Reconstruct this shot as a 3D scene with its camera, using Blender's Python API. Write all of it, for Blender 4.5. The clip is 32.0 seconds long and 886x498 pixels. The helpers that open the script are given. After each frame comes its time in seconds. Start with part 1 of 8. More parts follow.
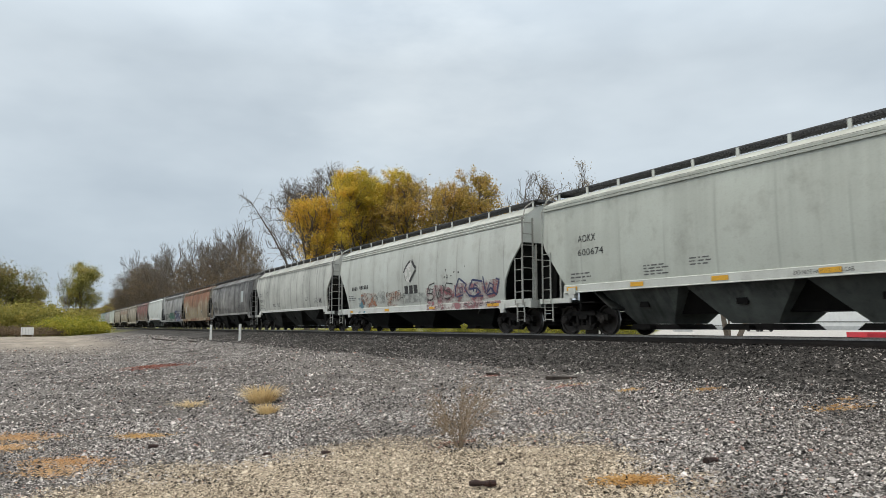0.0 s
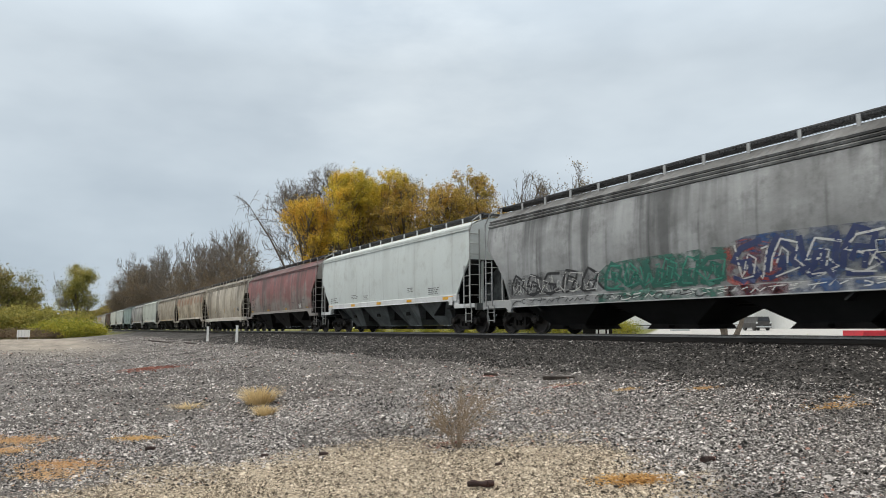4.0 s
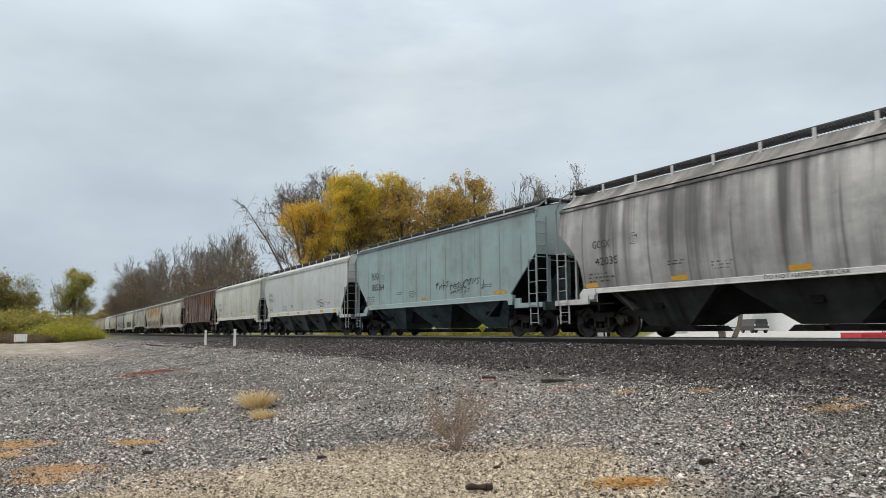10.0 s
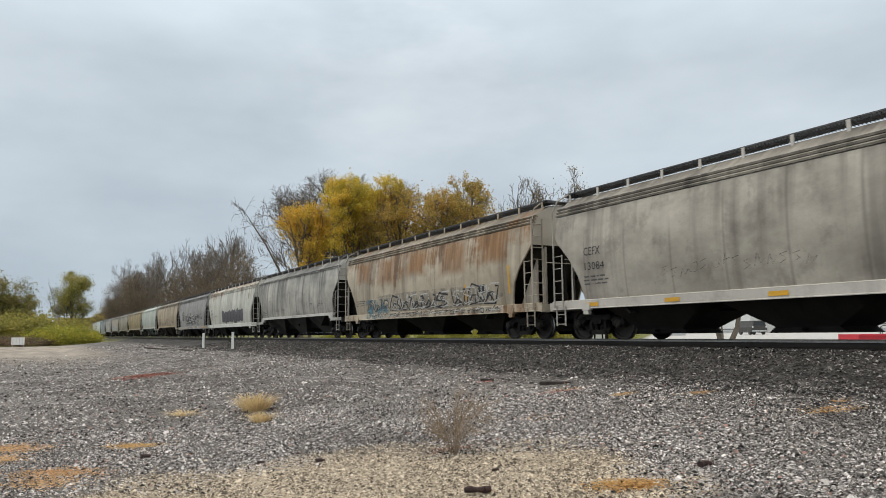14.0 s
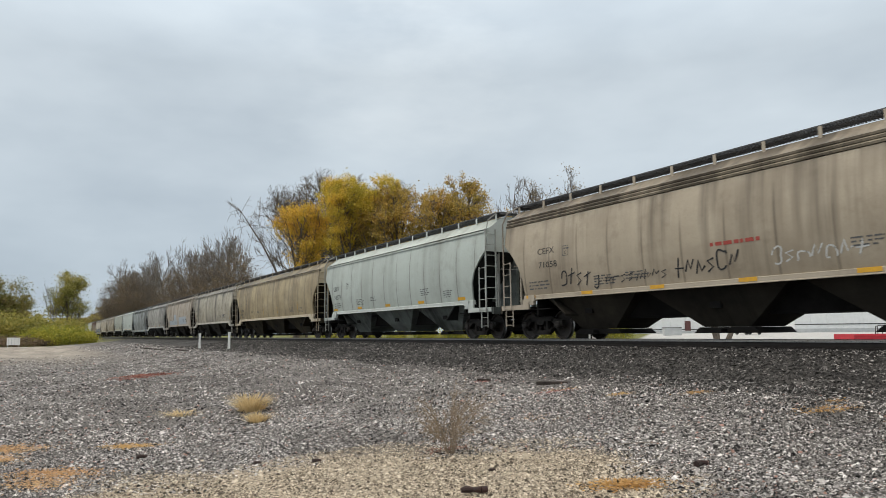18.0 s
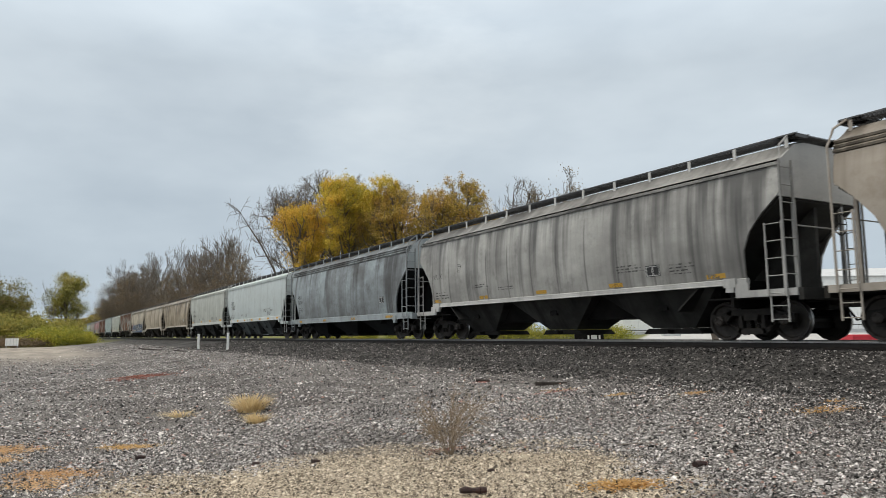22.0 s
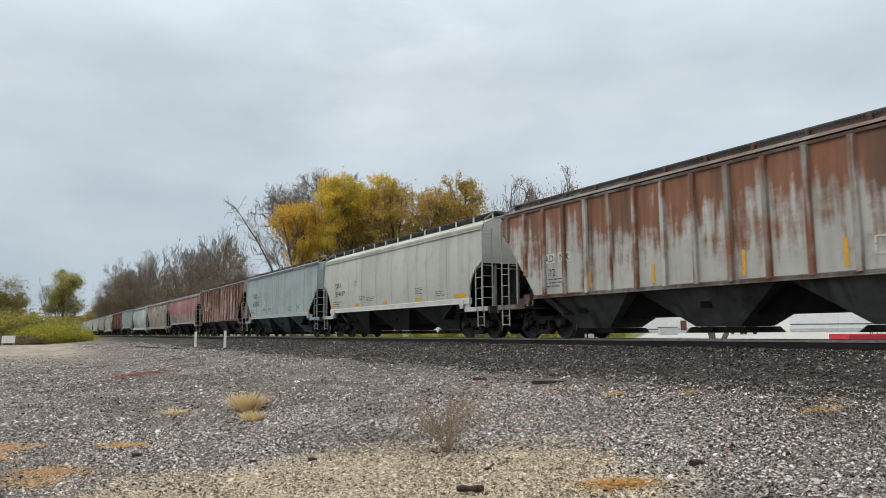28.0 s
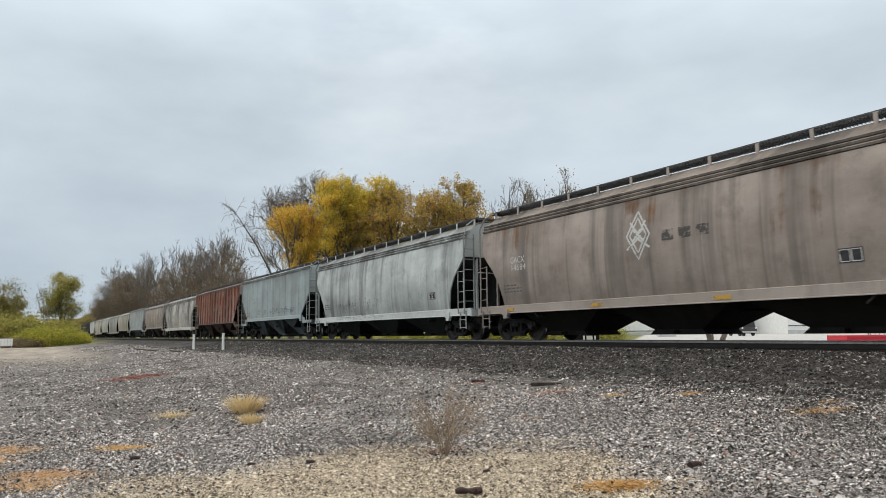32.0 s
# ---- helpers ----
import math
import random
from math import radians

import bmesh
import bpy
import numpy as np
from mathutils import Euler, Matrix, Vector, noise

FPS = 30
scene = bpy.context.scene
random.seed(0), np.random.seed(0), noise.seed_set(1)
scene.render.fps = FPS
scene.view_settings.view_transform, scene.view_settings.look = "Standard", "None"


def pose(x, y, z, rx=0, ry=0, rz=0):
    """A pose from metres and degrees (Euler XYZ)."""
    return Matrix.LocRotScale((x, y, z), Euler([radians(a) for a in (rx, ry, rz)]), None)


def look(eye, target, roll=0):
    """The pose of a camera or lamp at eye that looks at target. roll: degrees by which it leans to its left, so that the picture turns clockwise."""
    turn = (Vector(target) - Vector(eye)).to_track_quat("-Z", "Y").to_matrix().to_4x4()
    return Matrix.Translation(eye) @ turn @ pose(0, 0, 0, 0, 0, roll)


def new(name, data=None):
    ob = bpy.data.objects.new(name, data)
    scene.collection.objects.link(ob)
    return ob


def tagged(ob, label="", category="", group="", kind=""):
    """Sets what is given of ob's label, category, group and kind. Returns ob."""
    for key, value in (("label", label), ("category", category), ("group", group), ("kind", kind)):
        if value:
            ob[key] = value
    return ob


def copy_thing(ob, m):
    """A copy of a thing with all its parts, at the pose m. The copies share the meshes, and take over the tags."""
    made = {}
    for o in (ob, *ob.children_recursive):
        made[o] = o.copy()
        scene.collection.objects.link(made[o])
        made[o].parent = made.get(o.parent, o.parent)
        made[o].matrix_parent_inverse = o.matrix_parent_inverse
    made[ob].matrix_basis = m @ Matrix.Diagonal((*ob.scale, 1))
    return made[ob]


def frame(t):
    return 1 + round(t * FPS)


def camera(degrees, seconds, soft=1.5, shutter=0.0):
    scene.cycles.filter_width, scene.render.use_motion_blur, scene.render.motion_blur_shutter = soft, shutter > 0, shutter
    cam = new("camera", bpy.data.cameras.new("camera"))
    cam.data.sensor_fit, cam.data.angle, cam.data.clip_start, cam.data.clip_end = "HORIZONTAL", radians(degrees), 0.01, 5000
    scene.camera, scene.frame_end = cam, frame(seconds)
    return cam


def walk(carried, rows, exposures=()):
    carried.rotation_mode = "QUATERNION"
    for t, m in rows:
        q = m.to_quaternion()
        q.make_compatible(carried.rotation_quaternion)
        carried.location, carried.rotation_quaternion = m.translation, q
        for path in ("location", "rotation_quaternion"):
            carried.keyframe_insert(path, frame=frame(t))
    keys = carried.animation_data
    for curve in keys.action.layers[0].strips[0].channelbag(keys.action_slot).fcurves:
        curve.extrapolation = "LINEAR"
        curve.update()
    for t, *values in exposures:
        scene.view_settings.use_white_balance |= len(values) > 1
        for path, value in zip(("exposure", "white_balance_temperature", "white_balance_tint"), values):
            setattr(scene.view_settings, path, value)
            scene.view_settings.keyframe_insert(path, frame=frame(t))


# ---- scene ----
# World: x along the track (the train runs towards +x), y across it, z = 0 on the rail heads.
CLIP = 32.0
EYE = (0.0, 0.0, 0.242)
SPEED = 21.865
TRACK_Y = 15.8
AIM = [(0, 61.015, 6.31, 0.006), (1, 60.967, 6.321, -0.089), (2, 60.885, 6.323, -0.149), (3, 60.8, 6.324, -0.203),
       (3.5, 60.763, 6.329, -0.248), (5.5, 60.783, 6.393, -0.316), (6, 60.763, 6.411, -0.335), (7, 60.729, 6.478, -0.38),
       (8, 60.665, 6.552, -0.413), (9, 60.599, 6.583, -0.428), (10, 60.592, 6.601, -0.424), (11, 60.58, 6.624, -0.45),
       (12, 60.527, 6.662, -0.511), (13, 60.468, 6.726, -0.577), (14, 60.429, 6.796, -0.542), (14.5, 60.415, 6.788, -0.479),
       (16.5, 60.217, 6.785, -0.482), (17, 60.195, 6.791, -0.507), (18, 60.158, 6.794, -0.565), (19, 60.128, 6.809, -0.57),
       (20, 60.115, 6.793, -0.605), (21, 60.112, 6.817, -0.652), (22, 60.07, 6.844, -0.577), (23, 59.993, 6.789, -0.504),
       (24, 59.926, 6.725, -0.501), (25, 59.911, 6.713, -0.477), (25.5, 59.903, 6.704, -0.472), (27.5, 59.887, 6.705, -0.394),
       (28, 59.873, 6.715, -0.436), (29, 59.844, 6.719, -0.457), (30, 59.849, 6.77, -0.403), (31, 59.804, 6.836, -0.466),
       (32, 59.725, 6.88, -0.544)]
cam = camera(64.34, CLIP, soft=0.55, shutter=0.06)
walk(cam, [(t, pose(*EYE, 90 + pitch, 0, yaw) @ pose(0, 0, 0, 0, 0, roll)) for t, yaw, pitch, roll in AIM],
     exposures=[(0, 0.0), (8, 0.0), (13, -0.05), (25, -0.05), (29, 0.0), (CLIP, 0.02)])


# ---------------------------------------------------------------- light
class Graph:
    """A thin wrapper to wire shader nodes."""

    def __init__(self, tree):
        self.tree = tree
        tree.nodes.clear()

    def node(self, kind, **settings):
        n = self.tree.nodes.new(kind)
        for key, value in settings.items():
            if key in n.inputs:
                self.feed(n.inputs[key], value)
            else:
                setattr(n, key, value)
        return n

    def feed(self, socket, value):
        if isinstance(value, bpy.types.NodeSocket):
            self.tree.links.new(value, socket)
        elif hasattr(socket.default_value, "__len__") and not hasattr(value, "__len__"):
            socket.default_value = [value] * len(socket.default_value)
        elif hasattr(value, "__len__") and len(value) == 3 and len(socket.default_value) == 4:
            socket.default_value = (*value, 1.0)
        else:
            socket.default_value = value

    def mix(self, factor, a, b, how="MIX"):
        n = self.node("ShaderNodeMix", data_type="RGBA", blend_type=how)
        self.feed(n.inputs[0], factor)
        self.feed(n.inputs[6], a)
        self.feed(n.inputs[7], b)
        return n.outputs[2]

    def math(self, what, a, b=0.0, c=0.0, clamp=False):
        n = self.node("ShaderNodeMath", operation=what, use_clamp=clamp)
        for i, value in enumerate((a, b, c)):
            self.feed(n.inputs[i], value)
        return n.outputs[0]

    def ramp(self, value, low, high, a=0.0, b=1.0):
        n = self.node("ShaderNodeMapRange", clamp=True)
        for key, v in (("Value", value), ("From Min", low), ("From Max", high), ("To Min", a), ("To Max", b)):
            self.feed(n.inputs[key], v)
        return n.outputs[0]

    def noise(self, vector, scale, detail=4.0, rough=0.55, w=None):
        n = self.node("ShaderNodeTexNoise", noise_dimensions="4D" if w is not None else "3D")
        self.feed(n.inputs["Vector"], vector)
        for key, v in (("Scale", scale), ("Detail", detail), ("Roughness", rough)):
            self.feed(n.inputs[key], v)
        if w is not None:
            self.feed(n.inputs["W"], w)
        return n.outputs["Fac"]

    def scaled(self, vector, x, y, z):
        n = self.node("ShaderNodeMapping")
        self.feed(n.inputs["Vector"], vector)
        n.inputs["Scale"].default_value = (x, y, z)
        return n.outputs[0]


def overcast():
    world = bpy.data.worlds.new("overcast_sky")
    scene.world = world
    world.use_nodes = True
    g = Graph(world.node_tree)
    out = g.node("ShaderNodeOutputWorld")
    back = g.node("ShaderNodeBackground")
    coord = g.node("ShaderNodeTexCoord").outputs["Generated"]
    flat = g.scaled(coord, 1.0, 1.0, 2.6)
    soft = g.noise(flat, 1.7, 5.0, 0.5)
    fine = g.noise(flat, 4.5, 4.0, 0.5)
    clouds = g.math("ADD", g.math("MULTIPLY", soft, 0.75), g.math("MULTIPLY", fine, 0.25))
    cloud = g.mix(g.ramp(clouds, 0.36, 0.64), (0.455, 0.525, 0.59), (0.66, 0.735, 0.79))
    # a thinner, brighter stretch of cloud over the trees
    thin = g.node("ShaderNodeVectorMath", operation="DISTANCE")
    g.feed(thin.inputs[0], coord)
    thin.inputs[1].default_value = (-0.842, 0.4225, 0.336)
    gap = g.math("ADD", thin.outputs["Value"], g.math("MULTIPLY", g.math("SUBTRACT", g.noise(flat, 6.0, 5.0, 0.55), 0.5), 0.5))
    cloud = g.mix(g.ramp(gap, 0.17, 0.0, 0.0, 0.5), cloud, (0.72, 0.785, 0.825))
    sky = g.node("ShaderNodeTexSky", sky_type="NISHITA", sun_disc=False, sun_elevation=radians(38), sun_rotation=radians(200))
    up = g.node("ShaderNodeSeparateXYZ")
    g.feed(up.inputs[0], coord)
    cloud = g.mix(g.ramp(up.outputs[2], 0.42, 0.8), cloud, (0.66, 0.64, 0.595))
    clear = g.mix(1.0, sky.outputs[0], (0.06, 0.06, 0.06), "MULTIPLY")
    low = g.ramp(up.outputs[2], 0.0, 0.30, 0.0, 1.0)
    cloud = g.mix(1.0, cloud, g.mix(low, (0.87, 0.90, 0.925), (1.0, 1.0, 1.0)), "MULTIPLY")
    g.feed(back.inputs["Color"], g.mix(0.06, cloud, clear))
    # an overcast sky is brightest overhead
    g.feed(back.inputs["Strength"], g.ramp(up.outputs[2], 0.35, 1.0, 1.10, 3.1))
    g.tree.links.new(back.outputs[0], out.inputs[0])
    sun = new("sun", bpy.data.lights.new("sun", "SUN"))
    sun.data.energy, sun.data.angle, sun.data.color = 1.2, radians(50), (1.0, 0.93, 0.83)
    sun.matrix_world = look((0, 0, 60), (24, 30, 0))


overcast()


# ---------------------------------------------------------------- materials
def shader(name):
    m = bpy.data.materials.new(name)
    m.use_nodes = True
    g = Graph(m.node_tree)
    out = g.node("ShaderNodeOutputMaterial")
    b = g.node("ShaderNodeBsdfPrincipled")
    g.tree.links.new(b.outputs[0], out.inputs[0])
    return m, g, b


def relief(g, b, height, strength, distance=0.02):
    n = g.node("ShaderNodeBump")
    g.feed(n.inputs["Height"], height)
    n.inputs["Strength"].default_value, n.inputs["Distance"].default_value = strength, distance
    g.tree.links.new(n.outputs[0], b.inputs["Normal"])


def plain(name, a, c, scale=3.0, rough=0.7, metal=0.0, bump=0.2, each=0.0, sheen=0.5):
    """Two tones mixed by grain at two scales; each: how much single pieces differ."""
    m, g, b = shader(name)
    co = g.node("ShaderNodeTexCoord").outputs["Object"]
    big, small = g.noise(co, scale, 4.0), g.noise(co, scale * 9.0, 3.0)
    f = g.ramp(g.math("ADD", g.math("MULTIPLY", big, 0.6), g.math("MULTIPLY", small, 0.4)), 0.36, 0.64)
    colour = g.mix(f, a, c)
    if each:
        r = g.node("ShaderNodeObjectInfo").outputs["Random"]
        colour = g.mix(1.0, colour, g.mix(r, (1 - each,) * 3, (1 + each,) * 3), "MULTIPLY")
    g.feed(b.inputs["Base Color"], colour)
    g.feed(b.inputs["Roughness"], g.ramp(small, 0.3, 0.7, rough - 0.1, min(1.0, rough + 0.1)))
    b.inputs["Metallic"].default_value = metal
    b.inputs["Specular IOR Level"].default_value = sheen
    if bump:
        relief(g, b, small, bump)
    return m


def car_paint(name, base, seed, dirt=(0.10, 0.09, 0.08), streak=0.4, rust=0.0, rust_colour=(0.27, 0.095, 0.036), grime=0.2, rough=0.5, sheen=0.4,
              top=0.0, fade=None, seams=None, stains=()):
    """Weathered steel: run-down streaks, rust in patches, film of road dirt. seams: first, pitch and strength of dark weld lines. stains: (x, z, half width, half height) of soft rust stains. fade: a second paint colour that shows in patches. top: rust that has run down from the roof."""
    m, g, b = shader(name)
    co = g.node("ShaderNodeTexCoord").outputs["Object"]
    runs = g.noise(g.scaled(co, 1.15, 0.5, 0.11), 1.0, 5.0, 0.58, seed)
    thin = g.noise(g.scaled(co, 6.5, 0.5, 0.55), 1.0, 4.0, 0.6, seed + 3.1)
    patch = g.noise(g.scaled(co, 0.55, 0.5, 0.9), 1.0, 7.0, 0.62, seed + 7.7)
    fine = g.noise(co, 28.0, 3.0, 0.6, seed)
    colour = base
    if fade:
        # the old paint has kept its colour under the eave and worn off towards the sill
        height = g.node("ShaderNodeSeparateXYZ")
        g.feed(height.inputs[0], co)
        kept = g.math("ADD", g.math("MULTIPLY", patch, 0.5), g.math("MULTIPLY", runs, 0.5))
        kept = g.math("ADD", kept, g.ramp(height.outputs[2], 1.4, 3.1, -0.09, 0.10))
        colour = g.mix(g.ramp(kept, 0.44, 0.58), base, fade)
    colour = g.mix(g.math("MULTIPLY", g.ramp(patch, 0.38, 0.66), grime), colour, dirt)
    blot = g.noise(g.scaled(co, 1.6, 0.5, 1.3), 1.0, 8.0, 0.7, seed + 5.0)
    colour = g.mix(g.math("MULTIPLY", g.ramp(blot, 0.52, 0.66), 0.2 + 0.5 * grime), colour, dirt)
    both = g.math("ADD", g.math("MULTIPLY", runs, 0.78), g.math("MULTIPLY", thin, 0.22))
    colour = g.mix(g.math("MULTIPLY", g.ramp(both, 0.43, 0.60), 0.55 * streak), colour, dirt)
    place = g.node("ShaderNodeSeparateXYZ")
    g.feed(place.inputs[0], co)
    # broad dark runs that start under the eave and thin out downwards
    broad = g.noise(g.scaled(co, 0.62, 0.5, 0.07), 1.0, 3.0, 0.55, seed + 1.3)
    drip = g.noise(g.scaled(co, 2.6, 0.5, 0.10), 1.0, 4.0, 0.6, seed + 2.2)
    fall = g.ramp(place.outputs[2], 1.2, 3.9, -0.035, 0.03)
    heavy = g.math("ADD", g.math("ADD", g.math("MULTIPLY", broad, 0.6), g.math("MULTIPLY", drip, 0.4)), fall)
    colour = g.mix(g.math("MULTIPLY", g.ramp(heavy, 0.495, 0.595), min(0.92, 1.3 * streak)), colour, [0.42 * v for v in dirt])
    cloud = g.noise(g.scaled(co, 0.22, 0.5, 0.5), 1.0, 4.0, 0.6, seed + 4.4)
    cloud = g.math("ADD", cloud, g.ramp(place.outputs[2], 1.3, 2.6, 0.05, -0.03))
    colour = g.mix(g.math("MULTIPLY", g.ramp(cloud, 0.46, 0.66), min(0.6, 0.75 * streak)), colour, [0.7 * v for v in dirt])
    # uneven darkening that grows towards the eave
    edge = g.math("ADD", g.math("MULTIPLY", drip, 0.7), g.ramp(place.outputs[2], 3.2, 4.1, -0.25, 0.28))
    colour = g.mix(g.math("MULTIPLY", g.ramp(edge, 0.42, 0.70), min(0.8, 0.9 * streak + 0.05)), colour, [0.6 * v for v in dirt])
    if seams:
        first, pitch, strength = seams
        u = g.math("DIVIDE", g.math("SUBTRACT", place.outputs[0], first), pitch)
        number = g.math("FLOOR", g.math("ADD", u, 0.5))
        away = g.math("MULTIPLY", g.math("ABSOLUTE", g.math("SUBTRACT", u, number)), pitch)
        away = g.math("ADD", away, g.math("MULTIPLY", g.math("SUBTRACT", thin, 0.5), 0.03))
        own = g.node("ShaderNodeTexWhiteNoise", noise_dimensions="1D")
        g.feed(own.inputs["W"], g.math("ADD", number, seed))
        top_z = g.math("ADD", g.math("MULTIPLY", own.outputs["Value"], 1.0), 2.95)
        reach = g.ramp(g.math("SUBTRACT", place.outputs[2], top_z), 0.25, -0.35)
        line = g.math("MULTIPLY", g.ramp(away, 0.045, 0.018), g.math("MULTIPLY", reach, strength))
        halo = g.math("MULTIPLY", g.ramp(away, 0.32, 0.0), g.math("MULTIPLY", g.ramp(runs, 0.38, 0.62), 0.45 * strength))
        colour = g.mix(halo, colour, dirt)
        colour = g.mix(line, colour, [0.45 * v for v in dirt])
    if stains:
        mask = None
        wob = g.math("MULTIPLY", g.math("SUBTRACT", blot, 0.5), 1.1)
        for sx, sz, rx, rz in stains:
            dx = g.math("DIVIDE", g.math("ABSOLUTE", g.math("SUBTRACT", place.outputs[0], sx)), rx)
            dz = g.math("DIVIDE", g.math("ABSOLUTE", g.math("SUBTRACT", place.outputs[2], sz)), rz)
            one = g.ramp(g.math("ADD", g.math("MAXIMUM", dx, dz), wob), 1.25, 0.65)
            mask = one if mask is None else g.math("MAXIMUM", mask, one)
        mask = g.math("MULTIPLY", mask, g.ramp(runs, 0.30, 0.62, 0.97, 0.68))
        colour = g.mix(mask, colour, g.mix(g.ramp(thin, 0.4, 0.62), [1.25 * v for v in rust_colour], [0.55 * v for v in rust_colour]))
    if rust:
        worn = g.math("ADD", g.math("MULTIPLY", patch, 0.45), g.math("MULTIPLY", both, 0.55))
        if top:
            worn = g.math("ADD", worn, g.ramp(place.outputs[2], 1.6, 4.2, -0.5 * top, 0.5 * top))
        low = 0.70 - 0.36 * rust
        tone = g.mix(g.ramp(fine, 0.35, 0.65), rust_colour, [0.7 * v for v in rust_colour])
        tone = g.mix(g.ramp(thin, 0.40, 0.62), [1.25 * v for v in rust_colour], tone)
        tone = g.mix(g.ramp(runs, 0.46, 0.62), tone, [0.42 * v for v in rust_colour])
        worn = g.math("ADD", worn, g.math("MULTIPLY", g.math("SUBTRACT", thin, 0.5), 0.28))
        colour = g.mix(g.math("MULTIPLY", g.ramp(worn, low, low + 0.09), 0.94), colour, tone)
    colour = g.mix(g.math("MULTIPLY", g.ramp(fine, 0.5, 0.8), 0.22), colour, dirt)
    g.feed(b.inputs["Base Color"], colour)
    g.feed(b.inputs["Roughness"], g.ramp(patch, 0.3, 0.7, rough - 0.1, rough + 0.15))
    b.inputs["Specular IOR Level"].default_value = sheen
    dents = g.math("ADD", g.math("MULTIPLY", g.noise(g.scaled(co, 0.8, 0.8, 0.5), 1.0, 2.0, 0.5, seed), 1.0), g.math("MULTIPLY", fine, 0.04))
    relief(g, b, dents, 0.25, 0.05)
    return m


IRON = plain("dark_cast_iron", (0.010, 0.009, 0.008), (0.027, 0.023, 0.0195), 6.0, 0.75, 0.1, sheen=0.3)
WHEEL_STEEL = plain("rolled_wheel_steel", (0.018, 0.015, 0.013), (0.042, 0.034, 0.028), 5.0, 0.6, 0.3)
TREAD_STEEL = plain("bright_tread_steel", (0.35, 0.34, 0.33), (0.5, 0.49, 0.48), 8.0, 0.35, 1.0, 0.05)
UNDER = plain("near_black_steel", (0.006, 0.0055, 0.005), (0.017, 0.0155, 0.0145), 2.0, 0.8, sheen=0.15)
GRATING = plain("galvanised_grating", (0.05, 0.05, 0.052), (0.12, 0.12, 0.12), 6.0, 0.6, 0.4)
RAIL_STEEL = plain("rail_steel", (0.010, 0.008, 0.007), (0.026, 0.021, 0.018), 5.0, 0.6, 0.4)
RAIL_HEAD = plain("worn_rail_head", (0.22, 0.21, 0.20), (0.34, 0.33, 0.32), 6.0, 0.35, 0.9, 0.05)
TIE_WOOD = plain("creosoted_wood", (0.008, 0.007, 0.006), (0.022, 0.018, 0.015), 5.0, 0.9, 0.0, 0.4, 0.3, sheen=0.1)


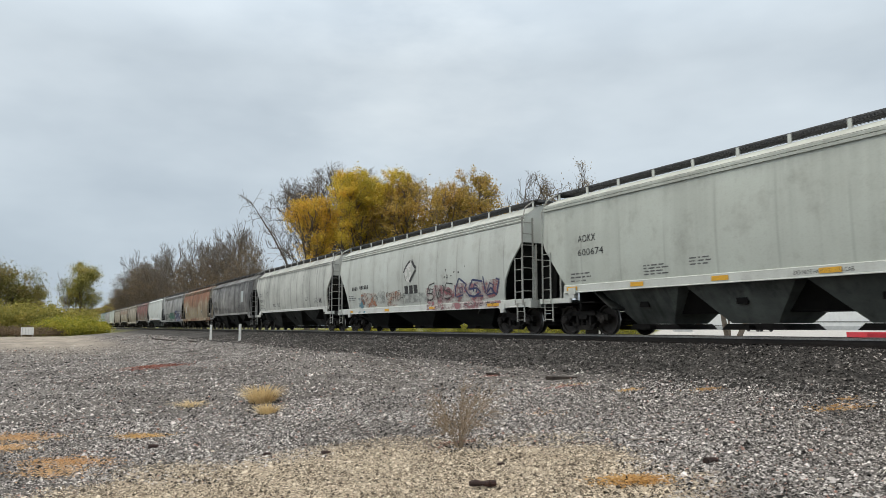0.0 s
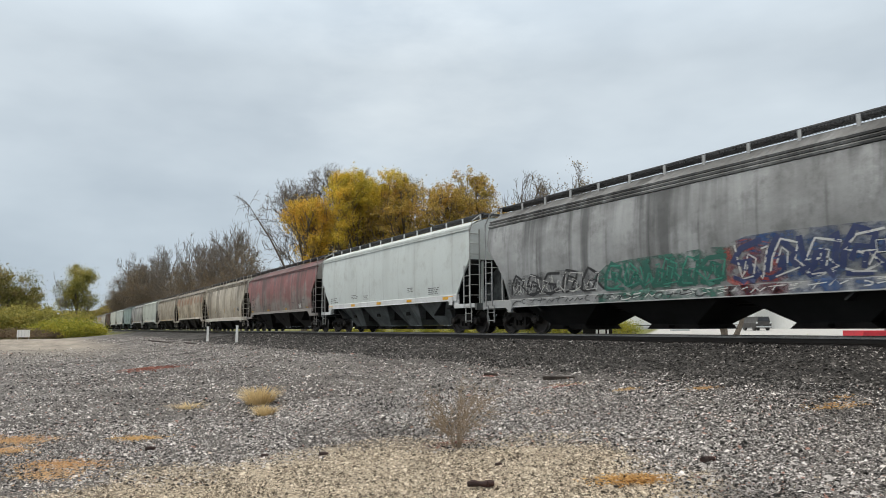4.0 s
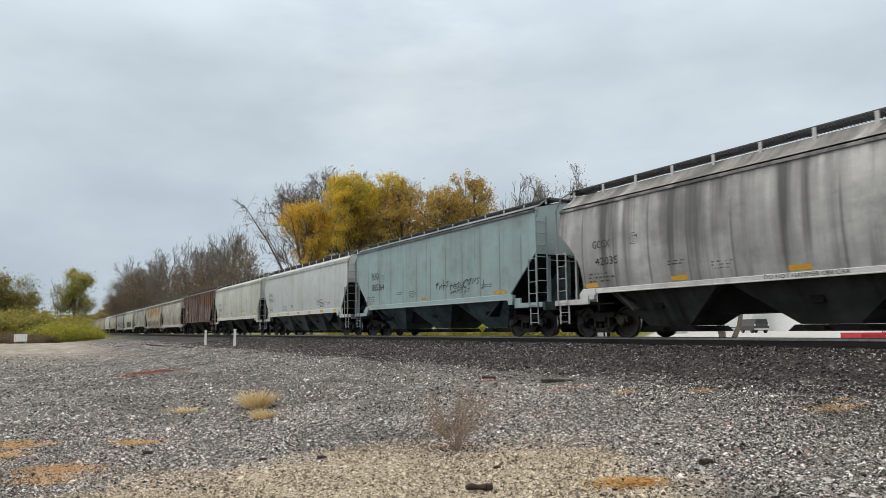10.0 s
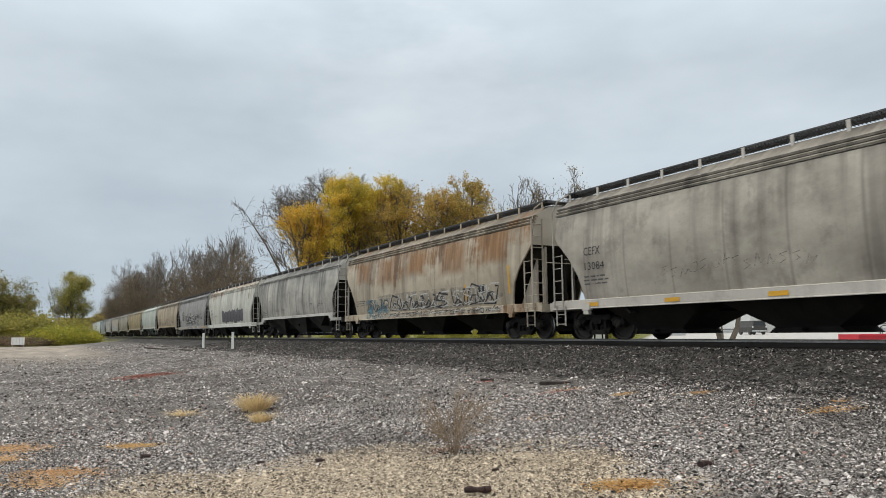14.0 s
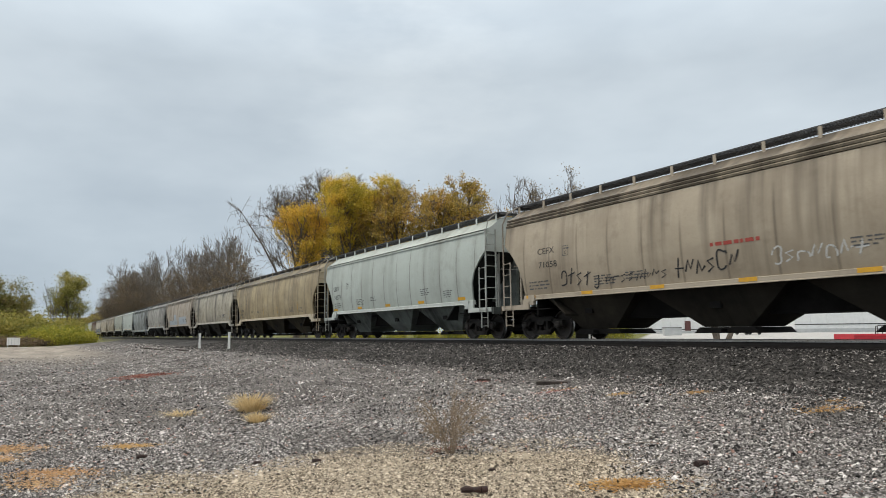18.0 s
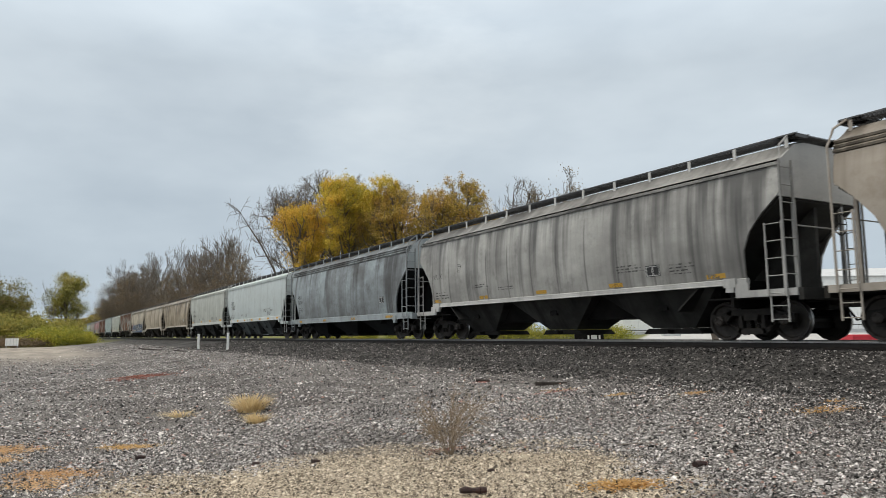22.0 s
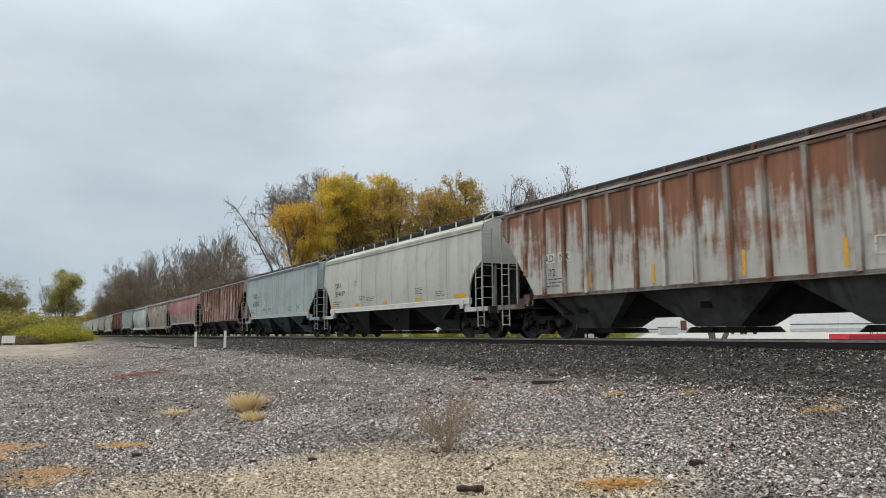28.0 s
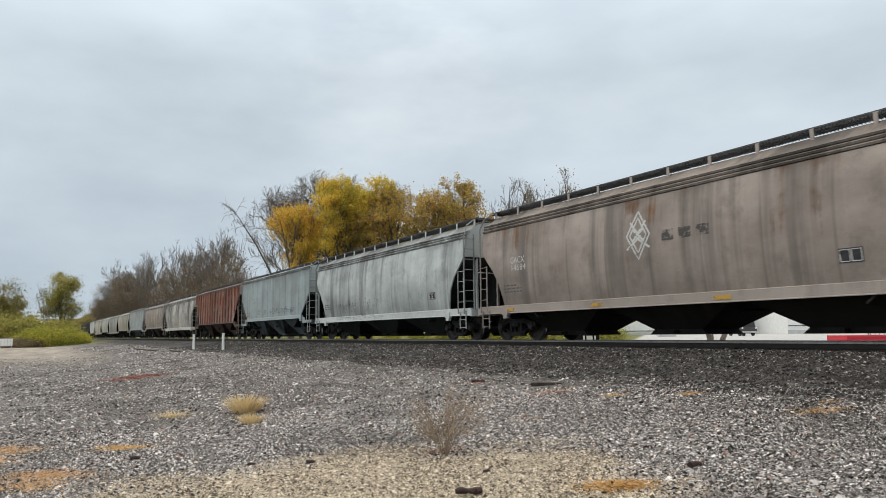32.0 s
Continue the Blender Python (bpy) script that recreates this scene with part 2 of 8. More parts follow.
# ---------------------------------------------------------------- mesh helpers
class Geo:
    """Collects faces of one mesh."""

    def __init__(self):
        self.v, self.f, self.m, self.smooth = [], [], [], False

    def quad(self, *points, mat=0):
        n = len(self.v)
        self.v += [tuple(p) for p in points]
        self.f.append(tuple(range(n, n + len(points))))
        self.m.append(mat)

    def box(self, x0, x1, y0, y1, z0, z1, mat=0, turn=None):
        n = len(self.v)
        pts = [(x, y, z) for x in (x0, x1) for y in (y0, y1) for z in (z0, z1)]
        if turn is not None:
            pts = [tuple(turn @ Vector(p)) for p in pts]
        self.v += pts
        for a in ((0, 1, 3, 2), (4, 6, 7, 5), (0, 4, 5, 1), (2, 3, 7, 6), (0, 2, 6, 4), (1, 5, 7, 3)):
            self.f.append(tuple(n + i for i in a))
            self.m.append(mat)
        return self

    def prism(self, outline, axis, a, b, mat=0):
        """An outline of 2D points drawn out from a to b along the axis ('x': points are (y, z); 'y': (x, z); 'z': (x, y))."""
        n, k = len(self.v), len(outline)
        put = {"x": lambda p, s: (s, p[0], p[1]), "y": lambda p, s: (p[0], s, p[1]), "z": lambda p, s: (p[0], p[1], s)}[axis]
        self.v += [put(p, a) for p in outline] + [put(p, b) for p in outline]
        for i in range(k):
            j = (i + 1) % k
            self.f.append((n + i, n + j, n + k + j, n + k + i))
            self.m.append(mat)
        self.f += [tuple(range(n + k - 1, n - 1, -1)), tuple(range(n + k, n + 2 * k))]
        self.m += [mat, mat]
        return self

    def tube(self, points, radius, sides=6, mat=0, taper=None):
        """A round bar along points."""
        pts = [Vector(p) for p in points]
        rings = []
        for i, p in enumerate(pts):
            d = (pts[min(i + 1, len(pts) - 1)] - pts[max(i - 1, 0)]).normalized()
            side = d.cross(Vector((0, 0, 1)) if abs(d.z) < 0.9 else Vector((1, 0, 0))).normalized()
            up = side.cross(d)
            r = radius[i] if isinstance(radius, (list, tuple)) else radius if taper is None else radius + (taper - radius) * i / (len(pts) - 1)
            n = len(self.v)
            self.v += [tuple(p + r * (math.cos(a) * side + math.sin(a) * up)) for a in (math.tau * k / sides for k in range(sides))]
            rings.append(n)
        for a, b in zip(rings, rings[1:]):
            for k in range(sides):
                self.f.append((a + k, a + (k + 1) % sides, b + (k + 1) % sides, b + k))
                self.m.append(mat)
        self.f += [tuple(rings[0] + k for k in range(sides - 1, -1, -1)), tuple(rings[-1] + k for k in range(sides))]
        self.m += [mat, mat]
        return self

    def spin(self, profile, y_axis_at=(0, 0), sides=24, mat=0):
        """A (radius, y) profile turned about the y axis through (x, z)."""
        cx, cz = y_axis_at
        n, k = len(self.v), len(profile)
        for s in range(sides):
            a = math.tau * s / sides
            self.v += [(cx + r * math.cos(a), y, cz + r * math.sin(a)) for r, y in profile]
        for s in range(sides):
            for i in range(k - 1):
                a, b = n + s * k + i, n + (s + 1) % sides * k + i
                self.f.append((a, a + 1, b + 1, b))
                self.m.append(mat if not isinstance(mat, (list, tuple)) else mat[i])
        return self

    def grid(self, rows, mat=0, back=None):
        """A sheet from rows of points; back: an offset that gives it thickness."""
        n, w = len(self.v), len(rows[0])
        for r in rows:
            self.v += [tuple(p) for p in r]
        h = len(rows)
        for i in range(h - 1):
            for j in range(w - 1):
                a = n + i * w + j
                self.f.append((a, a + 1, a + w + 1, a + w))
                self.m.append(mat)
        return self

    def mesh(self, name, materials, smooth=False):
        me = bpy.data.meshes.new(name)
        me.from_pydata(self.v, [], self.f)
        for m in materials:
            me.materials.append(m)
        if len(materials) > 1:
            me.polygons.foreach_set("material_index", self.m)
        me.polygons.foreach_set("use_smooth", [smooth] * len(me.polygons))
        if smooth:
            me.set_sharp_from_angle(angle=radians(38))
        me.update()
        return me


def aslist(m):
    return list(m) if isinstance(m, (list, tuple)) else [m]


def thing(name, geo, material, label, category, group="", kind="", at=None, smooth=False):
    ob = new(name, geo.mesh(name, aslist(material), smooth) if geo else None)
    tagged(ob, label, category, group, kind)
    if at is not None:
        ob.matrix_world = at
    return ob


def part(name, geo, material, parent, label="", smooth=False, at=None):
    """One mesh object under a thing or part. geo may be a mesh that is shared."""
    me = geo if isinstance(geo, bpy.types.Mesh) else geo.mesh(name, aslist(material), smooth)
    ob = new(name, me)
    ob.parent = parent
    if at is not None:
        ob.matrix_parent_inverse = at
    if isinstance(geo, bpy.types.Mesh) and material is not None and me.materials[0] != material:
        ob.material_slots[0].link = "OBJECT"
        ob.material_slots[0].material = material
    if label:
        tagged(ob, label)
    return ob


# ---------------------------------------------------------------- ground and track
def ground_z(x, y):
    """Height of the ground: a gravel lot that climbs to the ballast, and flat land beyond it."""
    knots_y = [-4000, 2.0, 9.6, 10.6, 13.3, 13.7, 17.9, 18.4, 20.6, 28, 90, 300, 4000]
    knots_z = [-1.30, -1.27, -0.68, -0.60, -0.25, -0.205, -0.205, -0.25, -0.62, -0.62, -0.25, -0.2, -0.2]
    return np.interp(y, knots_y, knots_z)


def bumps(x, y):
    return (0.018 * np.sin(1.3 * x + 0.7 * y) * np.sin(0.9 * y - 0.5 * x + 1.0) + 0.012 * np.sin(3.1 * x + 1.0) * np.sin(2.7 * y + 2.0 + 0.4 * x))


def ground_material():
    m, g, b = shader("gravel_and_dirt")
    co = g.node("ShaderNodeTexCoord").outputs["Object"]
    sep = g.node("ShaderNodeSeparateXYZ")
    g.feed(sep.inputs[0], co)
    x, y = sep.outputs[0], sep.outputs[1]
    big = g.noise(co, 0.35, 5.0, 0.6)
    mid = g.noise(co, 2.2, 5.0, 0.6)
    fine = g.noise(co, 26.0, 4.0, 0.7)
    cell = g.node("ShaderNodeTexVoronoi", feature="F1")
    g.feed(cell.inputs["Vector"], co)
    cell.inputs["Scale"].default_value = 46.0
    pebble = g.node("ShaderNodeSeparateColor")
    g.feed(pebble.inputs[0], cell.outputs["Color"])
    # dark base tone, with the shade between the loose stones painted in
    tone = g.mix(g.ramp(pebble.outputs[0], 0.25, 1.0), (0.045, 0.041, 0.038), (0.36, 0.33, 0.305))
    tone = g.mix(g.ramp(fine, 0.40, 0.75, 0.0, 0.75), tone, (0.075, 0.067, 0.062))
    wet = g.mix(g.ramp(big, 0.45, 0.65, 0.0, 0.7), tone, (0.08, 0.071, 0.066))
    # pale crushed limestone round the viewer
    wob = g.math("ADD", y, g.math("MULTIPLY", g.math("SUBTRACT", big, 0.5), 3.0))
    wob = g.math("ADD", wob, g.math("MULTIPLY", g.math("SUBTRACT", mid, 0.5), 1.2))
    pale = g.mix(pebble.outputs[1], (0.165, 0.132, 0.094), (0.62, 0.52, 0.39))
    pale = g.mix(g.ramp(mid, 0.4, 0.7, 0.0, 0.4), pale, (0.19, 0.165, 0.130))
    away = g.node("ShaderNodeVectorMath", operation="DISTANCE")
    g.feed(away.inputs[0], g.scaled(co, 1.0, 1.0, 0.0))
    away.inputs[1].default_value = (-5.6, 2.3, 0.0)
    away = g.math("ADD", away.outputs["Value"], g.math("MULTIPLY", g.math("SUBTRACT", big, 0.5), 2.2))
    away = g.math("ADD", away, g.math("MULTIPLY", g.math("SUBTRACT", mid, 0.5), 1.5))
    colour = g.mix(g.ramp(away, 2.95, 2.55), wet, pale)
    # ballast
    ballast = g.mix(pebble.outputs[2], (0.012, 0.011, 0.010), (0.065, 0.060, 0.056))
    # bed under the train near black: oily ballast, with the shade there painted in
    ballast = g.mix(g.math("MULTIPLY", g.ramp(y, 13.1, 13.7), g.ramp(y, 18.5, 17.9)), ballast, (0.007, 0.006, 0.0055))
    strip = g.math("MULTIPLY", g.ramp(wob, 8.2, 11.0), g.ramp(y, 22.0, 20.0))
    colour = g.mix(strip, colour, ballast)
    # tan dirt lot far along the near side
    streaks = g.noise(g.scaled(co, 0.12, 0.7, 1.0), 1.0, 6.0, 0.65)
    lot = g.math("MULTIPLY", g.ramp(g.math("ADD", x, g.math("MULTIPLY", streaks, 40.0)), -18.0, -46.0), g.ramp(g.math("ADD", wob, g.math("MULTIPLY", streaks, 5.0)), 8.5, 5.5))
    colour = g.mix(lot, colour, g.mix(g.ramp(streaks, 0.35, 0.65), g.mix(g.ramp(fine, 0.3, 0.7), (0.15, 0.13, 0.11), (0.27, 0.24, 0.205)), (0.38, 0.335, 0.28)))
    # grass beyond the track, concrete apron to the right of it
    grass = g.mix(mid, (0.07, 0.085, 0.02), (0.20, 0.19, 0.05))
    colour = g.mix(g.ramp(y, 20.2, 21.5), colour, grass)
    slab = g.mix(mid, (0.38, 0.375, 0.36), (0.52, 0.51, 0.495))
    edge = g.math("ADD", x, g.math("MULTIPLY", y, 0.93))
    colour = g.mix(g.math("MULTIPLY", g.ramp(edge, -3.5, -2.5), g.ramp(y, 22.0, 22.6)), colour, slab)
    far = g.math("MULTIPLY", g.ramp(x, -124.0, -134.0), g.ramp(y, 14.0, 9.0))
    colour = g.mix(far, colour, grass)
    g.feed(b.inputs["Base Color"], colour)
    g.feed(b.inputs["Roughness"], g.ramp(big, 0.35, 0.65, 0.62, 0.9))
    b.inputs["Specular IOR Level"].default_value = 0.2
    h = g.math("ADD", g.math("MULTIPLY", cell.outputs["Distance"], -0.8), g.math("MULTIPLY", fine, 0.5))
    relief(g, b, h, 0.8, 0.03)
    return m


def spaced(*pieces):
    out = []
    for a, b, step in pieces:
        out += list(np.arange(a, b - step * 0.5, step))
    return np.array(out + [pieces[-1][1]])


def build_ground():
    xs = spaced((-4000, -400, 300), (-400, -80, 16), (-80, -40, 2), (-40, 12, 0.35), (12, 60, 4), (60, 400, 60), (400, 4000, 600))
    ys = spaced((-4000, -200, 400), (-200, -20, 20), (-20, -2, 3), (-2, 22, 0.3), (22, 60, 4), (60, 300, 30), (300, 4000, 400))
    X, Y = np.meshgrid(xs, ys)
    Z = ground_z(X, Y)
    local = (np.abs(X + 20) < 60) & (Y > -3) & (Y < 22)
    Z = Z + np.where(local, bumps(X, Y), 0) * np.where((Y > 13.0) & (Y < 18.6), 0.3, 1.0)
    n = len(xs)
    v = np.stack([X, Y, Z], -1).reshape(-1, 3)
    i = np.arange(len(ys) - 1)[:, None] * n + np.arange(n - 1)[None, :]
    f = np.stack([i, i + 1, i + n + 1, i + n], -1).reshape(-1, 4)
    me = bpy.data.meshes.new("ground")
    me.from_pydata(v.tolist(), [], f.tolist())
    me.materials.append(ground_material())
    me.polygons.foreach_set("use_smooth", [True] * len(me.polygons))
    tagged(new("ground", me), "wet grey gravel lot with crushed limestone, dirt and grass", "ground", kind="structure")


build_ground()


def build_track():
    """Two rails on creosoted ties."""
    track = thing("railway_track", None, None, "steel rails on dark wooden ties in grey ballast", "railway track", kind="structure", at=pose(0, TRACK_Y, 0))
    web = [(-0.07, -0.19), (0.07, -0.19), (0.07, -0.175), (0.012, -0.15), (0.012, -0.05), (-0.012, -0.05), (-0.012, -0.15), (-0.07, -0.175)]
    head = [(-0.037, -0.05), (0.037, -0.05), (0.037, -0.012), (0.028, 0.0), (-0.028, 0.0), (-0.037, -0.012)]
    for y in (-0.753, 0.753):
        g = Geo().prism([(y + a, b) for a, b in web], "x", -1500, 400, 0)
        g.prism([(y + a, b) for a, b in head], "x", -1500, 400, 1)
        part("rail", g, [RAIL_STEEL, RAIL_HEAD], track, "dark steel rail with a worn bright head")
    one = Geo().box(-0.11, 0.11, -1.3, 1.3, -0.38, -0.192).mesh("tie", [TIE_WOOD])
    rng = random.Random(4)
    rest = Geo()
    x = -420.0
    while x < 60:
        if -72 < x < 8:
            ob = part("tie", one, TIE_WOOD, track)
            ob.location = (x, rng.uniform(-0.04, 0.04), rng.uniform(-0.012, 0.012))
            ob.rotation_euler = (0, 0, rng.uniform(-0.02, 0.02))
        else:
            rest.box(x - 0.11, x + 0.11, -1.3, 1.3, -0.38, -0.192)
        x += 0.53
    tagged(part("far_ties", rest, TIE_WOOD, track), kind="stuff")


build_track()


# ---------------------------------------------------------------- the train
# Left end of each car at the clip's start, front car first.
ENDS = [-18.77, -37.77, -56.46, -74.56, -91.77, -109.53, -127.55, -145.63, -163.25, -181.75, -199.74, -218.32, -236.36, -253.19, -271.0,
        -288.54, -306.63, -323.91, -341.79, -359.81, -378.3, -395.56, -414.0, -431.97, -452.97, -471.46, -489.46, -507.8, -525.37, -543.01,
        -559.84, -578.43, -596.83, -614.53, -632.65, -650.2, -667.18, -685.05, -703.22, -721.25, -738.66, -755.32, -773.4, -791.86, -810.08]
ENDS += [ENDS[-1] - 18.0 * i for i in range(1, 18)]
GAP = 1.25
WHEEL_R = 0.47


class Style:
    """Shape of one kind of covered hopper: sill and eave heights, bulge of the sides, how the corners are cut away."""

    def __init__(self, sill0, sill1, eave, bulge, cut, whole_sill, bands, half=1.58):
        self.sill0, self.sill1, self.eave, self.bulge, self.cut, self.whole_sill, self.bands, self.half = sill0, sill1, eave, bulge, cut, whole_sill, bands, half

    def wide(self, z):
        mid = 0.5 * (self.sill1 + self.eave)
        return self.half - self.bulge * ((z - mid) / (0.5 * (self.eave - self.sill1))) ** 2

    def low(self, d):
        """Lower edge of the side at d metres from the car's end."""
        return float(np.interp(d, [p[0] for p in self.cut], [p[1] for p in self.cut]))


STYLES = {
    "smooth": Style(1.30, 1.55, 4.07, 0.05, [(0, 2.95), (0.12, 2.72), (1.06, 1.55)], False, 2),
    "deep": Style(0.93, 1.21, 3.90, 0.12, [(0, 3.25), (0.13, 3.05), (0.70, 2.48), (1.06, 1.95), (1.20, 1.50), (1.26, 1.21)], True, 3),
    "banded": Style(1.31, 1.46, 3.90, 0.12, [(0, 3.28), (0.42, 2.90), (0.78, 2.48), (0.98, 2.05), (1.03, 1.46)], False, 3),
    "curved": Style(1.30, 1.52, 4.05, 0.06, [(0, 2.84), (0.12, 2.76), (0.46, 2.56), (0.70, 2.28), (0.86, 1.98), (0.96, 1.52)], False, 2),
    "seamed": Style(1.31, 1.46, 3.98, 0.12, [(0, 3.30), (0.45, 2.90), (0.80, 2.52), (1.00, 2.10), (1.05, 1.46)], False, 1),
    "ribbed": Style(1.30, 1.42, 4.22, 0.0, [(0, 3.60), (0.25, 3.40), (1.82, 1.42)], False, 0, 1.50),
    "panel": Style(1.29, 1.50, 4.25, 0.0, [(0, 2.85), (0.2, 2.65), (1.5, 1.50)], False, 1, 1.55),
}

SEAMS = {"seamed": (1.15, 1.348, 0.5), "banded": (1.15, 1.348, 0.42), "deep": (1.4, 1.69, 0.3), "smooth": (1.9, 1.69, 0.16), "panel": (1.55, 1.32, 0.5), "curved": (1.9, 1.69, 0.3)}
STAINS = {9: [(0.49, 3.41, 0.5, 0.36), (1.9, 3.37, 0.6, 0.4), (3.92, 3.27, 0.45, 0.43), (6.02, 3.38, 0.66, 0.36), (8.01, 3.36, 0.8, 0.33), (9.92, 3.33, 0.6, 0.42), (12.19, 3.38, 0.4, 0.36), (13.96, 3.39, 0.66, 0.34), (16.07, 3.33, 0.5, 0.3)],
          18: [(2.2, 3.3, 0.8, 0.5), (5.0, 3.2, 0.9, 0.6), (8.1, 3.3, 0.8, 0.5), (11.3, 3.2, 1.0, 0.6), (14.2, 3.3, 0.7, 0.5)]}


def wheelset_mesh():
    g = Geo()
    r = WHEEL_R
    for s in (-1, 1):
        prof = [(0.001, 0.80), (0.10, 0.80), (0.13, 0.765), (r - 0.09, 0.775), (r - 0.06, 0.83), (r, 0.83), (r + 0.002, 0.745), (r + 0.026, 0.725),
                (r + 0.02, 0.70), (r - 0.06, 0.70), (r - 0.09, 0.735), (0.13, 0.70), (0.09, 0.66), (0.085, 0.0)]
        g.spin([(a, s * b) for a, b in prof], sides=16, mat=[0, 0, 0, 0, 0, 1, 1, 0, 0, 0, 0, 0, 0])
        g.spin([(0.09, s * 0.80), (0.09, s * 0.98), (0.125, s * 0.985), (0.125, s * 1.07), (0.10, s * 1.09), (0.001, s * 1.09)], sides=14)
        for k in range(3):
            a = math.tau * k / 3
            g.box(-0.02, 0.02, s * 1.09, s * 1.115, 0.05, 0.09, 0, Matrix.Rotation(a, 4, "Y"))
    return g.mesh("wheelset", [WHEEL_STEEL, TREAD_STEEL], True)


def sideframe_mesh(s):
    g = Geo()
    y0, y1 = sorted((s * 0.87, s * 1.02))
    g.prism([(-0.62, 0.60), (0.62, 0.60), (0.70, 0.66), (0.55, 0.75), (-0.55, 0.75), (-0.70, 0.66)], "y", y0, y1)
    for k in (-1, 1):
        g.prism([(k * x, z) for x, z in ((0.55, 0.60), (0.55, 0.74), (0.80, 0.66), (1.10, 0.62), (1.12, 0.44), (1.02, 0.44), (1.0, 0.54), (0.78, 0.54), (0.74, 0.42))], "y", y0, y1)
        g.prism([(k * x, z) for x, z in ((0.74, 0.42), (0.80, 0.52), (0.44, 0.20), (0.30, 0.16), (0.30, 0.28))], "y", y0, y1)
        g.prism([(k * x, z) for x, z in ((0.24, 0.26), (0.36, 0.26), (0.34, 0.62), (0.27, 0.62))], "y", y0, y1)
    g.prism([(-0.40, 0.15), (0.40, 0.15), (0.36, 0.29), (-0.36, 0.29)], "y", y0, y1)
    return g.mesh("sideframe", [IRON])


def spring_mesh():
    """One coil spring, its coils as ribs."""
    z = [0.28 + 0.0169 * i for i in range(14)]
    return Geo().tube([(0, -0.945, v) for v in z], [0.066 if i % 3 < 2 else 0.048 for i in range(14)], 6).mesh("coil_spring", [IRON])


def truck_mesh():
    g = Geo()
    g.prism([(-0.17, 0.48), (0.17, 0.48), (0.2, 0.62), (-0.2, 0.62)], "y", -1.06, 1.06)
    g.box(-0.24, 0.24, -0.6, 0.6, 0.40, 0.66)
    g.spin([(0.001, 0), (0.2, 0)], (0, 0.6))
    for k in (-1, 1):
        g.box(k * 0.38 - 0.04, k * 0.38 + 0.04, -0.9, 0.9, 0.30, 0.40)
    return g.mesh("truck", [IRON])


def ladder_mesh(z0, z1, wide, step=0.39):
    g = Geo()
    for x in (0, wide):
        g.box(x - 0.019, x + 0.019, -0.03, 0.0, z0, z1)
    z = z0 + 0.06
    while z < z1 - 0.02:
        g.tube([(0, -0.02, z), (wide, -0.02, z)], 0.012, 5)
        z += step
    return g.mesh("ladder", [IRON])


def end_ladder_mesh():
    """A tall ladder that stands across the car's end."""
    g = Geo()
    for y in (0.0, 0.45):
        g.box(-0.02, 0.02, y - 0.022, y + 0.022, 0.98, 4.06)
    for i in range(8):
        g.tube([(0, 0, 1.08 + 0.40 * i), (0, 0.45, 1.08 + 0.40 * i)], 0.014, 5)
    return g.mesh("ladder", [IRON])


def coupler_mesh():
    g = Geo()
    g.box(-0.10, 0.75, -0.07, 0.07, 0.80, 0.94)
    g.prism([(0.62, -0.16), (0.70, -0.19), (0.86, -0.12), (0.80, -0.02), (0.92, 0.05), (0.88, 0.16), (0.66, 0.18)], "z", 0.74, 1.0)
    g.box(-0.15, 0.12, -0.2, 0.2, 0.70, 1.04)
    return g.mesh("coupler", [IRON])


SHARED = {"wheelset": wheelset_mesh(), "frame_near": sideframe_mesh(-1), "frame_far": sideframe_mesh(1), "spring": spring_mesh(), "truck": truck_mesh(), "ladder_end": end_ladder_mesh(), "ladder_short": ladder_mesh(1.0, 2.66, 0.42),
          "ladder_step": ladder_mesh(0.42, 1.05, 0.42, 0.3), "coupler": coupler_mesh(),
          "bracket": Geo().box(-0.045, 0.045, -0.012, 0.012, 0, 0.34).box(-0.045, 0.045, -0.012, 0.10, 0, 0.02).mesh("bracket", [IRON])}
WHEELS = []


def build_truck(car, x):
    at = Matrix.Translation((x, 0, 0))
    truck = part("truck", SHARED["truck"], None, car, "black cast steel two-axle truck", at=at)
    part("sideframe", SHARED["frame_near"], None, truck)
    part("sideframe", SHARED["frame_far"], None, truck)
    for dx in (-0.12, 0.12):
        part("coil_spring", SHARED["spring"], None, truck).location = (dx, 0, 0)
    for dx in (-0.89, 0.89):
        WHEELS.append(part("wheelset", SHARED["wheelset"], None, truck, "dark steel wheels with bright treads", at=Matrix.Translation((dx, 0, WHEEL_R))))


def side_geo(st, length, s):
    """One curved side sheet, with the corners cut away towards the ends."""
    d = [p[0] for p in st.cut]
    steps = sorted(set([0.0] + d + [d[-1] * k / 6 for k in range(7)]))
    xs = steps + [float(v) for v in np.linspace(steps[-1], length - steps[-1], 14)[1:-1]] + [length - v for v in reversed(steps)]
    rows = []
    for x in xs:
        z0 = st.low(min(x, length - x))
        col = [z0 + (st.eave - z0) * k / 10 for k in range(11)]
        rows.append([(x, s * st.wide(z), z) for z in col])
    g = Geo().grid(rows if s < 0 else rows[::-1])
    # turned-in lower lip, so that the sheet shows its edge
    lip = [[r[0], (r[0][0], r[0][1] - s * 0.06, r[0][2] + 0.01)] for r in rows]
    g.grid(lip)
    return g


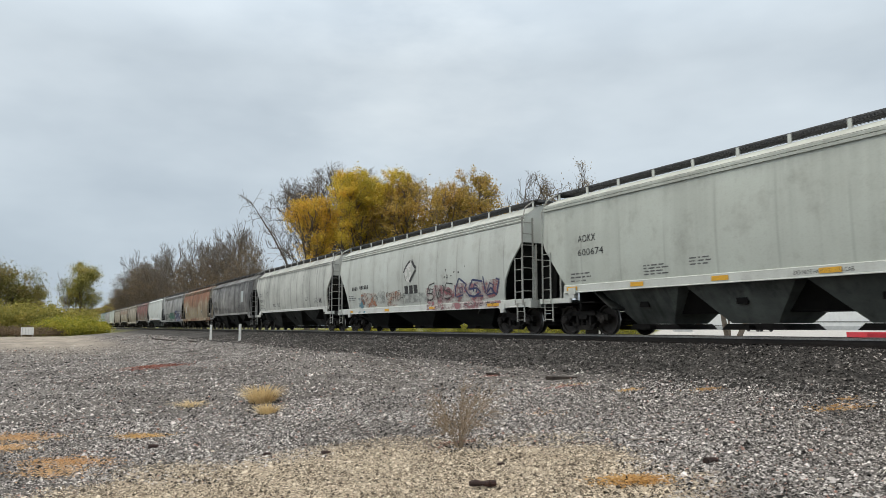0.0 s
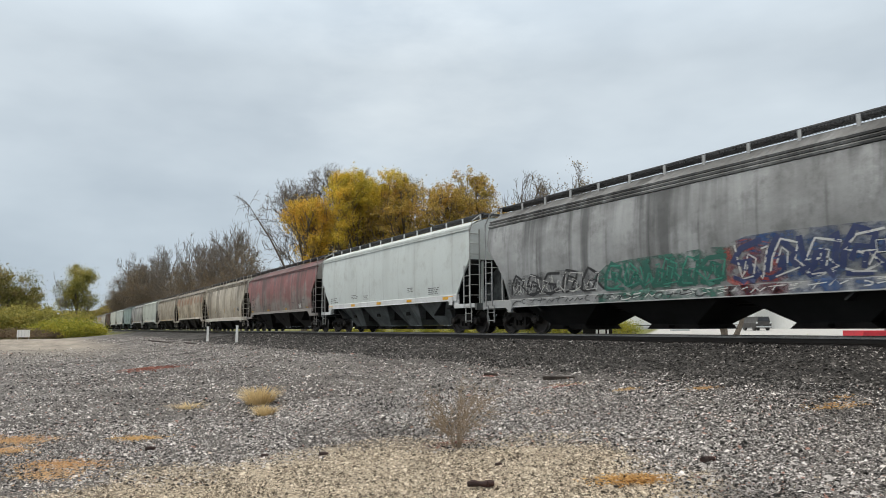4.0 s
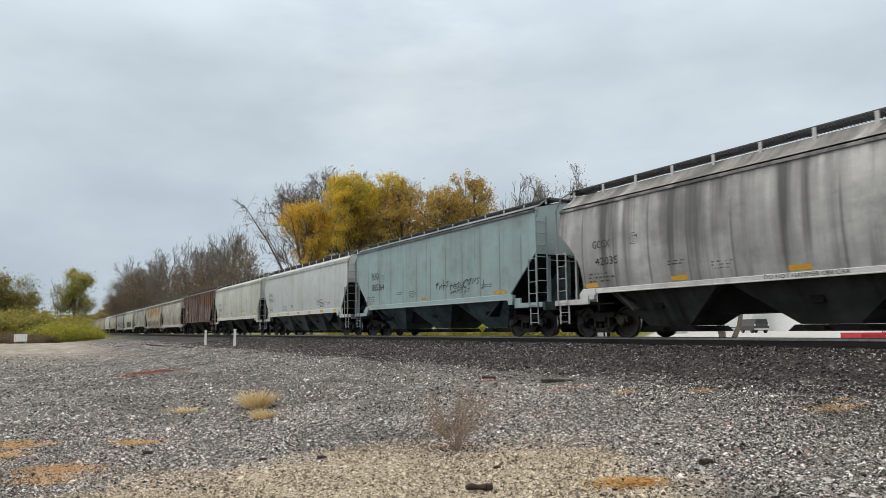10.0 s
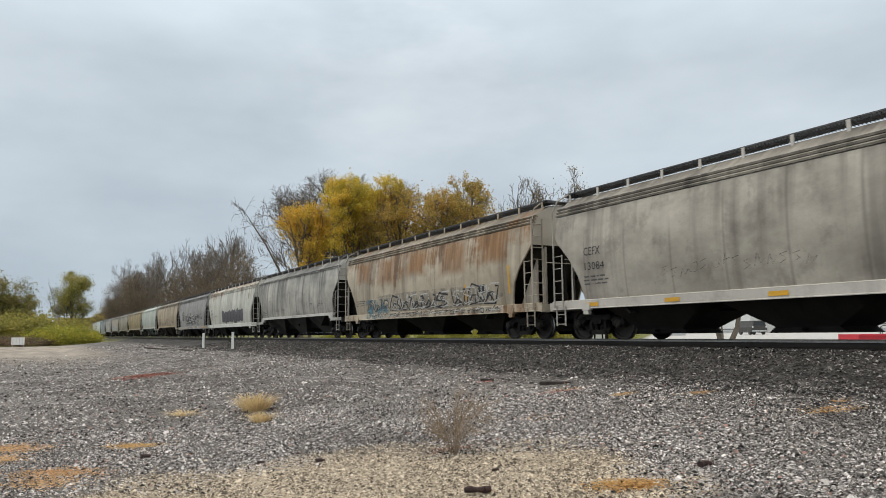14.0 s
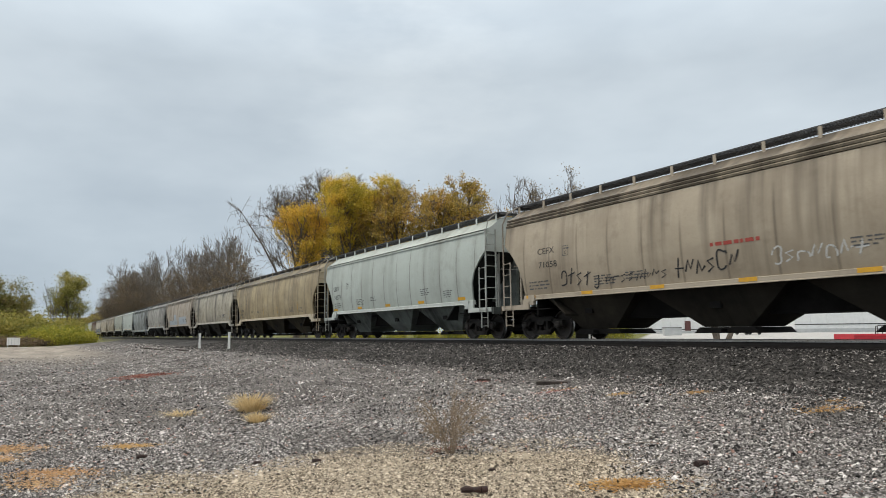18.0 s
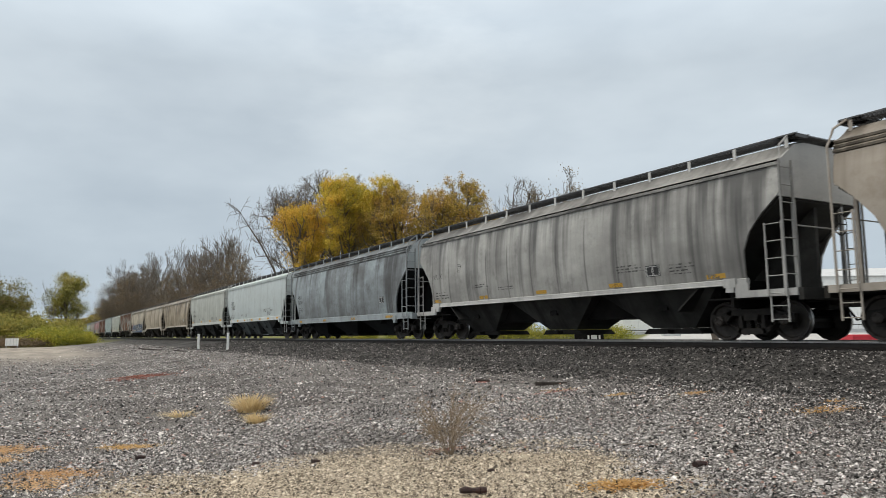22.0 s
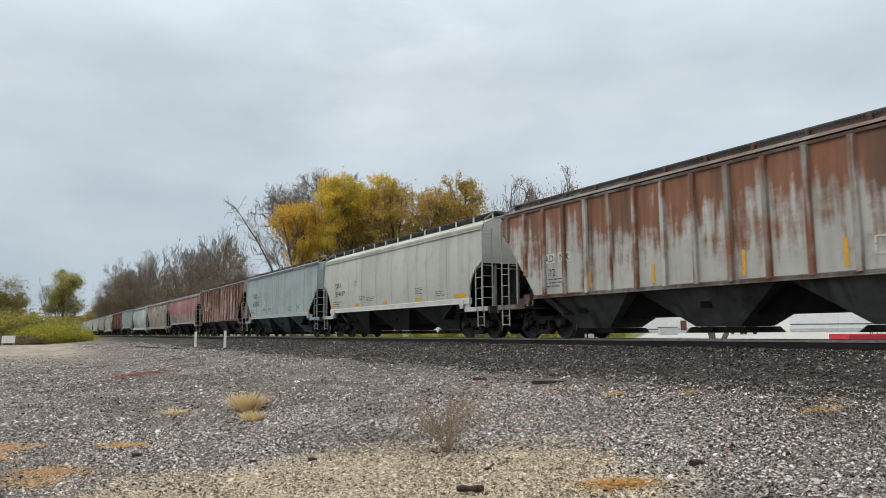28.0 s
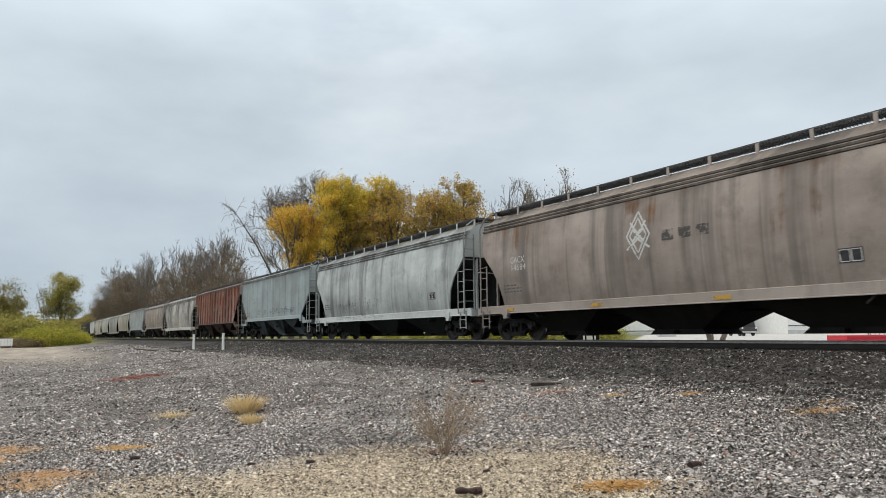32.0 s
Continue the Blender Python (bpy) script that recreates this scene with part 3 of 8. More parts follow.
def build_car(k, kind, paint, trim, under, label, roof_paint=None, seam_paint=None, detail=True, steel=None, slope=None, lit_end_paint=None):
    st = STYLES[kind]
    x0 = ENDS[k]
    length = (ENDS[k - 1] if k else x0 + 18.57) - x0 - GAP
    car = thing("covered_hopper", None, None, label, "freight car", "covered hopper cars of the train")
    car.matrix_world = pose(x0, TRACK_Y, 0)
    roof_paint = roof_paint or paint
    steel = steel or trim
    for s in (-1, 1):
        part("side_sheet", side_geo(st, length, s), paint, car, smooth=True)
        w = st.wide(st.sill1)
        a, b = (-0.28, length + 0.28) if st.whole_sill else (st.cut[-1][0] - 0.04, length - st.cut[-1][0] + 0.04)
        lo, hi = st.sill0, st.sill1 + 0.004
        g = Geo().prism([(s * (w - 0.09), lo), (s * (w + 0.055), lo), (s * (w + 0.055), lo + 0.02), (s * (w + 0.035), lo + 0.03), (s * (w + 0.035), hi - 0.02), (s * (w - 0.01), hi), (s * (w - 0.09), hi)], "x", a, b)
        part("side_sill", g, trim, car, "pale side sill" if st.whole_sill else "")
        # eave rail or bands, each a part on the near side
        we = st.wide(st.eave)
        n = max(1, st.bands)
        g = Geo()
        for i in range(n):
            if st.bands == 3:
                z = st.eave + 0.015 + 0.105 * i
                o = [(s * (we - 0.05 * i - 0.1), z), (s * (we - 0.03 * i + 0.02), z), (s * (we - 0.03 * i + 0.035), z + 0.05), (s * (we - 0.035 * i - 0.015), z + 0.09), (s * (we - 0.05 * i - 0.1), z + 0.09)]
            else:
                z = st.eave - 0.02 + 0.09 * i
                o = [(s * (we - 0.08), z), (s * (we + 0.045 - 0.02 * i), z), (s * (we + 0.045 - 0.02 * i), z + 0.065), (s * (we + 0.01), z + 0.08), (s * (we - 0.08), z + 0.08)]
            if s < 0:
                part("eave_band" if n > 1 else "eave_rail", Geo().prism(o, "x", 0.0, length), roof_paint, car)
            else:
                g.prism(o, "x", 0.0, length)
        if s > 0:
            tagged(part("eave_rail", g, roof_paint, car), kind="stuff")
    # roof
    ze = st.eave + (0.30 if st.bands == 3 else 0.05 + 0.06 * max(1, st.bands))
    we = st.wide(st.eave) - (0.12 if st.bands == 3 else 0.02)
    prof = [(-we, ze), (-we * 0.82, ze + 0.15), (-0.88, 4.52), (-0.5, 4.60), (0.5, 4.60), (0.88, 4.52), (we * 0.82, ze + 0.15), (we, ze)]
    g = Geo().grid([[(x, y, z) for y, z in prof] for x in (0.0, length * 0.33, length * 0.66, length)])
    part("roof", g, roof_paint, car, smooth=True)
    if kind == "ribbed":
        for s in (-1, 1):
            part("roof_curb", Geo().box(0.05, length - 0.05, min(s * 0.86, s * 0.92), max(s * 0.86, s * 0.92), 4.36, 4.69), roof_paint, car)
    # hatch trough and covers
    n = 8
    for i in range(n):
        a = 1.0 + (length - 2.0) * i / n
        b = 1.0 + (length - 2.0) * (i + 1) / n - 0.03
        g = Geo().prism([(-0.34, 4.55), (-0.36, 4.66), (-0.2, 4.71), (0.2, 4.71), (0.36, 4.66), (0.34, 4.55)], "x", a, b)
        part("hatch_cover", g, roof_paint if detail else UNDER, car)
    # running boards
    for s in (-1, 1):
        g = Geo()
        for y in (0.50, 0.95):
            g.box(-0.15, length + 0.15, s * y - 0.012, s * y + 0.012, 4.705, 4.74)
        if detail and s < 0:
            x = -0.15
            while x < length + 0.15:
                g.box(x, x + 0.022, min(s * 0.5, s * 0.95), max(s * 0.5, s * 0.96), 4.645, 4.735)
                x += 0.085
        else:
            g.box(-0.15, length + 0.15, min(s * 0.5, s * 0.95), max(s * 0.5, s * 0.95), 4.70, 4.735)
        part("running_board", g, GRATING, car, "grey steel grating walkway")
        count = 13
        if s < 0 and detail:
            for i in range(count):
                part("walkway_bracket", SHARED["bracket"], trim, car).location = (0.12 + (length - 0.24) * i / (count - 1), -0.965, 4.37)
        else:
            g = Geo()
            for i in range(count):
                x = 0.12 + (length - 0.24) * i / (count - 1)
                g.box(x - 0.04, x + 0.04, s * 0.965 - 0.012, s * 0.965 + 0.012, 4.36, 4.71)
            tagged(part("walkway_brackets", g, trim, car), kind="stuff")
    # ends
    for e, x, d in ((0, 0.0, 1), (1, length, -1)):
        zlow = st.cut[0][1] - 0.06
        w1, w2 = st.wide(zlow), st.wide(st.eave)
        outline = [(-w1 + 0.02, zlow), (w1 - 0.02, zlow), (w2 - 0.02, st.eave), (we - 0.02, ze), (0.86, 4.50), (0.5, 4.58), (-0.5, 4.58), (-0.86, 4.50), (-we + 0.02, ze), (-w2 + 0.02, st.eave)]
        g = Geo().prism(outline, "x", min(x, x + d * 0.05), max(x, x + d * 0.05))
        part("end_sheet", g, lit_end_paint or paint, car)
        reach = 3.1
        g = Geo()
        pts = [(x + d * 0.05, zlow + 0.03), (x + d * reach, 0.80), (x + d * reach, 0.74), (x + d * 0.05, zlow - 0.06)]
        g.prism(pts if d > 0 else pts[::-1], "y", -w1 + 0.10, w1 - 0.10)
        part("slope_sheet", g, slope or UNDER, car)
        g = Geo().box(min(x - d * 0.40, x - d * 0.28), max(x - d * 0.40, x - d * 0.28), -1.5, 1.5, 0.90, 1.16)
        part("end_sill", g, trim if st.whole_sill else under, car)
        if not st.whole_sill:
            for s in (-1, 1):
                g = Geo().box(min(x - d * 0.28, x + d * 1.25), max(x - d * 0.28, x + d * 1.25), s * 1.50 - 0.04, s * 1.50 + 0.04, 1.0, 1.16)
                g.box(min(x + d * 0.95, x + d * 1.3), max(x + d * 0.95, x + d * 1.3), s * 1.50 - 0.03, s * 1.50 + 0.03, 1.0, 1.34)
                part("step_sill", g, trim, car)
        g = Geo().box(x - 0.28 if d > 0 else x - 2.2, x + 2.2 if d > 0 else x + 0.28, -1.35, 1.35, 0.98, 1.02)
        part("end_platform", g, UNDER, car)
        pts = [(x + d * 0.15, 1.02), (x + d * 2.2, 1.02), (x + d * 2.2, st.low(2.0) - 0.3 if st.low(2.0) > 1.4 else 1.3), (x + d * 0.15, zlow - 0.1)]
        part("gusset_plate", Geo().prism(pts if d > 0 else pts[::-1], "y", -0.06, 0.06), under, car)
        g = Geo().tube([(x - d * 0.30, -1.2, 0.86), (x - d * 0.34, -0.3, 0.90), (x - d * 0.34, -0.05, 1.02)], 0.018, 5)
        part("uncoupling_lever", g, IRON, car)
        g = Geo().box(min(x + d * 0.30, x + d * 0.48), max(x + d * 0.30, x + d * 0.48), -0.95, 0.95, 0.28, 0.42)
        g.tube([(x + d * 0.4, -0.55, 0.35), (x + d * 2.8, -0.45, 0.35)], 0.03, 5)
        part("brake_beam", g, IRON, car)
        if not st.whole_sill:
            g = Geo().box(min(x + d * 1.5, x + d * 1.58), max(x + d * 1.5, x + d * 1.58), -1.34, 1.34, 0.78, 1.45)
            part("body_bolster", g, UNDER, car)
        if detail:
            for s in (-1, 1):
                post = Geo().box(min(x + d * 0.05, x + d * 0.13), max(x + d * 0.05, x + d * 0.13), s * 0.92 - 0.04, s * 0.92 + 0.04, 1.0, st.low(0.1) + 0.1)
                part("end_post", post, steel, car)
                if s * d > 0:
                    # the climbing corner: a tall ladder round the end, a short one on the side
                    tall = part("ladder", SHARED["ladder_end"], steel, car, "grey steel ladder")
                    tall.location = (x - d * 0.07, -st.half - 0.02 if s < 0 else st.half - 0.43, 0)
                    pole = Geo().tube([(x - d * 0.07, s * (st.half - 0.02), 4.02), (x + d * 0.02, s * (st.half - 0.18), 4.42), (x + d * 0.08, s * 0.97, 4.71)], 0.022, 6)
                    part("grab_rail", pole, steel, car)
                else:
                    pole = Geo().tube([(x - d * 0.05, s * (st.half + 0.01), 1.0), (x - d * 0.05, s * (st.half + 0.01), 4.05), (x + d * 0.02, s * (st.half - 0.15), 4.45), (x + d * 0.06, s * 0.97, 4.71)], 0.028, 6)
                    part("grab_pole", pole, steel, car)
                short = part("ladder", SHARED["ladder_short"], steel, car, "grey steel ladder")
                short.location = (x - 0.38 if d < 0 else x - 0.04, s * (st.half + 0.02) + 0.015, 0)
                if s < 0:
                    step = part("stirrup_step", SHARED["ladder_step"], steel, car)
                    step.location = (x - 0.38 if d < 0 else x - 0.04, s * 1.50, 0)
                    w = st.wide(st.sill1)
                    c = x + d * (1.45 if not st.whole_sill else 1.35)
                    g = Geo().box(c - 0.17, c + 0.17, -w - 0.075, -w + 0.05, st.sill0 - 0.05, st.sill0 + 0.16).box(c - 0.11, c + 0.11, -w - 0.07, -w + 0.05, st.sill0 - 0.17, st.sill0 - 0.05)
                    part("jacking_pad", g, trim, car)
            g = Geo().tube([(x - d * 0.08, -1.10, 2.58), (x - d * 0.08, 1.10, 2.58)], 0.016, 5)
            part("end_handrail", g, steel, car)
            g = Geo().box(min(x - d * 0.1, x + d * 0.35), max(x - d * 0.1, x + d * 0.35), -1.0, 1.0, 4.70, 4.735)
            part("crossover_board", g, GRATING, car)
            g = Geo().tube([(x - d * 0.2, 0.35, 0.80), (x - d * 0.45, 0.33, 0.45), (x - d * 0.62, 0.3, 0.50)], 0.025, 6)
            part("air_hose", g, IRON, car, "black rubber air hose")
        cp = part("coupler", SHARED["coupler"], None, car)
        cp.matrix_parent_inverse = Matrix.Translation((x, 0, 0)) @ (Matrix.Rotation(math.pi, 4, "Z") if d > 0 else Matrix.Identity(4))
        build_truck(car, x + d * (1.6 if kind == "ribbed" else 1.29))
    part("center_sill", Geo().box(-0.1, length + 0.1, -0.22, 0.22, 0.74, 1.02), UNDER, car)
    # hopper pockets: top and bottom edges along the car
    if kind == "smooth":
        rows = [(2.4, 5.6, 3.3, 4.7), (5.6, 9.0, 6.6, 7.9), (9.0, 12.4, 10.1, 11.4), (12.4, 15.2, 13.2, 14.5)]
    else:
        rows = [(1.9, 6.2, 3.0, 4.5), (6.2, 10.9, 7.8, 9.2), (10.9, 15.4, 12.5, 14.0)]
    low_ridge = {"smooth": 0.60, "deep": 0.80}.get(kind, 0.62)
    for ta, tb, ba, bb in rows:
        ta, tb, ba, bb = (v * length / 17.3 for v in (ta, tb, ba, bb))
        z1, z0 = st.sill0 + 0.14, 0.24 if kind == "deep" else 0.33
        wt, wb = st.wide(st.sill1) - 0.10, 0.66
        g = Geo()
        top = [(ta, -wt, z1), (tb, -wt, z1), (tb, wt, z1), (ta, wt, z1)]
        bot = [(ba, -wb, z0), (bb, -wb, z0), (bb, wb, z0), (ba, wb, z0)]
        for j in range(4):
            q = (j + 1) % 4
            g.quad(bot[j], bot[q], top[q], top[j])
        g.quad(*bot[::-1])
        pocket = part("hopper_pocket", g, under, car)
        # a near-black plate closes the upper part of the gap between pockets
        if tb < length - 4:
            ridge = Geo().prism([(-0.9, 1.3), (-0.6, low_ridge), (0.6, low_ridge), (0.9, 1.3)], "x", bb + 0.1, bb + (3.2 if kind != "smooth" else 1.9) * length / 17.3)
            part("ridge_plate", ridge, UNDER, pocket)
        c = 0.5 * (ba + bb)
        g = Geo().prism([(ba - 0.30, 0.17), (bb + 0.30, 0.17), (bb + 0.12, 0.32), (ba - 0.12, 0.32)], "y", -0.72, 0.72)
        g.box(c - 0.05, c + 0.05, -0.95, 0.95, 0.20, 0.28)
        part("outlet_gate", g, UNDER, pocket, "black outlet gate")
        if detail:
            g = Geo().box(c - 0.16, c + 0.16, -0.5 * (wt + wb) - 0.05, -0.5 * (wt + wb) + 0.02, 0.80, 0.96)
            part("vibrator_bracket", g, UNDER, pocket)
    if detail:
        g = Geo().tube([(length - 2.9, -0.9, 1.18), (length - 2.1, -0.9, 1.18)], 0.16, 10)
        part("brake_reservoir", g, UNDER, car)
        g = Geo().spin([(0.26, -0.01), (0.28, 0.0), (0.26, 0.01), (0.24, 0.0), (0.26, -0.01)], sides=16)
        for i in range(4):
            g.box(-0.012, 0.012, -0.01, 0.01, 0.0, 0.25, 0, Matrix.Rotation(math.tau * i / 4, 4, "Y"))
        hb = part("brake_wheel", g, IRON, car)
        hb.matrix_parent_inverse = Matrix.Translation((length + 0.16, 0.45, 2.7)) @ Matrix.Rotation(radians(90), 4, "Z")
    if k in (4, 18, 34, 37):
        a, low, high = (1.22, 1.22, 2.75) if kind == "deep" else (1.78, 1.44, 3.25)
        pts = [(length - a, low), (length - 0.3, low), (length - 0.3, high)]
        part("corner_gusset", Geo().prism(pts, "y", -1.12, -1.06), steel, car)
    if k == 4:
        g = Geo().tube([(length - 1.45, -1.15, 1.52), (length - 1.40, -1.15, 1.52), (length - 0.55, -1.15, 1.52), (length - 0.50, -1.15, 1.52)], [0.12, 0.19, 0.19, 0.12], 14)
        part("air_reservoir", g, steel, car, "pale grey air tank", smooth=True)
    if kind in ("seamed", "banded") and seam_paint:
        n = 11
        for i in range(n):
            x = SEAMS[kind][0] + SEAMS[kind][1] * i
            if x > length - 1.15:
                break
            g = Geo()
            rows = []
            for z in np.linspace(max(st.sill1, st.low(x)) + 0.06, st.eave - 0.1, 6):
                w = st.wide(z)
                rows.append([(x - 0.012, -w + 0.002, z), (x - 0.005, -w - 0.005, z), (x + 0.005, -w - 0.005, z), (x + 0.012, -w + 0.002, z)])
            g.grid(rows)
            part("weld_seam", g, paint, car)
    if kind == "panel":
        for i in range(7):
            x = 1.9 + (length - 3.8) * i / 6
            g = Geo().box(x - 0.012, x + 0.012, -st.half - 0.006, -st.half + 0.01, st.sill1 + 0.02, st.eave - 0.15)
            part("panel_joint", g, paint, car)
    if kind == "ribbed":
        n = 17
        for i in range(n):
            x = 0.35 + (length - 0.7) * i / (n - 1)
            z0 = st.low(min(x - 0.1, length - x - 0.1)) if 0.1 < x < length - 0.1 else st.cut[0][1]
            pr = [(x - 0.085, -st.half + 0.01), (x - 0.06, -st.half - 0.085), (x + 0.06, -st.half - 0.085), (x + 0.085, -st.half + 0.01)]
            g = Geo().prism(pr, "z", max(z0 - 0.04, st.sill0 - 0.02), st.eave - 0.02)
            part("side_post", g, seam_paint, car, "rusty steel side post")
        g = Geo()
        for i in range(n):
            x = 0.35 + (length - 0.7) * i / (n - 1)
            g.box(x - 0.07, x + 0.07, st.half - 0.01, st.half + 0.085, st.low(min(x, length - x)), st.eave - 0.02)
        part("far_posts", g, paint, car)
    return car, st, length


# kind, paint, share of streaks, rust, grime, second colour, dirt tone, label
LIGHT = (0.56, 0.585, 0.535)
BLUE = (0.30, 0.42, 0.43)
RED = (0.30, 0.075, 0.07)
BROWN = (0.17, 0.145, 0.12)
SOOT = (0.07, 0.068, 0.066)
DUST = (0.20, 0.155, 0.105)
FLEET = [
    ("smooth", LIGHT, 0.10, 0.0, 0.10, None, BROWN, "pale grey-green covered hopper with a white side sill"),
    ("deep", (0.60, 0.62, 0.585), 0.10, 0.0, 0.10, None, BROWN, "pale grey covered hopper with a diamond emblem and faded pink graffiti"),
    ("seamed", (0.60, 0.60, 0.56), 0.22, 0.0, 0.10, None, SOOT, "off-white round-sided covered hopper with dark weld seams"),
    ("seamed", (0.33, 0.335, 0.33), 0.9, 0.0, 0.7, None, (0.045, 0.044, 0.046), "sooty dark grey covered hopper with a pale patch"),
    ("deep", (0.36, 0.325, 0.235), 0.50, 0.80, 0.5, None, DUST, "rust-orange covered hopper with white number boards"),
    ("deep", (0.42, 0.43, 0.43), 0.45, 0.0, 0.35, None, SOOT, "grey covered hopper with green, blue and red graffiti"),
    ("smooth", (0.66, 0.69, 0.68), 0.05, 0.0, 0.05, None, BROWN, "clean white covered hopper with yellow sill marks"),
    ("seamed", (0.27, 0.25, 0.235), 0.45, 0.0, 0.25, RED, (0.14, 0.125, 0.115), "faded red and grey covered hopper"),
    ("deep", (0.53, 0.50, 0.425), 0.55, 0.0, 0.25, None, DUST, "dusty beige covered hopper with dark streaks"),
    ("seamed", (0.53, 0.48, 0.38), 0.55, 0.36, 0.4, None, DUST, "beige covered hopper with square rust patches"),
    ("banded", (0.43, 0.40, 0.34), 0.40, 0.0, 0.25, None, DUST, "dusty taupe covered hopper with a yellow-marked sill"),
    ("smooth", LIGHT, 0.12, 0.0, 0.10, None, BROWN, "pale grey-green covered hopper with a white side sill"),
    ("seamed", (0.60, 0.60, 0.585), 0.85, 0.0, 0.20, None, (0.15, 0.145, 0.145), "grey covered hopper with heavy dark run-down streaks"),
    ("panel", BLUE, 0.12, 0.0, 0.10, None, BROWN, "blue-grey flat-panelled covered hopper"),
    ("smooth", (0.56, 0.585, 0.58), 0.08, 0.0, 0.08, None, BROWN, "clean light grey covered hopper with yellow sill marks"),
    ("curved", (0.575, 0.575, 0.52), 0.12, 0.0, 0.10, None, BROWN, "light warm grey covered hopper with a pale sill"),
    ("ribbed", (0.23, 0.21, 0.185), 0.4, 0.74, 0.3, None, (0.12, 0.11, 0.10), "rusty brown and grey rib-sided covered hopper"),
    ("deep", (0.54, 0.515, 0.455), 0.34, 0.05, 0.4, None, (0.14, 0.125, 0.105), "dirty grey covered hopper with a deep side sill"),
    ("deep", (0.52, 0.475, 0.38), 0.34, 0.55, 0.3, None, DUST, "tan and rust covered hopper with black and white graffiti"),
    ("seamed", (0.52, 0.52, 0.48), 0.50, 0.0, 0.2, None, SOOT, "pale grey covered hopper with faint streaks"),
    ("deep", (0.66, 0.655, 0.585), 0.22, 0.30, 0.2, None, (0.15, 0.13, 0.12), "cream covered hopper with rust stains and grey bubble graffiti"),
    ("deep", (0.36, 0.36, 0.355), 0.25, 0.0, 0.3, None, (0.13, 0.13, 0.13), "grey covered hopper with white scrawled graffiti"),
    ("banded", (0.46, 0.405, 0.315), 0.40, 0.0, 0.2, None, DUST, "dusty beige covered hopper with yellow sill marks"),
    ("seamed", (0.52, 0.56, 0.52), 0.10, 0.0, 0.10, None, BROWN, "pale grey-green covered hopper with a white sill"),
    ("seamed", (0.50, 0.415, 0.245), 0.36, 0.0, 0.25, None, (0.15, 0.12, 0.085), "mustard-tan covered hopper with brown streaks"),
    ("seamed", (0.50, 0.475, 0.385), 0.62, 0.0, 0.35, None, (0.12, 0.11, 0.095), "grimy grey-tan covered hopper with dark streaks"),
    ("banded", (0.43, 0.395, 0.345), 0.35, 0.0, 0.2, None, DUST, "taupe covered hopper with pale blue paint-over patches"),
    ("seamed", (0.50, 0.50, 0.475), 0.55, 0.0, 0.3, None, (0.12, 0.115, 0.11), "light grey covered hopper with dirty streaks"),
    ("deep", (0.36, 0.415, 0.435), 0.55, 0.0, 0.45, None, (0.085, 0.072, 0.066), "dark streaked blue-grey covered hopper"),
    ("smooth", (0.56, 0.60, 0.60), 0.05, 0.0, 0.08, None, BROWN, "clean light grey covered hopper with yellow sill marks"),
    ("curved", (0.52, 0.53, 0.49), 0.12, 0.0, 0.12, None, BROWN, "light grey covered hopper with a pale sill"),
    ("seamed", (0.50, 0.45, 0.35), 0.85, 0.0, 0.3, None, (0.16, 0.115, 0.075), "tan covered hopper with brown streaks"),
    ("seamed", (0.52, 0.475, 0.39), 0.40, 0.12, 0.2, None, DUST, "light beige covered hopper with faint rust"),
    ("deep", (0.55, 0.51, 0.42), 0.35, 0.05, 0.25, None, BROWN, "cream covered hopper with blue, black and white graffiti"),
    ("ribbed", (0.54, 0.52, 0.49), 0.25, 0.73, 0.15, None, (0.2, 0.16, 0.13), "rust-streaked white rib-sided covered hopper"),
    ("curved", (0.56, 0.565, 0.52), 0.12, 0.0, 0.10, None, BROWN, "light warm grey covered hopper with yellow side marks"),
    ("panel", (0.345, 0.435, 0.45), 0.12, 0.0, 0.10, None, BROWN, "blue-grey flat-panelled covered hopper"),
    ("ribbed", (0.44, 0.37, 0.33), 0.3, 0.78, 0.2, None, (0.16, 0.10, 0.075), "red-brown rusted rib-sided covered hopper"),
    ("seamed", (0.34, 0.31, 0.29), 0.30, 0.0, 0.2, (0.36, 0.075, 0.088), (0.18, 0.16, 0.15), "faded pinkish red and grey covered hopper"),
    ("deep", (0.37, 0.325, 0.295), 0.42, 0.36, 0.35, None, (0.14, 0.115, 0.095), "dull grey-brown covered hopper with a diamond emblem"),
    ("deep", (0.55, 0.60, 0.585), 0.45, 0.0, 0.15, None, SOOT, "pale mint covered hopper with sooty streaks and small graffiti"),
    ("panel", (0.33, 0.41, 0.42), 0.20, 0.0, 0.10, None, BROWN, "blue-grey covered hopper with a graffiti tag"),
    ("ribbed", (0.33, 0.24, 0.20), 0.3, 0.85, 0.2, None, (0.16, 0.09, 0.07), "red-brown rusted rib-sided covered hopper"),
    ("deep", (0.55, 0.55, 0.51), 0.60, 0.0, 0.2, None, SOOT, "streaked off-white covered hopper with a scrawl"),
    ("seamed", (0.36, 0.315, 0.285), 0.35, 0.1, 0.3, None, BROWN, "brownish grey covered hopper with faint rust"),
    ("panel", (0.38, 0.43, 0.44), 0.20, 0.0, 0.2, None, BROWN, "blue-grey flat-panelled covered hopper, lightly streaked"),
]
TAIL = [("seamed", (0.46, 0.43, 0.37)), ("deep", (0.42, 0.41, 0.39)), ("seamed", (0.5, 0.5, 0.47)), ("deep", (0.45, 0.40, 0.33)), ("smooth", (0.52, 0.54, 0.52))]
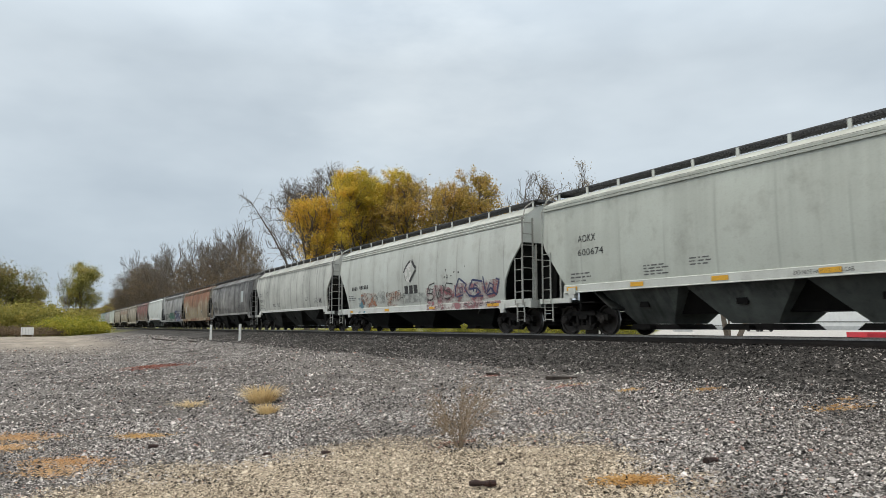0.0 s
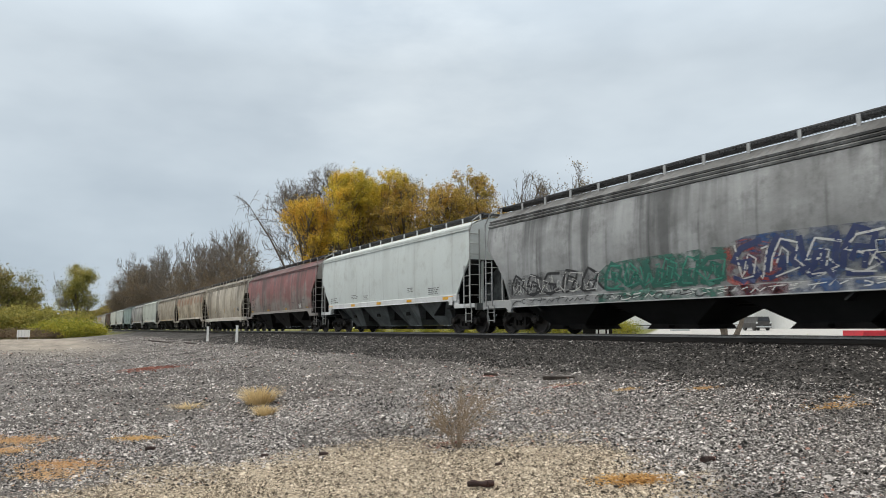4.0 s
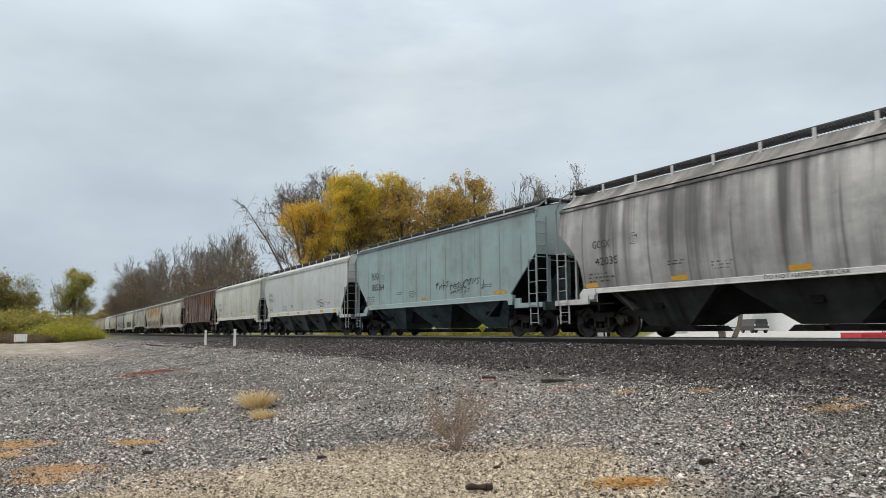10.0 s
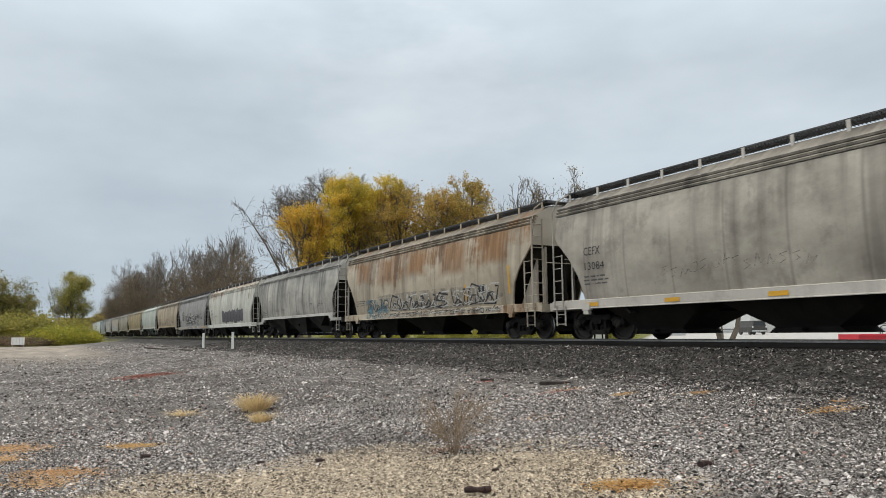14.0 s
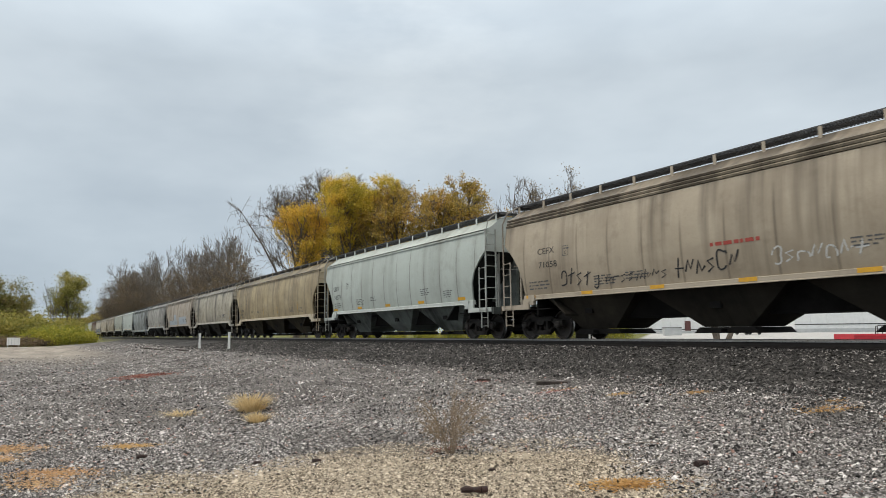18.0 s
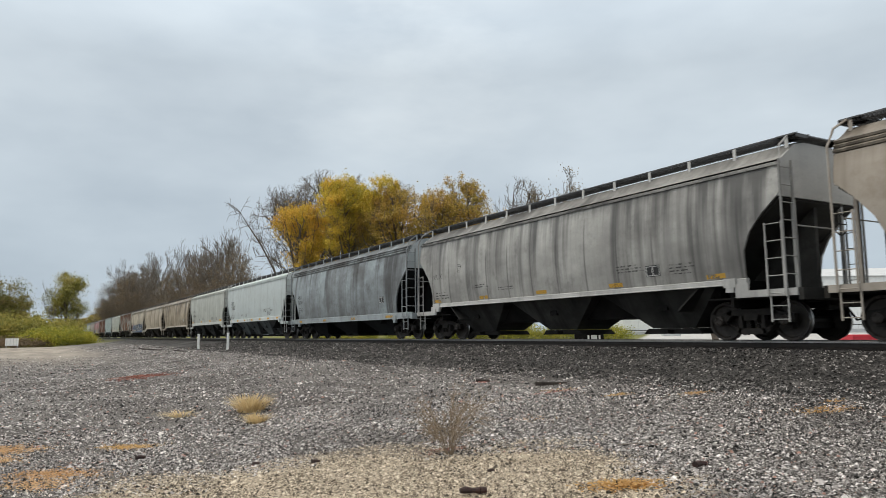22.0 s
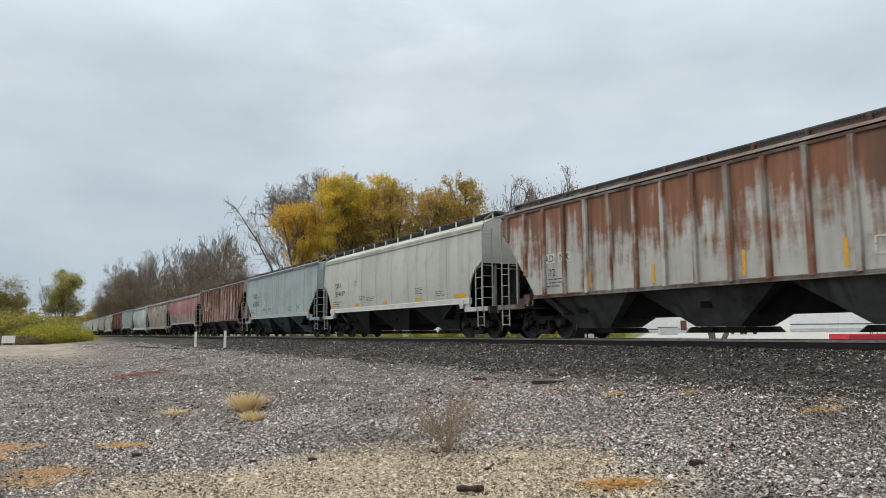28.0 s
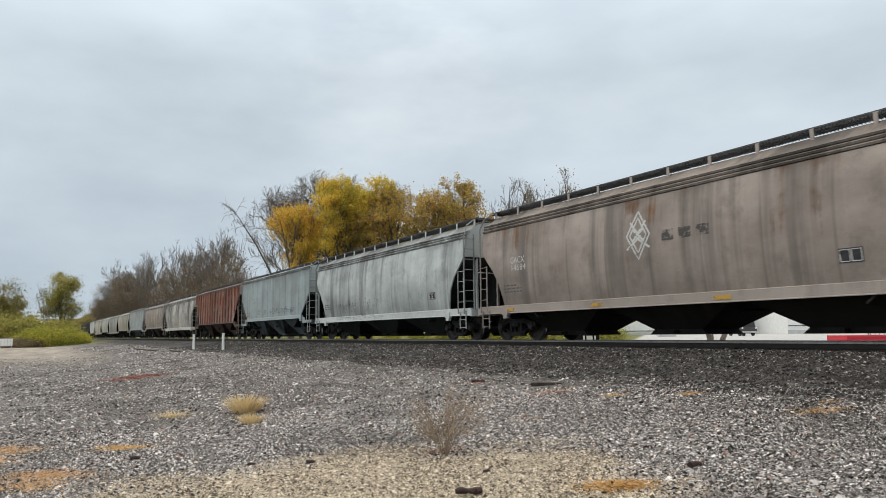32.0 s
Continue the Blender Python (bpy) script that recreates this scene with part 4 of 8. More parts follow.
RUST_TONE = {9: (0.25, 0.105, 0.045), 18: (0.27, 0.14, 0.055), 4: (0.22, 0.085, 0.035), 16: (0.165, 0.062, 0.033), 34: (0.22, 0.082, 0.034), 37: (0.175, 0.058, 0.03), 42: (0.22, 0.07, 0.035)}
CARS = []


def build_train():
    white_sill = [car_paint("sill_paint", (0.62, 0.62, 0.59), 3.0, BROWN, 0.2, 0.0, grime=0.15)]
    for k, (kind, base, streak, rust, grime, fade, dirt, label) in enumerate(FLEET):
        seed = 1.7 * k + 0.3
        clean = max(base) > 0.5 and streak < 0.3
        tone = 0.96 if clean else 1.0
        warm = (0.97, 1.0, 0.99) if clean else (1.04, 1.0, 0.96) if base[2] < base[0] - 0.03 else (1.02, 1.0, 0.98) if base[2] < base[0] + 0.01 else (1.0, 1.0, 1.0)
        base = [tone * v * w for v, w in zip(base, warm)]
        seams = SEAMS.get(kind)
        paint = car_paint("car_paint", base, seed, dirt, min(0.9, 1.15 * streak), rust, grime=grime if clean else min(0.7, grime + 0.15), fade=fade, top=0.24 if k == 20 else 0.32 if k == 4 else 0.20 if k in (18, 34) else 0.15 if rust > 0.5 else 0.10, rust_colour=RUST_TONE.get(k, (0.27, 0.125, 0.05)), seams=seams, stains=STAINS.get(k, ()))
        if rust > 0.5:
            pale = base
        else:
            pale = [min(0.68, 0.72 * v + 0.22) for v in base] if max(base) > 0.5 else [0.85 * v + 0.06 for v in base]
        trim = car_paint("trim_paint", pale, seed + 9, dirt, 0.3 * streak + 0.08, (0.95 if rust > 0.5 else 0.4) * rust, RUST_TONE.get(k, (0.27, 0.125, 0.05)), grime=0.5 * grime)
        # pockets and slope sheets: body paint, darkened with the shade beneath the car
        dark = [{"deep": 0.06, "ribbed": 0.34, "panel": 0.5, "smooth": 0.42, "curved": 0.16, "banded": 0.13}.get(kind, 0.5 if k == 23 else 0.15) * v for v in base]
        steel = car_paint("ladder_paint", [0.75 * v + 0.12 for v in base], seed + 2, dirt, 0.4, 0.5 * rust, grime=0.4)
        # the grime tone is lowered as well, for the little light down there
        under = car_paint("shaded_grimy_underside", dark, seed + 5, (0.012, 0.011, 0.010), 0.5, 0.0, grime=0.6, rough=0.7, sheen=0.15)
        slope = car_paint("shaded_slope_sheet", [0.10 * v for v in base], seed + 6, (0.012, 0.011, 0.010), 0.5, 0.0, grime=0.6, rough=0.7, sheen=0.15)
        # end sheets: cleaner, and lightened to carry light lost in the gaps between cars
        lit_end_paint = car_paint("lit_end_paint", [0.75 * v + 0.15 for v in base], seed + 8, dirt, 0.25 * streak, 0.35 * rust, RUST_TONE.get(k, (0.27, 0.125, 0.05)), grime=0.3 * grime)
        seam = plain("seam_dirt", [0.35 * v for v in base], [0.6 * v for v in base], 4.0)
        if kind == "ribbed":
            seam = car_paint("rusty_post", base, seed + 11, dirt, 0.4, max(0.1, rust - 0.04), RUST_TONE.get(k, (0.2, 0.08, 0.04)), grime=0.3)
        brown = car_paint("rusty_roof", [0.4 * v for v in base], seed + 4, (0.05, 0.04, 0.035), 0.4, 0.7, (0.11, 0.05, 0.03), 0.4) if kind == "ribbed" else None
        if not clean and not brown:
            brown = car_paint("dirty_roof", [0.82 * v for v in (fade or base)], seed + 4, [0.5 * v for v in dirt], 0.5, 0.9 * rust, RUST_TONE.get(k, (0.2, 0.085, 0.04)), grime=0.5)
        CARS.append(build_car(k, kind, paint, brown if kind == "ribbed" else trim, under, label, brown, seam, steel=steel, slope=slope, lit_end_paint=lit_end_paint))
    for i in range(len(ENDS) - len(FLEET)):
        kind, base = TAIL[i % len(TAIL)]
        k = len(FLEET) + i
        if i < len(TAIL):
            paint = car_paint("car_paint", base, 90.0 + i, BROWN, 0.4, 0.0, grime=0.2)
        else:
            paint = CARS[k - len(TAIL)][0].children[0].data.materials[0]
        CARS.append(build_car(k, kind, paint, paint, UNDER, "dull grey covered hopper far down the train", detail=False))


build_train()


# ---------------------------------------------------------------- plants
def leaf_material(name, tones):
    m, g, b = shader(name)
    r = g.node("ShaderNodeNewGeometry").outputs["Random Per Island"]
    co = g.node("ShaderNodeTexCoord").outputs["Object"]
    clump = g.noise(co, 0.45, 3.0, 0.6)
    f = g.math("ADD", g.math("MULTIPLY", r, 0.40), g.math("MULTIPLY", g.ramp(clump, 0.36, 0.64), 0.60))
    ramp = g.node("ShaderNodeValToRGB")
    e = ramp.color_ramp.elements
    while len(e) < len(tones):
        e.new(0.5)
    for i, c in enumerate(tones):
        e[i].position = i / (len(tones) - 1)
        e[i].color = (*c, 1)
    g.feed(ramp.inputs[0], f)
    g.feed(b.inputs["Base Color"], ramp.outputs[0])
    b.inputs["Roughness"].default_value = 0.7
    tr = g.node("ShaderNodeBsdfTranslucent")
    g.feed(tr.inputs["Color"], ramp.outputs[0])
    mx = g.node("ShaderNodeMixShader")
    mx.inputs[0].default_value = 0.35
    g.tree.links.new(b.outputs[0], mx.inputs[1])
    g.tree.links.new(tr.outputs[0], mx.inputs[2])
    out = [n for n in g.tree.nodes if n.bl_idname == "ShaderNodeOutputMaterial"][0]
    g.tree.links.new(mx.outputs[0], out.inputs[0])
    return m


BARK = plain("grey_brown_bark", (0.08, 0.063, 0.05), (0.19, 0.16, 0.13), 4.0, 0.9, 0.0, 0.5)
BELT_BARK = plain("grey_twig_bark", (0.11, 0.09, 0.075), (0.23, 0.195, 0.165), 4.0, 0.9, 0.0, 0.4)
PALE_BARK = plain("weathered_pale_bark", (0.17, 0.145, 0.12), (0.30, 0.265, 0.225), 4.0, 0.9, 0.0, 0.4)
YELLOW_LEAF = leaf_material("yellow_autumn_leaves", [(0.30, 0.275, 0.045), (0.53, 0.43, 0.055), (0.73, 0.53, 0.07), (0.80, 0.50, 0.08)])
ORANGE_LEAF = leaf_material("orange_autumn_leaves", [(0.34, 0.28, 0.04), (0.58, 0.40, 0.05), (0.72, 0.46, 0.07), (0.66, 0.36, 0.06)])
OCHRE_LEAF = leaf_material("ochre_autumn_leaves", [(0.24, 0.20, 0.05), (0.41, 0.295, 0.065), (0.53, 0.355, 0.08), (0.42, 0.225, 0.065)])
OLIVE_LEAF = leaf_material("olive_leaves", [(0.15, 0.145, 0.04), (0.29, 0.245, 0.065), (0.40, 0.31, 0.09), (0.34, 0.235, 0.085)])
DULL_LEAF = leaf_material("brownish_olive_leaves", [(0.10, 0.11, 0.03), (0.19, 0.185, 0.05), (0.29, 0.24, 0.08), (0.27, 0.19, 0.075)])
MOSS_LEAF = leaf_material("mossy_green_leaves", [(0.15, 0.155, 0.04), (0.26, 0.25, 0.06), (0.39, 0.34, 0.085), (0.46, 0.375, 0.10)])
GREEN_LEAF = leaf_material("yellow_green_leaves", [(0.12, 0.15, 0.02), (0.27, 0.28, 0.035), (0.45, 0.41, 0.055), (0.50, 0.42, 0.07)])
BROWN_LEAF = leaf_material("brown_dry_leaves", [(0.09, 0.07, 0.05), (0.16, 0.12, 0.078), (0.23, 0.17, 0.10), (0.20, 0.125, 0.075)])
PALE_LEAF = leaf_material("pale_dry_leaves", [(0.175, 0.149, 0.105), (0.298, 0.245, 0.158), (0.385, 0.298, 0.193)])
STRAW = leaf_material("straw_grass", [(0.42, 0.30, 0.14), (0.62, 0.48, 0.26), (0.76, 0.63, 0.39)])
GRASS_BLADE = leaf_material("grass_blades", [(0.123, 0.193, 0.0262), (0.28, 0.333, 0.035), (0.525, 0.49, 0.07)])


def cards(points, size, rng, flat=0.0):
    """Small four-sided leaves at points, turned at random, as vertex and face arrays."""
    n = len(points)
    a = rng.normal(size=(n, 3))
    a[:, 2] *= 1.0 - flat
    a /= np.linalg.norm(a, axis=1)[:, None]
    b = np.cross(a, rng.normal(size=(n, 3)))
    b /= np.linalg.norm(b, axis=1)[:, None]
    s = size * rng.uniform(0.6, 1.35, (n, 1))
    v = np.stack([points + a * s, points + b * s * 0.55, points - a * s, points - b * s * 0.55], 1).reshape(-1, 3)
    return v, np.arange(4 * n).reshape(n, 4)


def array_mesh(name, v, f, material, smooth=False):
    me = bpy.data.meshes.new(name)
    me.vertices.add(len(v))
    me.vertices.foreach_set("co", np.asarray(v, np.float32).ravel())
    k = f.shape[1]
    me.loops.add(f.size)
    me.loops.foreach_set("vertex_index", f.ravel().astype(np.int32))
    me.polygons.add(len(f))
    me.polygons.foreach_set("loop_start", np.arange(0, f.size, k, dtype=np.int32))
    me.polygons.foreach_set("use_smooth", np.full(len(f), smooth))
    for m in aslist(material):
        me.materials.append(m)
    me.update(calc_edges=True)
    return me


def grow(rng, height, spread, forks, depth, lean=(0, 0), trunk=0.28, up=0.55, low=0.30):
    """Branches of a tree as lists of (points, radius, end radius), and the tips."""
    limbs, twigs, tips = [], [], []

    def shoot(p, d, length, r, level):
        pts, q, v = [p], p, d
        for _ in range(3 if level else 4):
            v = (v + Vector(rng.normal(size=3)) * (0.16 if level else 0.07) + Vector((0, 0, 0.10 * up))).normalized()
            q = q + v * (length / (3 if level else 4))
            pts.append(q)
        (limbs if level < 2 else twigs).append((pts, r, max(0.008, r * 0.5)))
        if level >= depth:
            tips.append((pts[1], pts[-1]))
            return
        n = forks[min(level, len(forks) - 1)]
        for i in range(n):
            t = 0.35 + 0.65 * (i + rng.uniform(0, 0.9)) / n if level else low + (1 - low) * (i + rng.uniform(0, 0.9)) / n
            s = min(t, 0.999) * (len(pts) - 1)
            at = pts[int(s)].lerp(pts[int(s) + 1], s - int(s))
            around = Vector(rng.normal(size=3))
            around = (around - around.project(v)).normalized()
            nd = (v * (1.0 - 0.45 * spread) + around * spread + Vector((0, 0, up * 0.35))).normalized()
            shoot(at, nd, length * rng.uniform(0.42, 0.68) * (1.15 - 0.35 * t), max(0.010, r * 0.45), level + 1)

    shoot(Vector((0, 0, -0.3)), Vector((lean[0], lean[1], 1)).normalized(), height * 0.62, trunk, 0)
    return limbs, twigs, tips


def build_tree(name, seed, height, spread, leaf, leaves, size, label, forks=(8, 6, 5), depth=3, bark=None, trunk=0.28, up=0.55, lean=(0, 0), sigma=0.45, width=1.0, low=0.30, twig=0.012, dome=None):
    """dome: half the width of a rounded crown that the branches fill."""
    rng = np.random.default_rng(seed)
    limbs, twigs, tips = grow(rng, height, spread, forks, depth, lean, trunk, up, low)
    if dome:
        crest = max(p.z for a in twigs for p in a[0])
        mid, tall = 0.56 * crest, 0.44 * crest
        wide = dome * crest / (height * width)

        def settle(p):
            q = Vector((p.x / wide, p.y / wide, (p.z - mid) / tall))
            if p.z < 0.3 * crest and math.hypot(q.x, q.y) < 0.25 or q.length < 1e-6:
                return p
            k = (1.0 - math.exp(-1.5 * q.length ** 1.5)) ** 0.8 / q.length * (1.0 if q.z > 0 else 0.9)
            k = k if q.length > 0.3 else 1.0
            return Vector((q.x * wide * k, q.y * wide * k, mid + q.z * tall * k))

        limbs = [([settle(p) for p in a], r, e) for a, r, e in limbs]
        twigs = [([settle(p) for p in a], r, e) for a, r, e in twigs]
        tips = [(settle(a), settle(b)) for a, b in tips]
    top = max(p.z for a in twigs for p in a[0])
    k = height / top
    tree = thing(name, None, None, label, "tree")
    sx = k * width
    g = Geo()
    for pts, r, e in limbs:
        g.tube([(p.x * sx, p.y * sx, p.z * k) for p in pts], r, 7, taper=e)
    part("trunk", g, bark or BARK, tree, smooth=True)
    g = Geo()
    for pts, r, e in twigs:
        few = (pts[0], pts[-1]) if r < 0.013 else (pts[0], pts[2], pts[-1])
        g.tube([(p.x * sx, p.y * sx, p.z * k) for p in few], max(r, twig), 3, taper=0.5 * twig)
    tagged(part("branchwork", g, bark or BARK, tree), kind="stuff")
    if leaf:
        a = np.array([t[0] for t in tips]) * (sx, sx, k)
        b = np.array([t[1] for t in tips]) * (sx, sx, k)
        leafy = rng.permutation(len(a))[:max(8, int(0.62 * len(a)))]
        pick = leafy[rng.integers(0, len(leafy), leaves)]
        u = rng.uniform(0, 1.1, (leaves, 1))
        keep = rng.uniform(0.3, 1.0, len(a))[pick]
        pts = a[pick] * (1 - u) + b[pick] * u + rng.normal(size=(leaves, 3)) * sigma * keep[:, None]
        v, f = cards(pts, size, rng)
        ob = part("crown", array_mesh("crown", v, f, leaf), None, tree)
        tagged(ob, kind="stuff")
    return tree


def place(tree, x, y, turn=0, z=None, scale=1.0):
    tree.matrix_world = pose(x, y, float(ground_z(x, y)) if z is None else z, 0, 0, turn) @ Matrix.Scale(scale, 4)
    return tree


def build_shrub(name, seed, wide, high, leaf, leaves, size, label, stems=26, deep=None):
    rng = np.random.default_rng(seed)
    deep = deep or wide
    ob = thing(name, None, None, label, "shrub")
    g = Geo()
    tips = []
    for _ in range(stems):
        a, r = rng.uniform(0, math.tau), rng.uniform(0, 1) ** 0.5
        foot = Vector((0.32 * wide * r * math.cos(a), 0.32 * deep * r * math.sin(a), -0.05))
        head = Vector((0.5 * wide * r * math.cos(a), 0.5 * deep * r * math.sin(a), high * rng.uniform(0.55, 1.0) * (1 - 0.35 * r * r)))
        mid = foot.lerp(head, 0.5) + Vector(rng.normal(size=3)) * 0.06 * high
        g.tube([foot, mid, head], 0.02, 3, taper=0.006)
        tips += [mid, head, mid.lerp(head, 0.5)]
    tagged(part("stemwork", g, BARK, ob), kind="stuff")
    t = np.array(tips)
    pts = t[rng.integers(0, len(t), leaves)] + rng.normal(size=(leaves, 3)) * (0.11 * wide, 0.11 * deep, 0.12 * high)
    pts[:, 2] = np.abs(pts[:, 2])
    v, f = cards(pts, size, rng)
    tagged(part("foliage", array_mesh("foliage", v, f, leaf), None, ob), kind="stuff")
    return ob


def build_plants():
    # yellow and ochre crowns behind the train
    place(build_tree("maple_tree", 11, 17.9, 0.62, YELLOW_LEAF, 60000, 0.085, "broad maple tree with yellow-green autumn leaves", (13, 8, 6), up=0.6, width=0.98, sigma=0.36, twig=0.02, dome=7.4), -70.3, 28.9, 20)
    place(build_tree("maple_tree", 12, 14.7, 0.55, ORANGE_LEAF, 20000, 0.085, "slim maple tree with golden orange autumn leaves", (11, 7, 6), up=0.5, width=0.66, sigma=0.4, dome=4.2), -71.2, 23.2, 80)
    place(build_tree("maple_tree", 13, 16.6, 0.60, YELLOW_LEAF, 20000, 0.085, "maple tree with yellow autumn leaves", (11, 7, 6), up=0.5, width=0.7, dome=5.2), -69.8, 30.4, 140)
    place(build_tree("oak_tree", 14, 16.4, 0.85, OCHRE_LEAF, 19000, 0.095, "oak tree with thinning ochre leaves", (14, 8, 6), up=0.25, width=0.80, sigma=0.34, twig=0.022, low=0.42, dome=6.2), -67.0, 33.6, 10)
    place(build_tree("oak_tree", 15, 17.4, 0.85, OCHRE_LEAF, 20000, 0.09, "oak tree with thinning ochre leaves and open branches", (14, 8, 6), up=0.25, width=0.74, sigma=0.32, twig=0.022, low=0.42, dome=5.4), -62.6, 36.4, 60)
    place(build_tree("oak_tree", 16, 16.6, 0.85, OCHRE_LEAF, 17000, 0.09, "oak tree with rounded ochre crown", (14, 8, 6), up=0.25, width=0.62, sigma=0.32, twig=0.022, low=0.42, dome=4.4), -60.2, 38.6, 220)
    place(build_tree("bare_tree", 17, 16.6, 0.62, None, 0, 0, "leafless tree with fine dark twigs", (8, 6, 5, 3), 4, up=0.4, width=0.62, trunk=0.17, twig=0.017, dome=3.6), -56.6, 41.2, 40)
    place(build_tree("bare_tree", 18, 16.5, 0.62, PALE_LEAF, 1500, 0.08, "nearly bare tree with a few pale leaves", (8, 6, 5, 3), 4, up=0.4, width=0.62, trunk=0.17, twig=0.017, dome=4.0), -52.9, 42.8, 200)
    place(build_tree("bare_tree", 19, 14.4, 0.62, PALE_LEAF, 500, 0.12, "nearly bare low tree with pale leaves", (8, 6, 5), 3, up=0.6, width=0.8), -50.2, 44.8, 120)
    # bare crowns behind the yellow ones
    fans = [build_tree("bare_tree", 25 + i, 22.0, 0.62, None, 0, 0, "tall spreading leafless tree with fine grey twigs", (12, 8, 6, 4), 4, BARK, 0.22, 0.5, width=0.95, twig=0.018, dome=7.5) for i in range(2)]
    for i, (x, y, h) in enumerate([(-83.9, 32.5, 21.6), (-85.1, 29.2, 21.2), (-81.9, 37.2, 21.4), (-82.4, 34.8, 22.0), (-85.4, 28.2, 20.3)]):
        m = pose(x, y, float(ground_z(x, y)), 0, 0, 75 * i) @ Matrix.Scale(h / 22.0, 4)
        if i < 2:
            fans[i].matrix_world = m
        else:
            copy_thing(fans[i % 2], m)
    proto = [build_tree("bare_tree", 30 + i, 20.0, 0.58, None, 0, 0, "tall leafless tree with fine grey twigs", (10, 6, 5, 3), 4, BELT_BARK, 0.22, 0.6, width=0.78, twig=0.023) for i in range(4)]
    spots = [(-86.9, 32.9, 20.3), (-85.1, 36.2, 21.2)]
    # a belt along the far side of the line
    spots += [(-263, 20.8, 15.6), (-251, 22.2, 20.0), (-240, 23.0, 22.0), (-231, 23.8, 23.0), (-220, 25.3, 23.0), (-214, 27.0, 22.3), (-205, 27.6, 21.5),
              (-198, 29.0, 23.2), (-189, 29.6, 24.3), (-180, 29.9, 24.6), (-177, 32.4, 22.6), (-170, 31.5, 21.6), (-164, 33.0, 22.4), (-157, 32.4, 21.8),
              (-153, 33.4, 22.6), (-148, 35.0, 22.0), (-142, 34.4, 18.0), (-134, 33.9, 14.5), (-128, 34.5, 12.5), (-236, 27.5, 20.0), (-194, 33.0, 22.0)]
    rng = random.Random(8)
    for i, (x, y, h) in enumerate(spots):
        src = proto[i % 4]
        m = pose(x, y, float(ground_z(x, y)), 0, 0, rng.uniform(0, 360)) @ Matrix.Scale(h / 20.0, 4)
        if i < 4:
            src.matrix_world = m
        else:
            copy_thing(src, m)
    # understorey with dry brown leaves
    brush = [build_tree("brush_tree", 50 + i, 11.0, 0.7, BROWN_LEAF, 2600, 0.10, "brushy undergrowth tree with sparse brown leaves", (11, 8, 6), 3, up=0.7, trunk=0.12, sigma=0.6, width=1.05, twig=0.022) for i in range(2)]
    line = [(-266 + 6.2 * i, 22.0 + 0.075 * 6.2 * i * (1.12 if i % 2 else 0.96), rng.uniform(1.0, 1.4) if i < 9 else rng.uniform(0.7, 1.1)) for i in range(23)]
    for i, (x, y, s) in enumerate(line):
        m = pose(x, y, float(ground_z(x, y)), 0, 0, rng.uniform(0, 360)) @ Matrix.Scale(s, 4)
        if i < 2:
            brush[i].matrix_world = m
        else:
            copy_thing(brush[i % 2], m)
    # leaning dead tree
    g = thing("leaning_tree", None, None, "leaning leafless tree with a long bare limb", "tree")
    rng2 = np.random.default_rng(77)
    limb = [(0.5, 2.6, -0.3), (0.3, 1.6, 4.0), (0.0, 0.0, 8.2), (-0.5, -1.4, 11.0), (-0.9, -2.6, 12.9), (-1.2, -3.5, 14.4)]
    b = Geo().tube(limb, 0.17, 7, taper=0.025)
    part("trunk", b, BARK, g, smooth=True)
    b = Geo()
    for p in limb[2:]:
        for _ in range(7):
            d = Vector(rng2.normal(size=3)) + Vector((-0.3, -0.6, 0.6))
            q = Vector(p)
            chain = [q]
            for _ in range(4):
                q = q + d.normalized() * 0.42
                d = d + Vector(rng2.normal(size=3)) * 0.5
                chain.append(q)
                e = q + Vector(rng2.normal(size=3)) * 0.5
                b.tube([q, q.lerp(e, 0.5) + Vector((0, 0, 0.1)), e], 0.022, 3, taper=0.012)
            b.tube(chain, 0.026, 4, taper=0.010)
    tagged(part("branchwork", b, BARK, g), kind="stuff")
    place(g, -76.8, 22.5, 0, -0.62)
    place(build_shrub("green_shrub", 61, 5.0, 9.6, OLIVE_LEAF, 1800, 0.13, "thin olive-green shrub among the trees", 30), -78.6, 26.0)
    # far end of the line
    far = build_tree("far_tree", 70, 12.0, 0.7, OLIVE_LEAF, 2600, 0.30, "distant olive-brown autumn tree by the line", (8, 6, 4), 3, sigma=0.8)
    for i, (x, y, s) in enumerate([(-365, 24, 0.95), (-345, 22.5, 0.85), (-420, 21.5, 0.95), (-395, 27, 1.05), (-460, 19, 1.0), (-330, 24.5, 1.0), (-305, 24, 1.05), (-285, 23, 1.1), (-520, 12, 1.1), (-600, 2, 1.2), (-560, 20, 1.2)]):
        m = pose(x, y, float(ground_z(x, y)), 0, 0, 70 * i) @ Matrix.Scale(s, 4)
        far.matrix_world = m if i == 0 else far.matrix_world
        if i:
            copy_thing(far, m)
    # trees and bushes at the end of the lot
    place(build_tree("ash_tree", 71, 14.0, 0.55, MOSS_LEAF, 13000, 0.14, "slim tree with olive-yellow leaves", (14, 6, 4), 3, up=0.7, sigma=0.7, width=0.85, low=0.05, dome=9.0), -160.0, 5.0, 30)
    place(build_tree("bare_tree", 72, 12.9, 0.5, None, 0, 0, "thin leafless grey-barked tree", (8, 6, 4), 3, PALE_BARK, 0.14, 0.9, width=0.5), -160.0, 2.5, 60)
    big = build_tree("lot_tree", 73, 13.6, 0.7, DULL_LEAF, 15000, 0.17, "broad tree with brownish olive leaves", (14, 6, 5), 3, sigma=0.9, up=0.4, low=0.08)
    place(big, -162.0, -7.6, 0)
    copy_thing(big, pose(-158.0, -14.0, -1.3, 0, 0, 130) @ Matrix.Scale(1.12, 4))
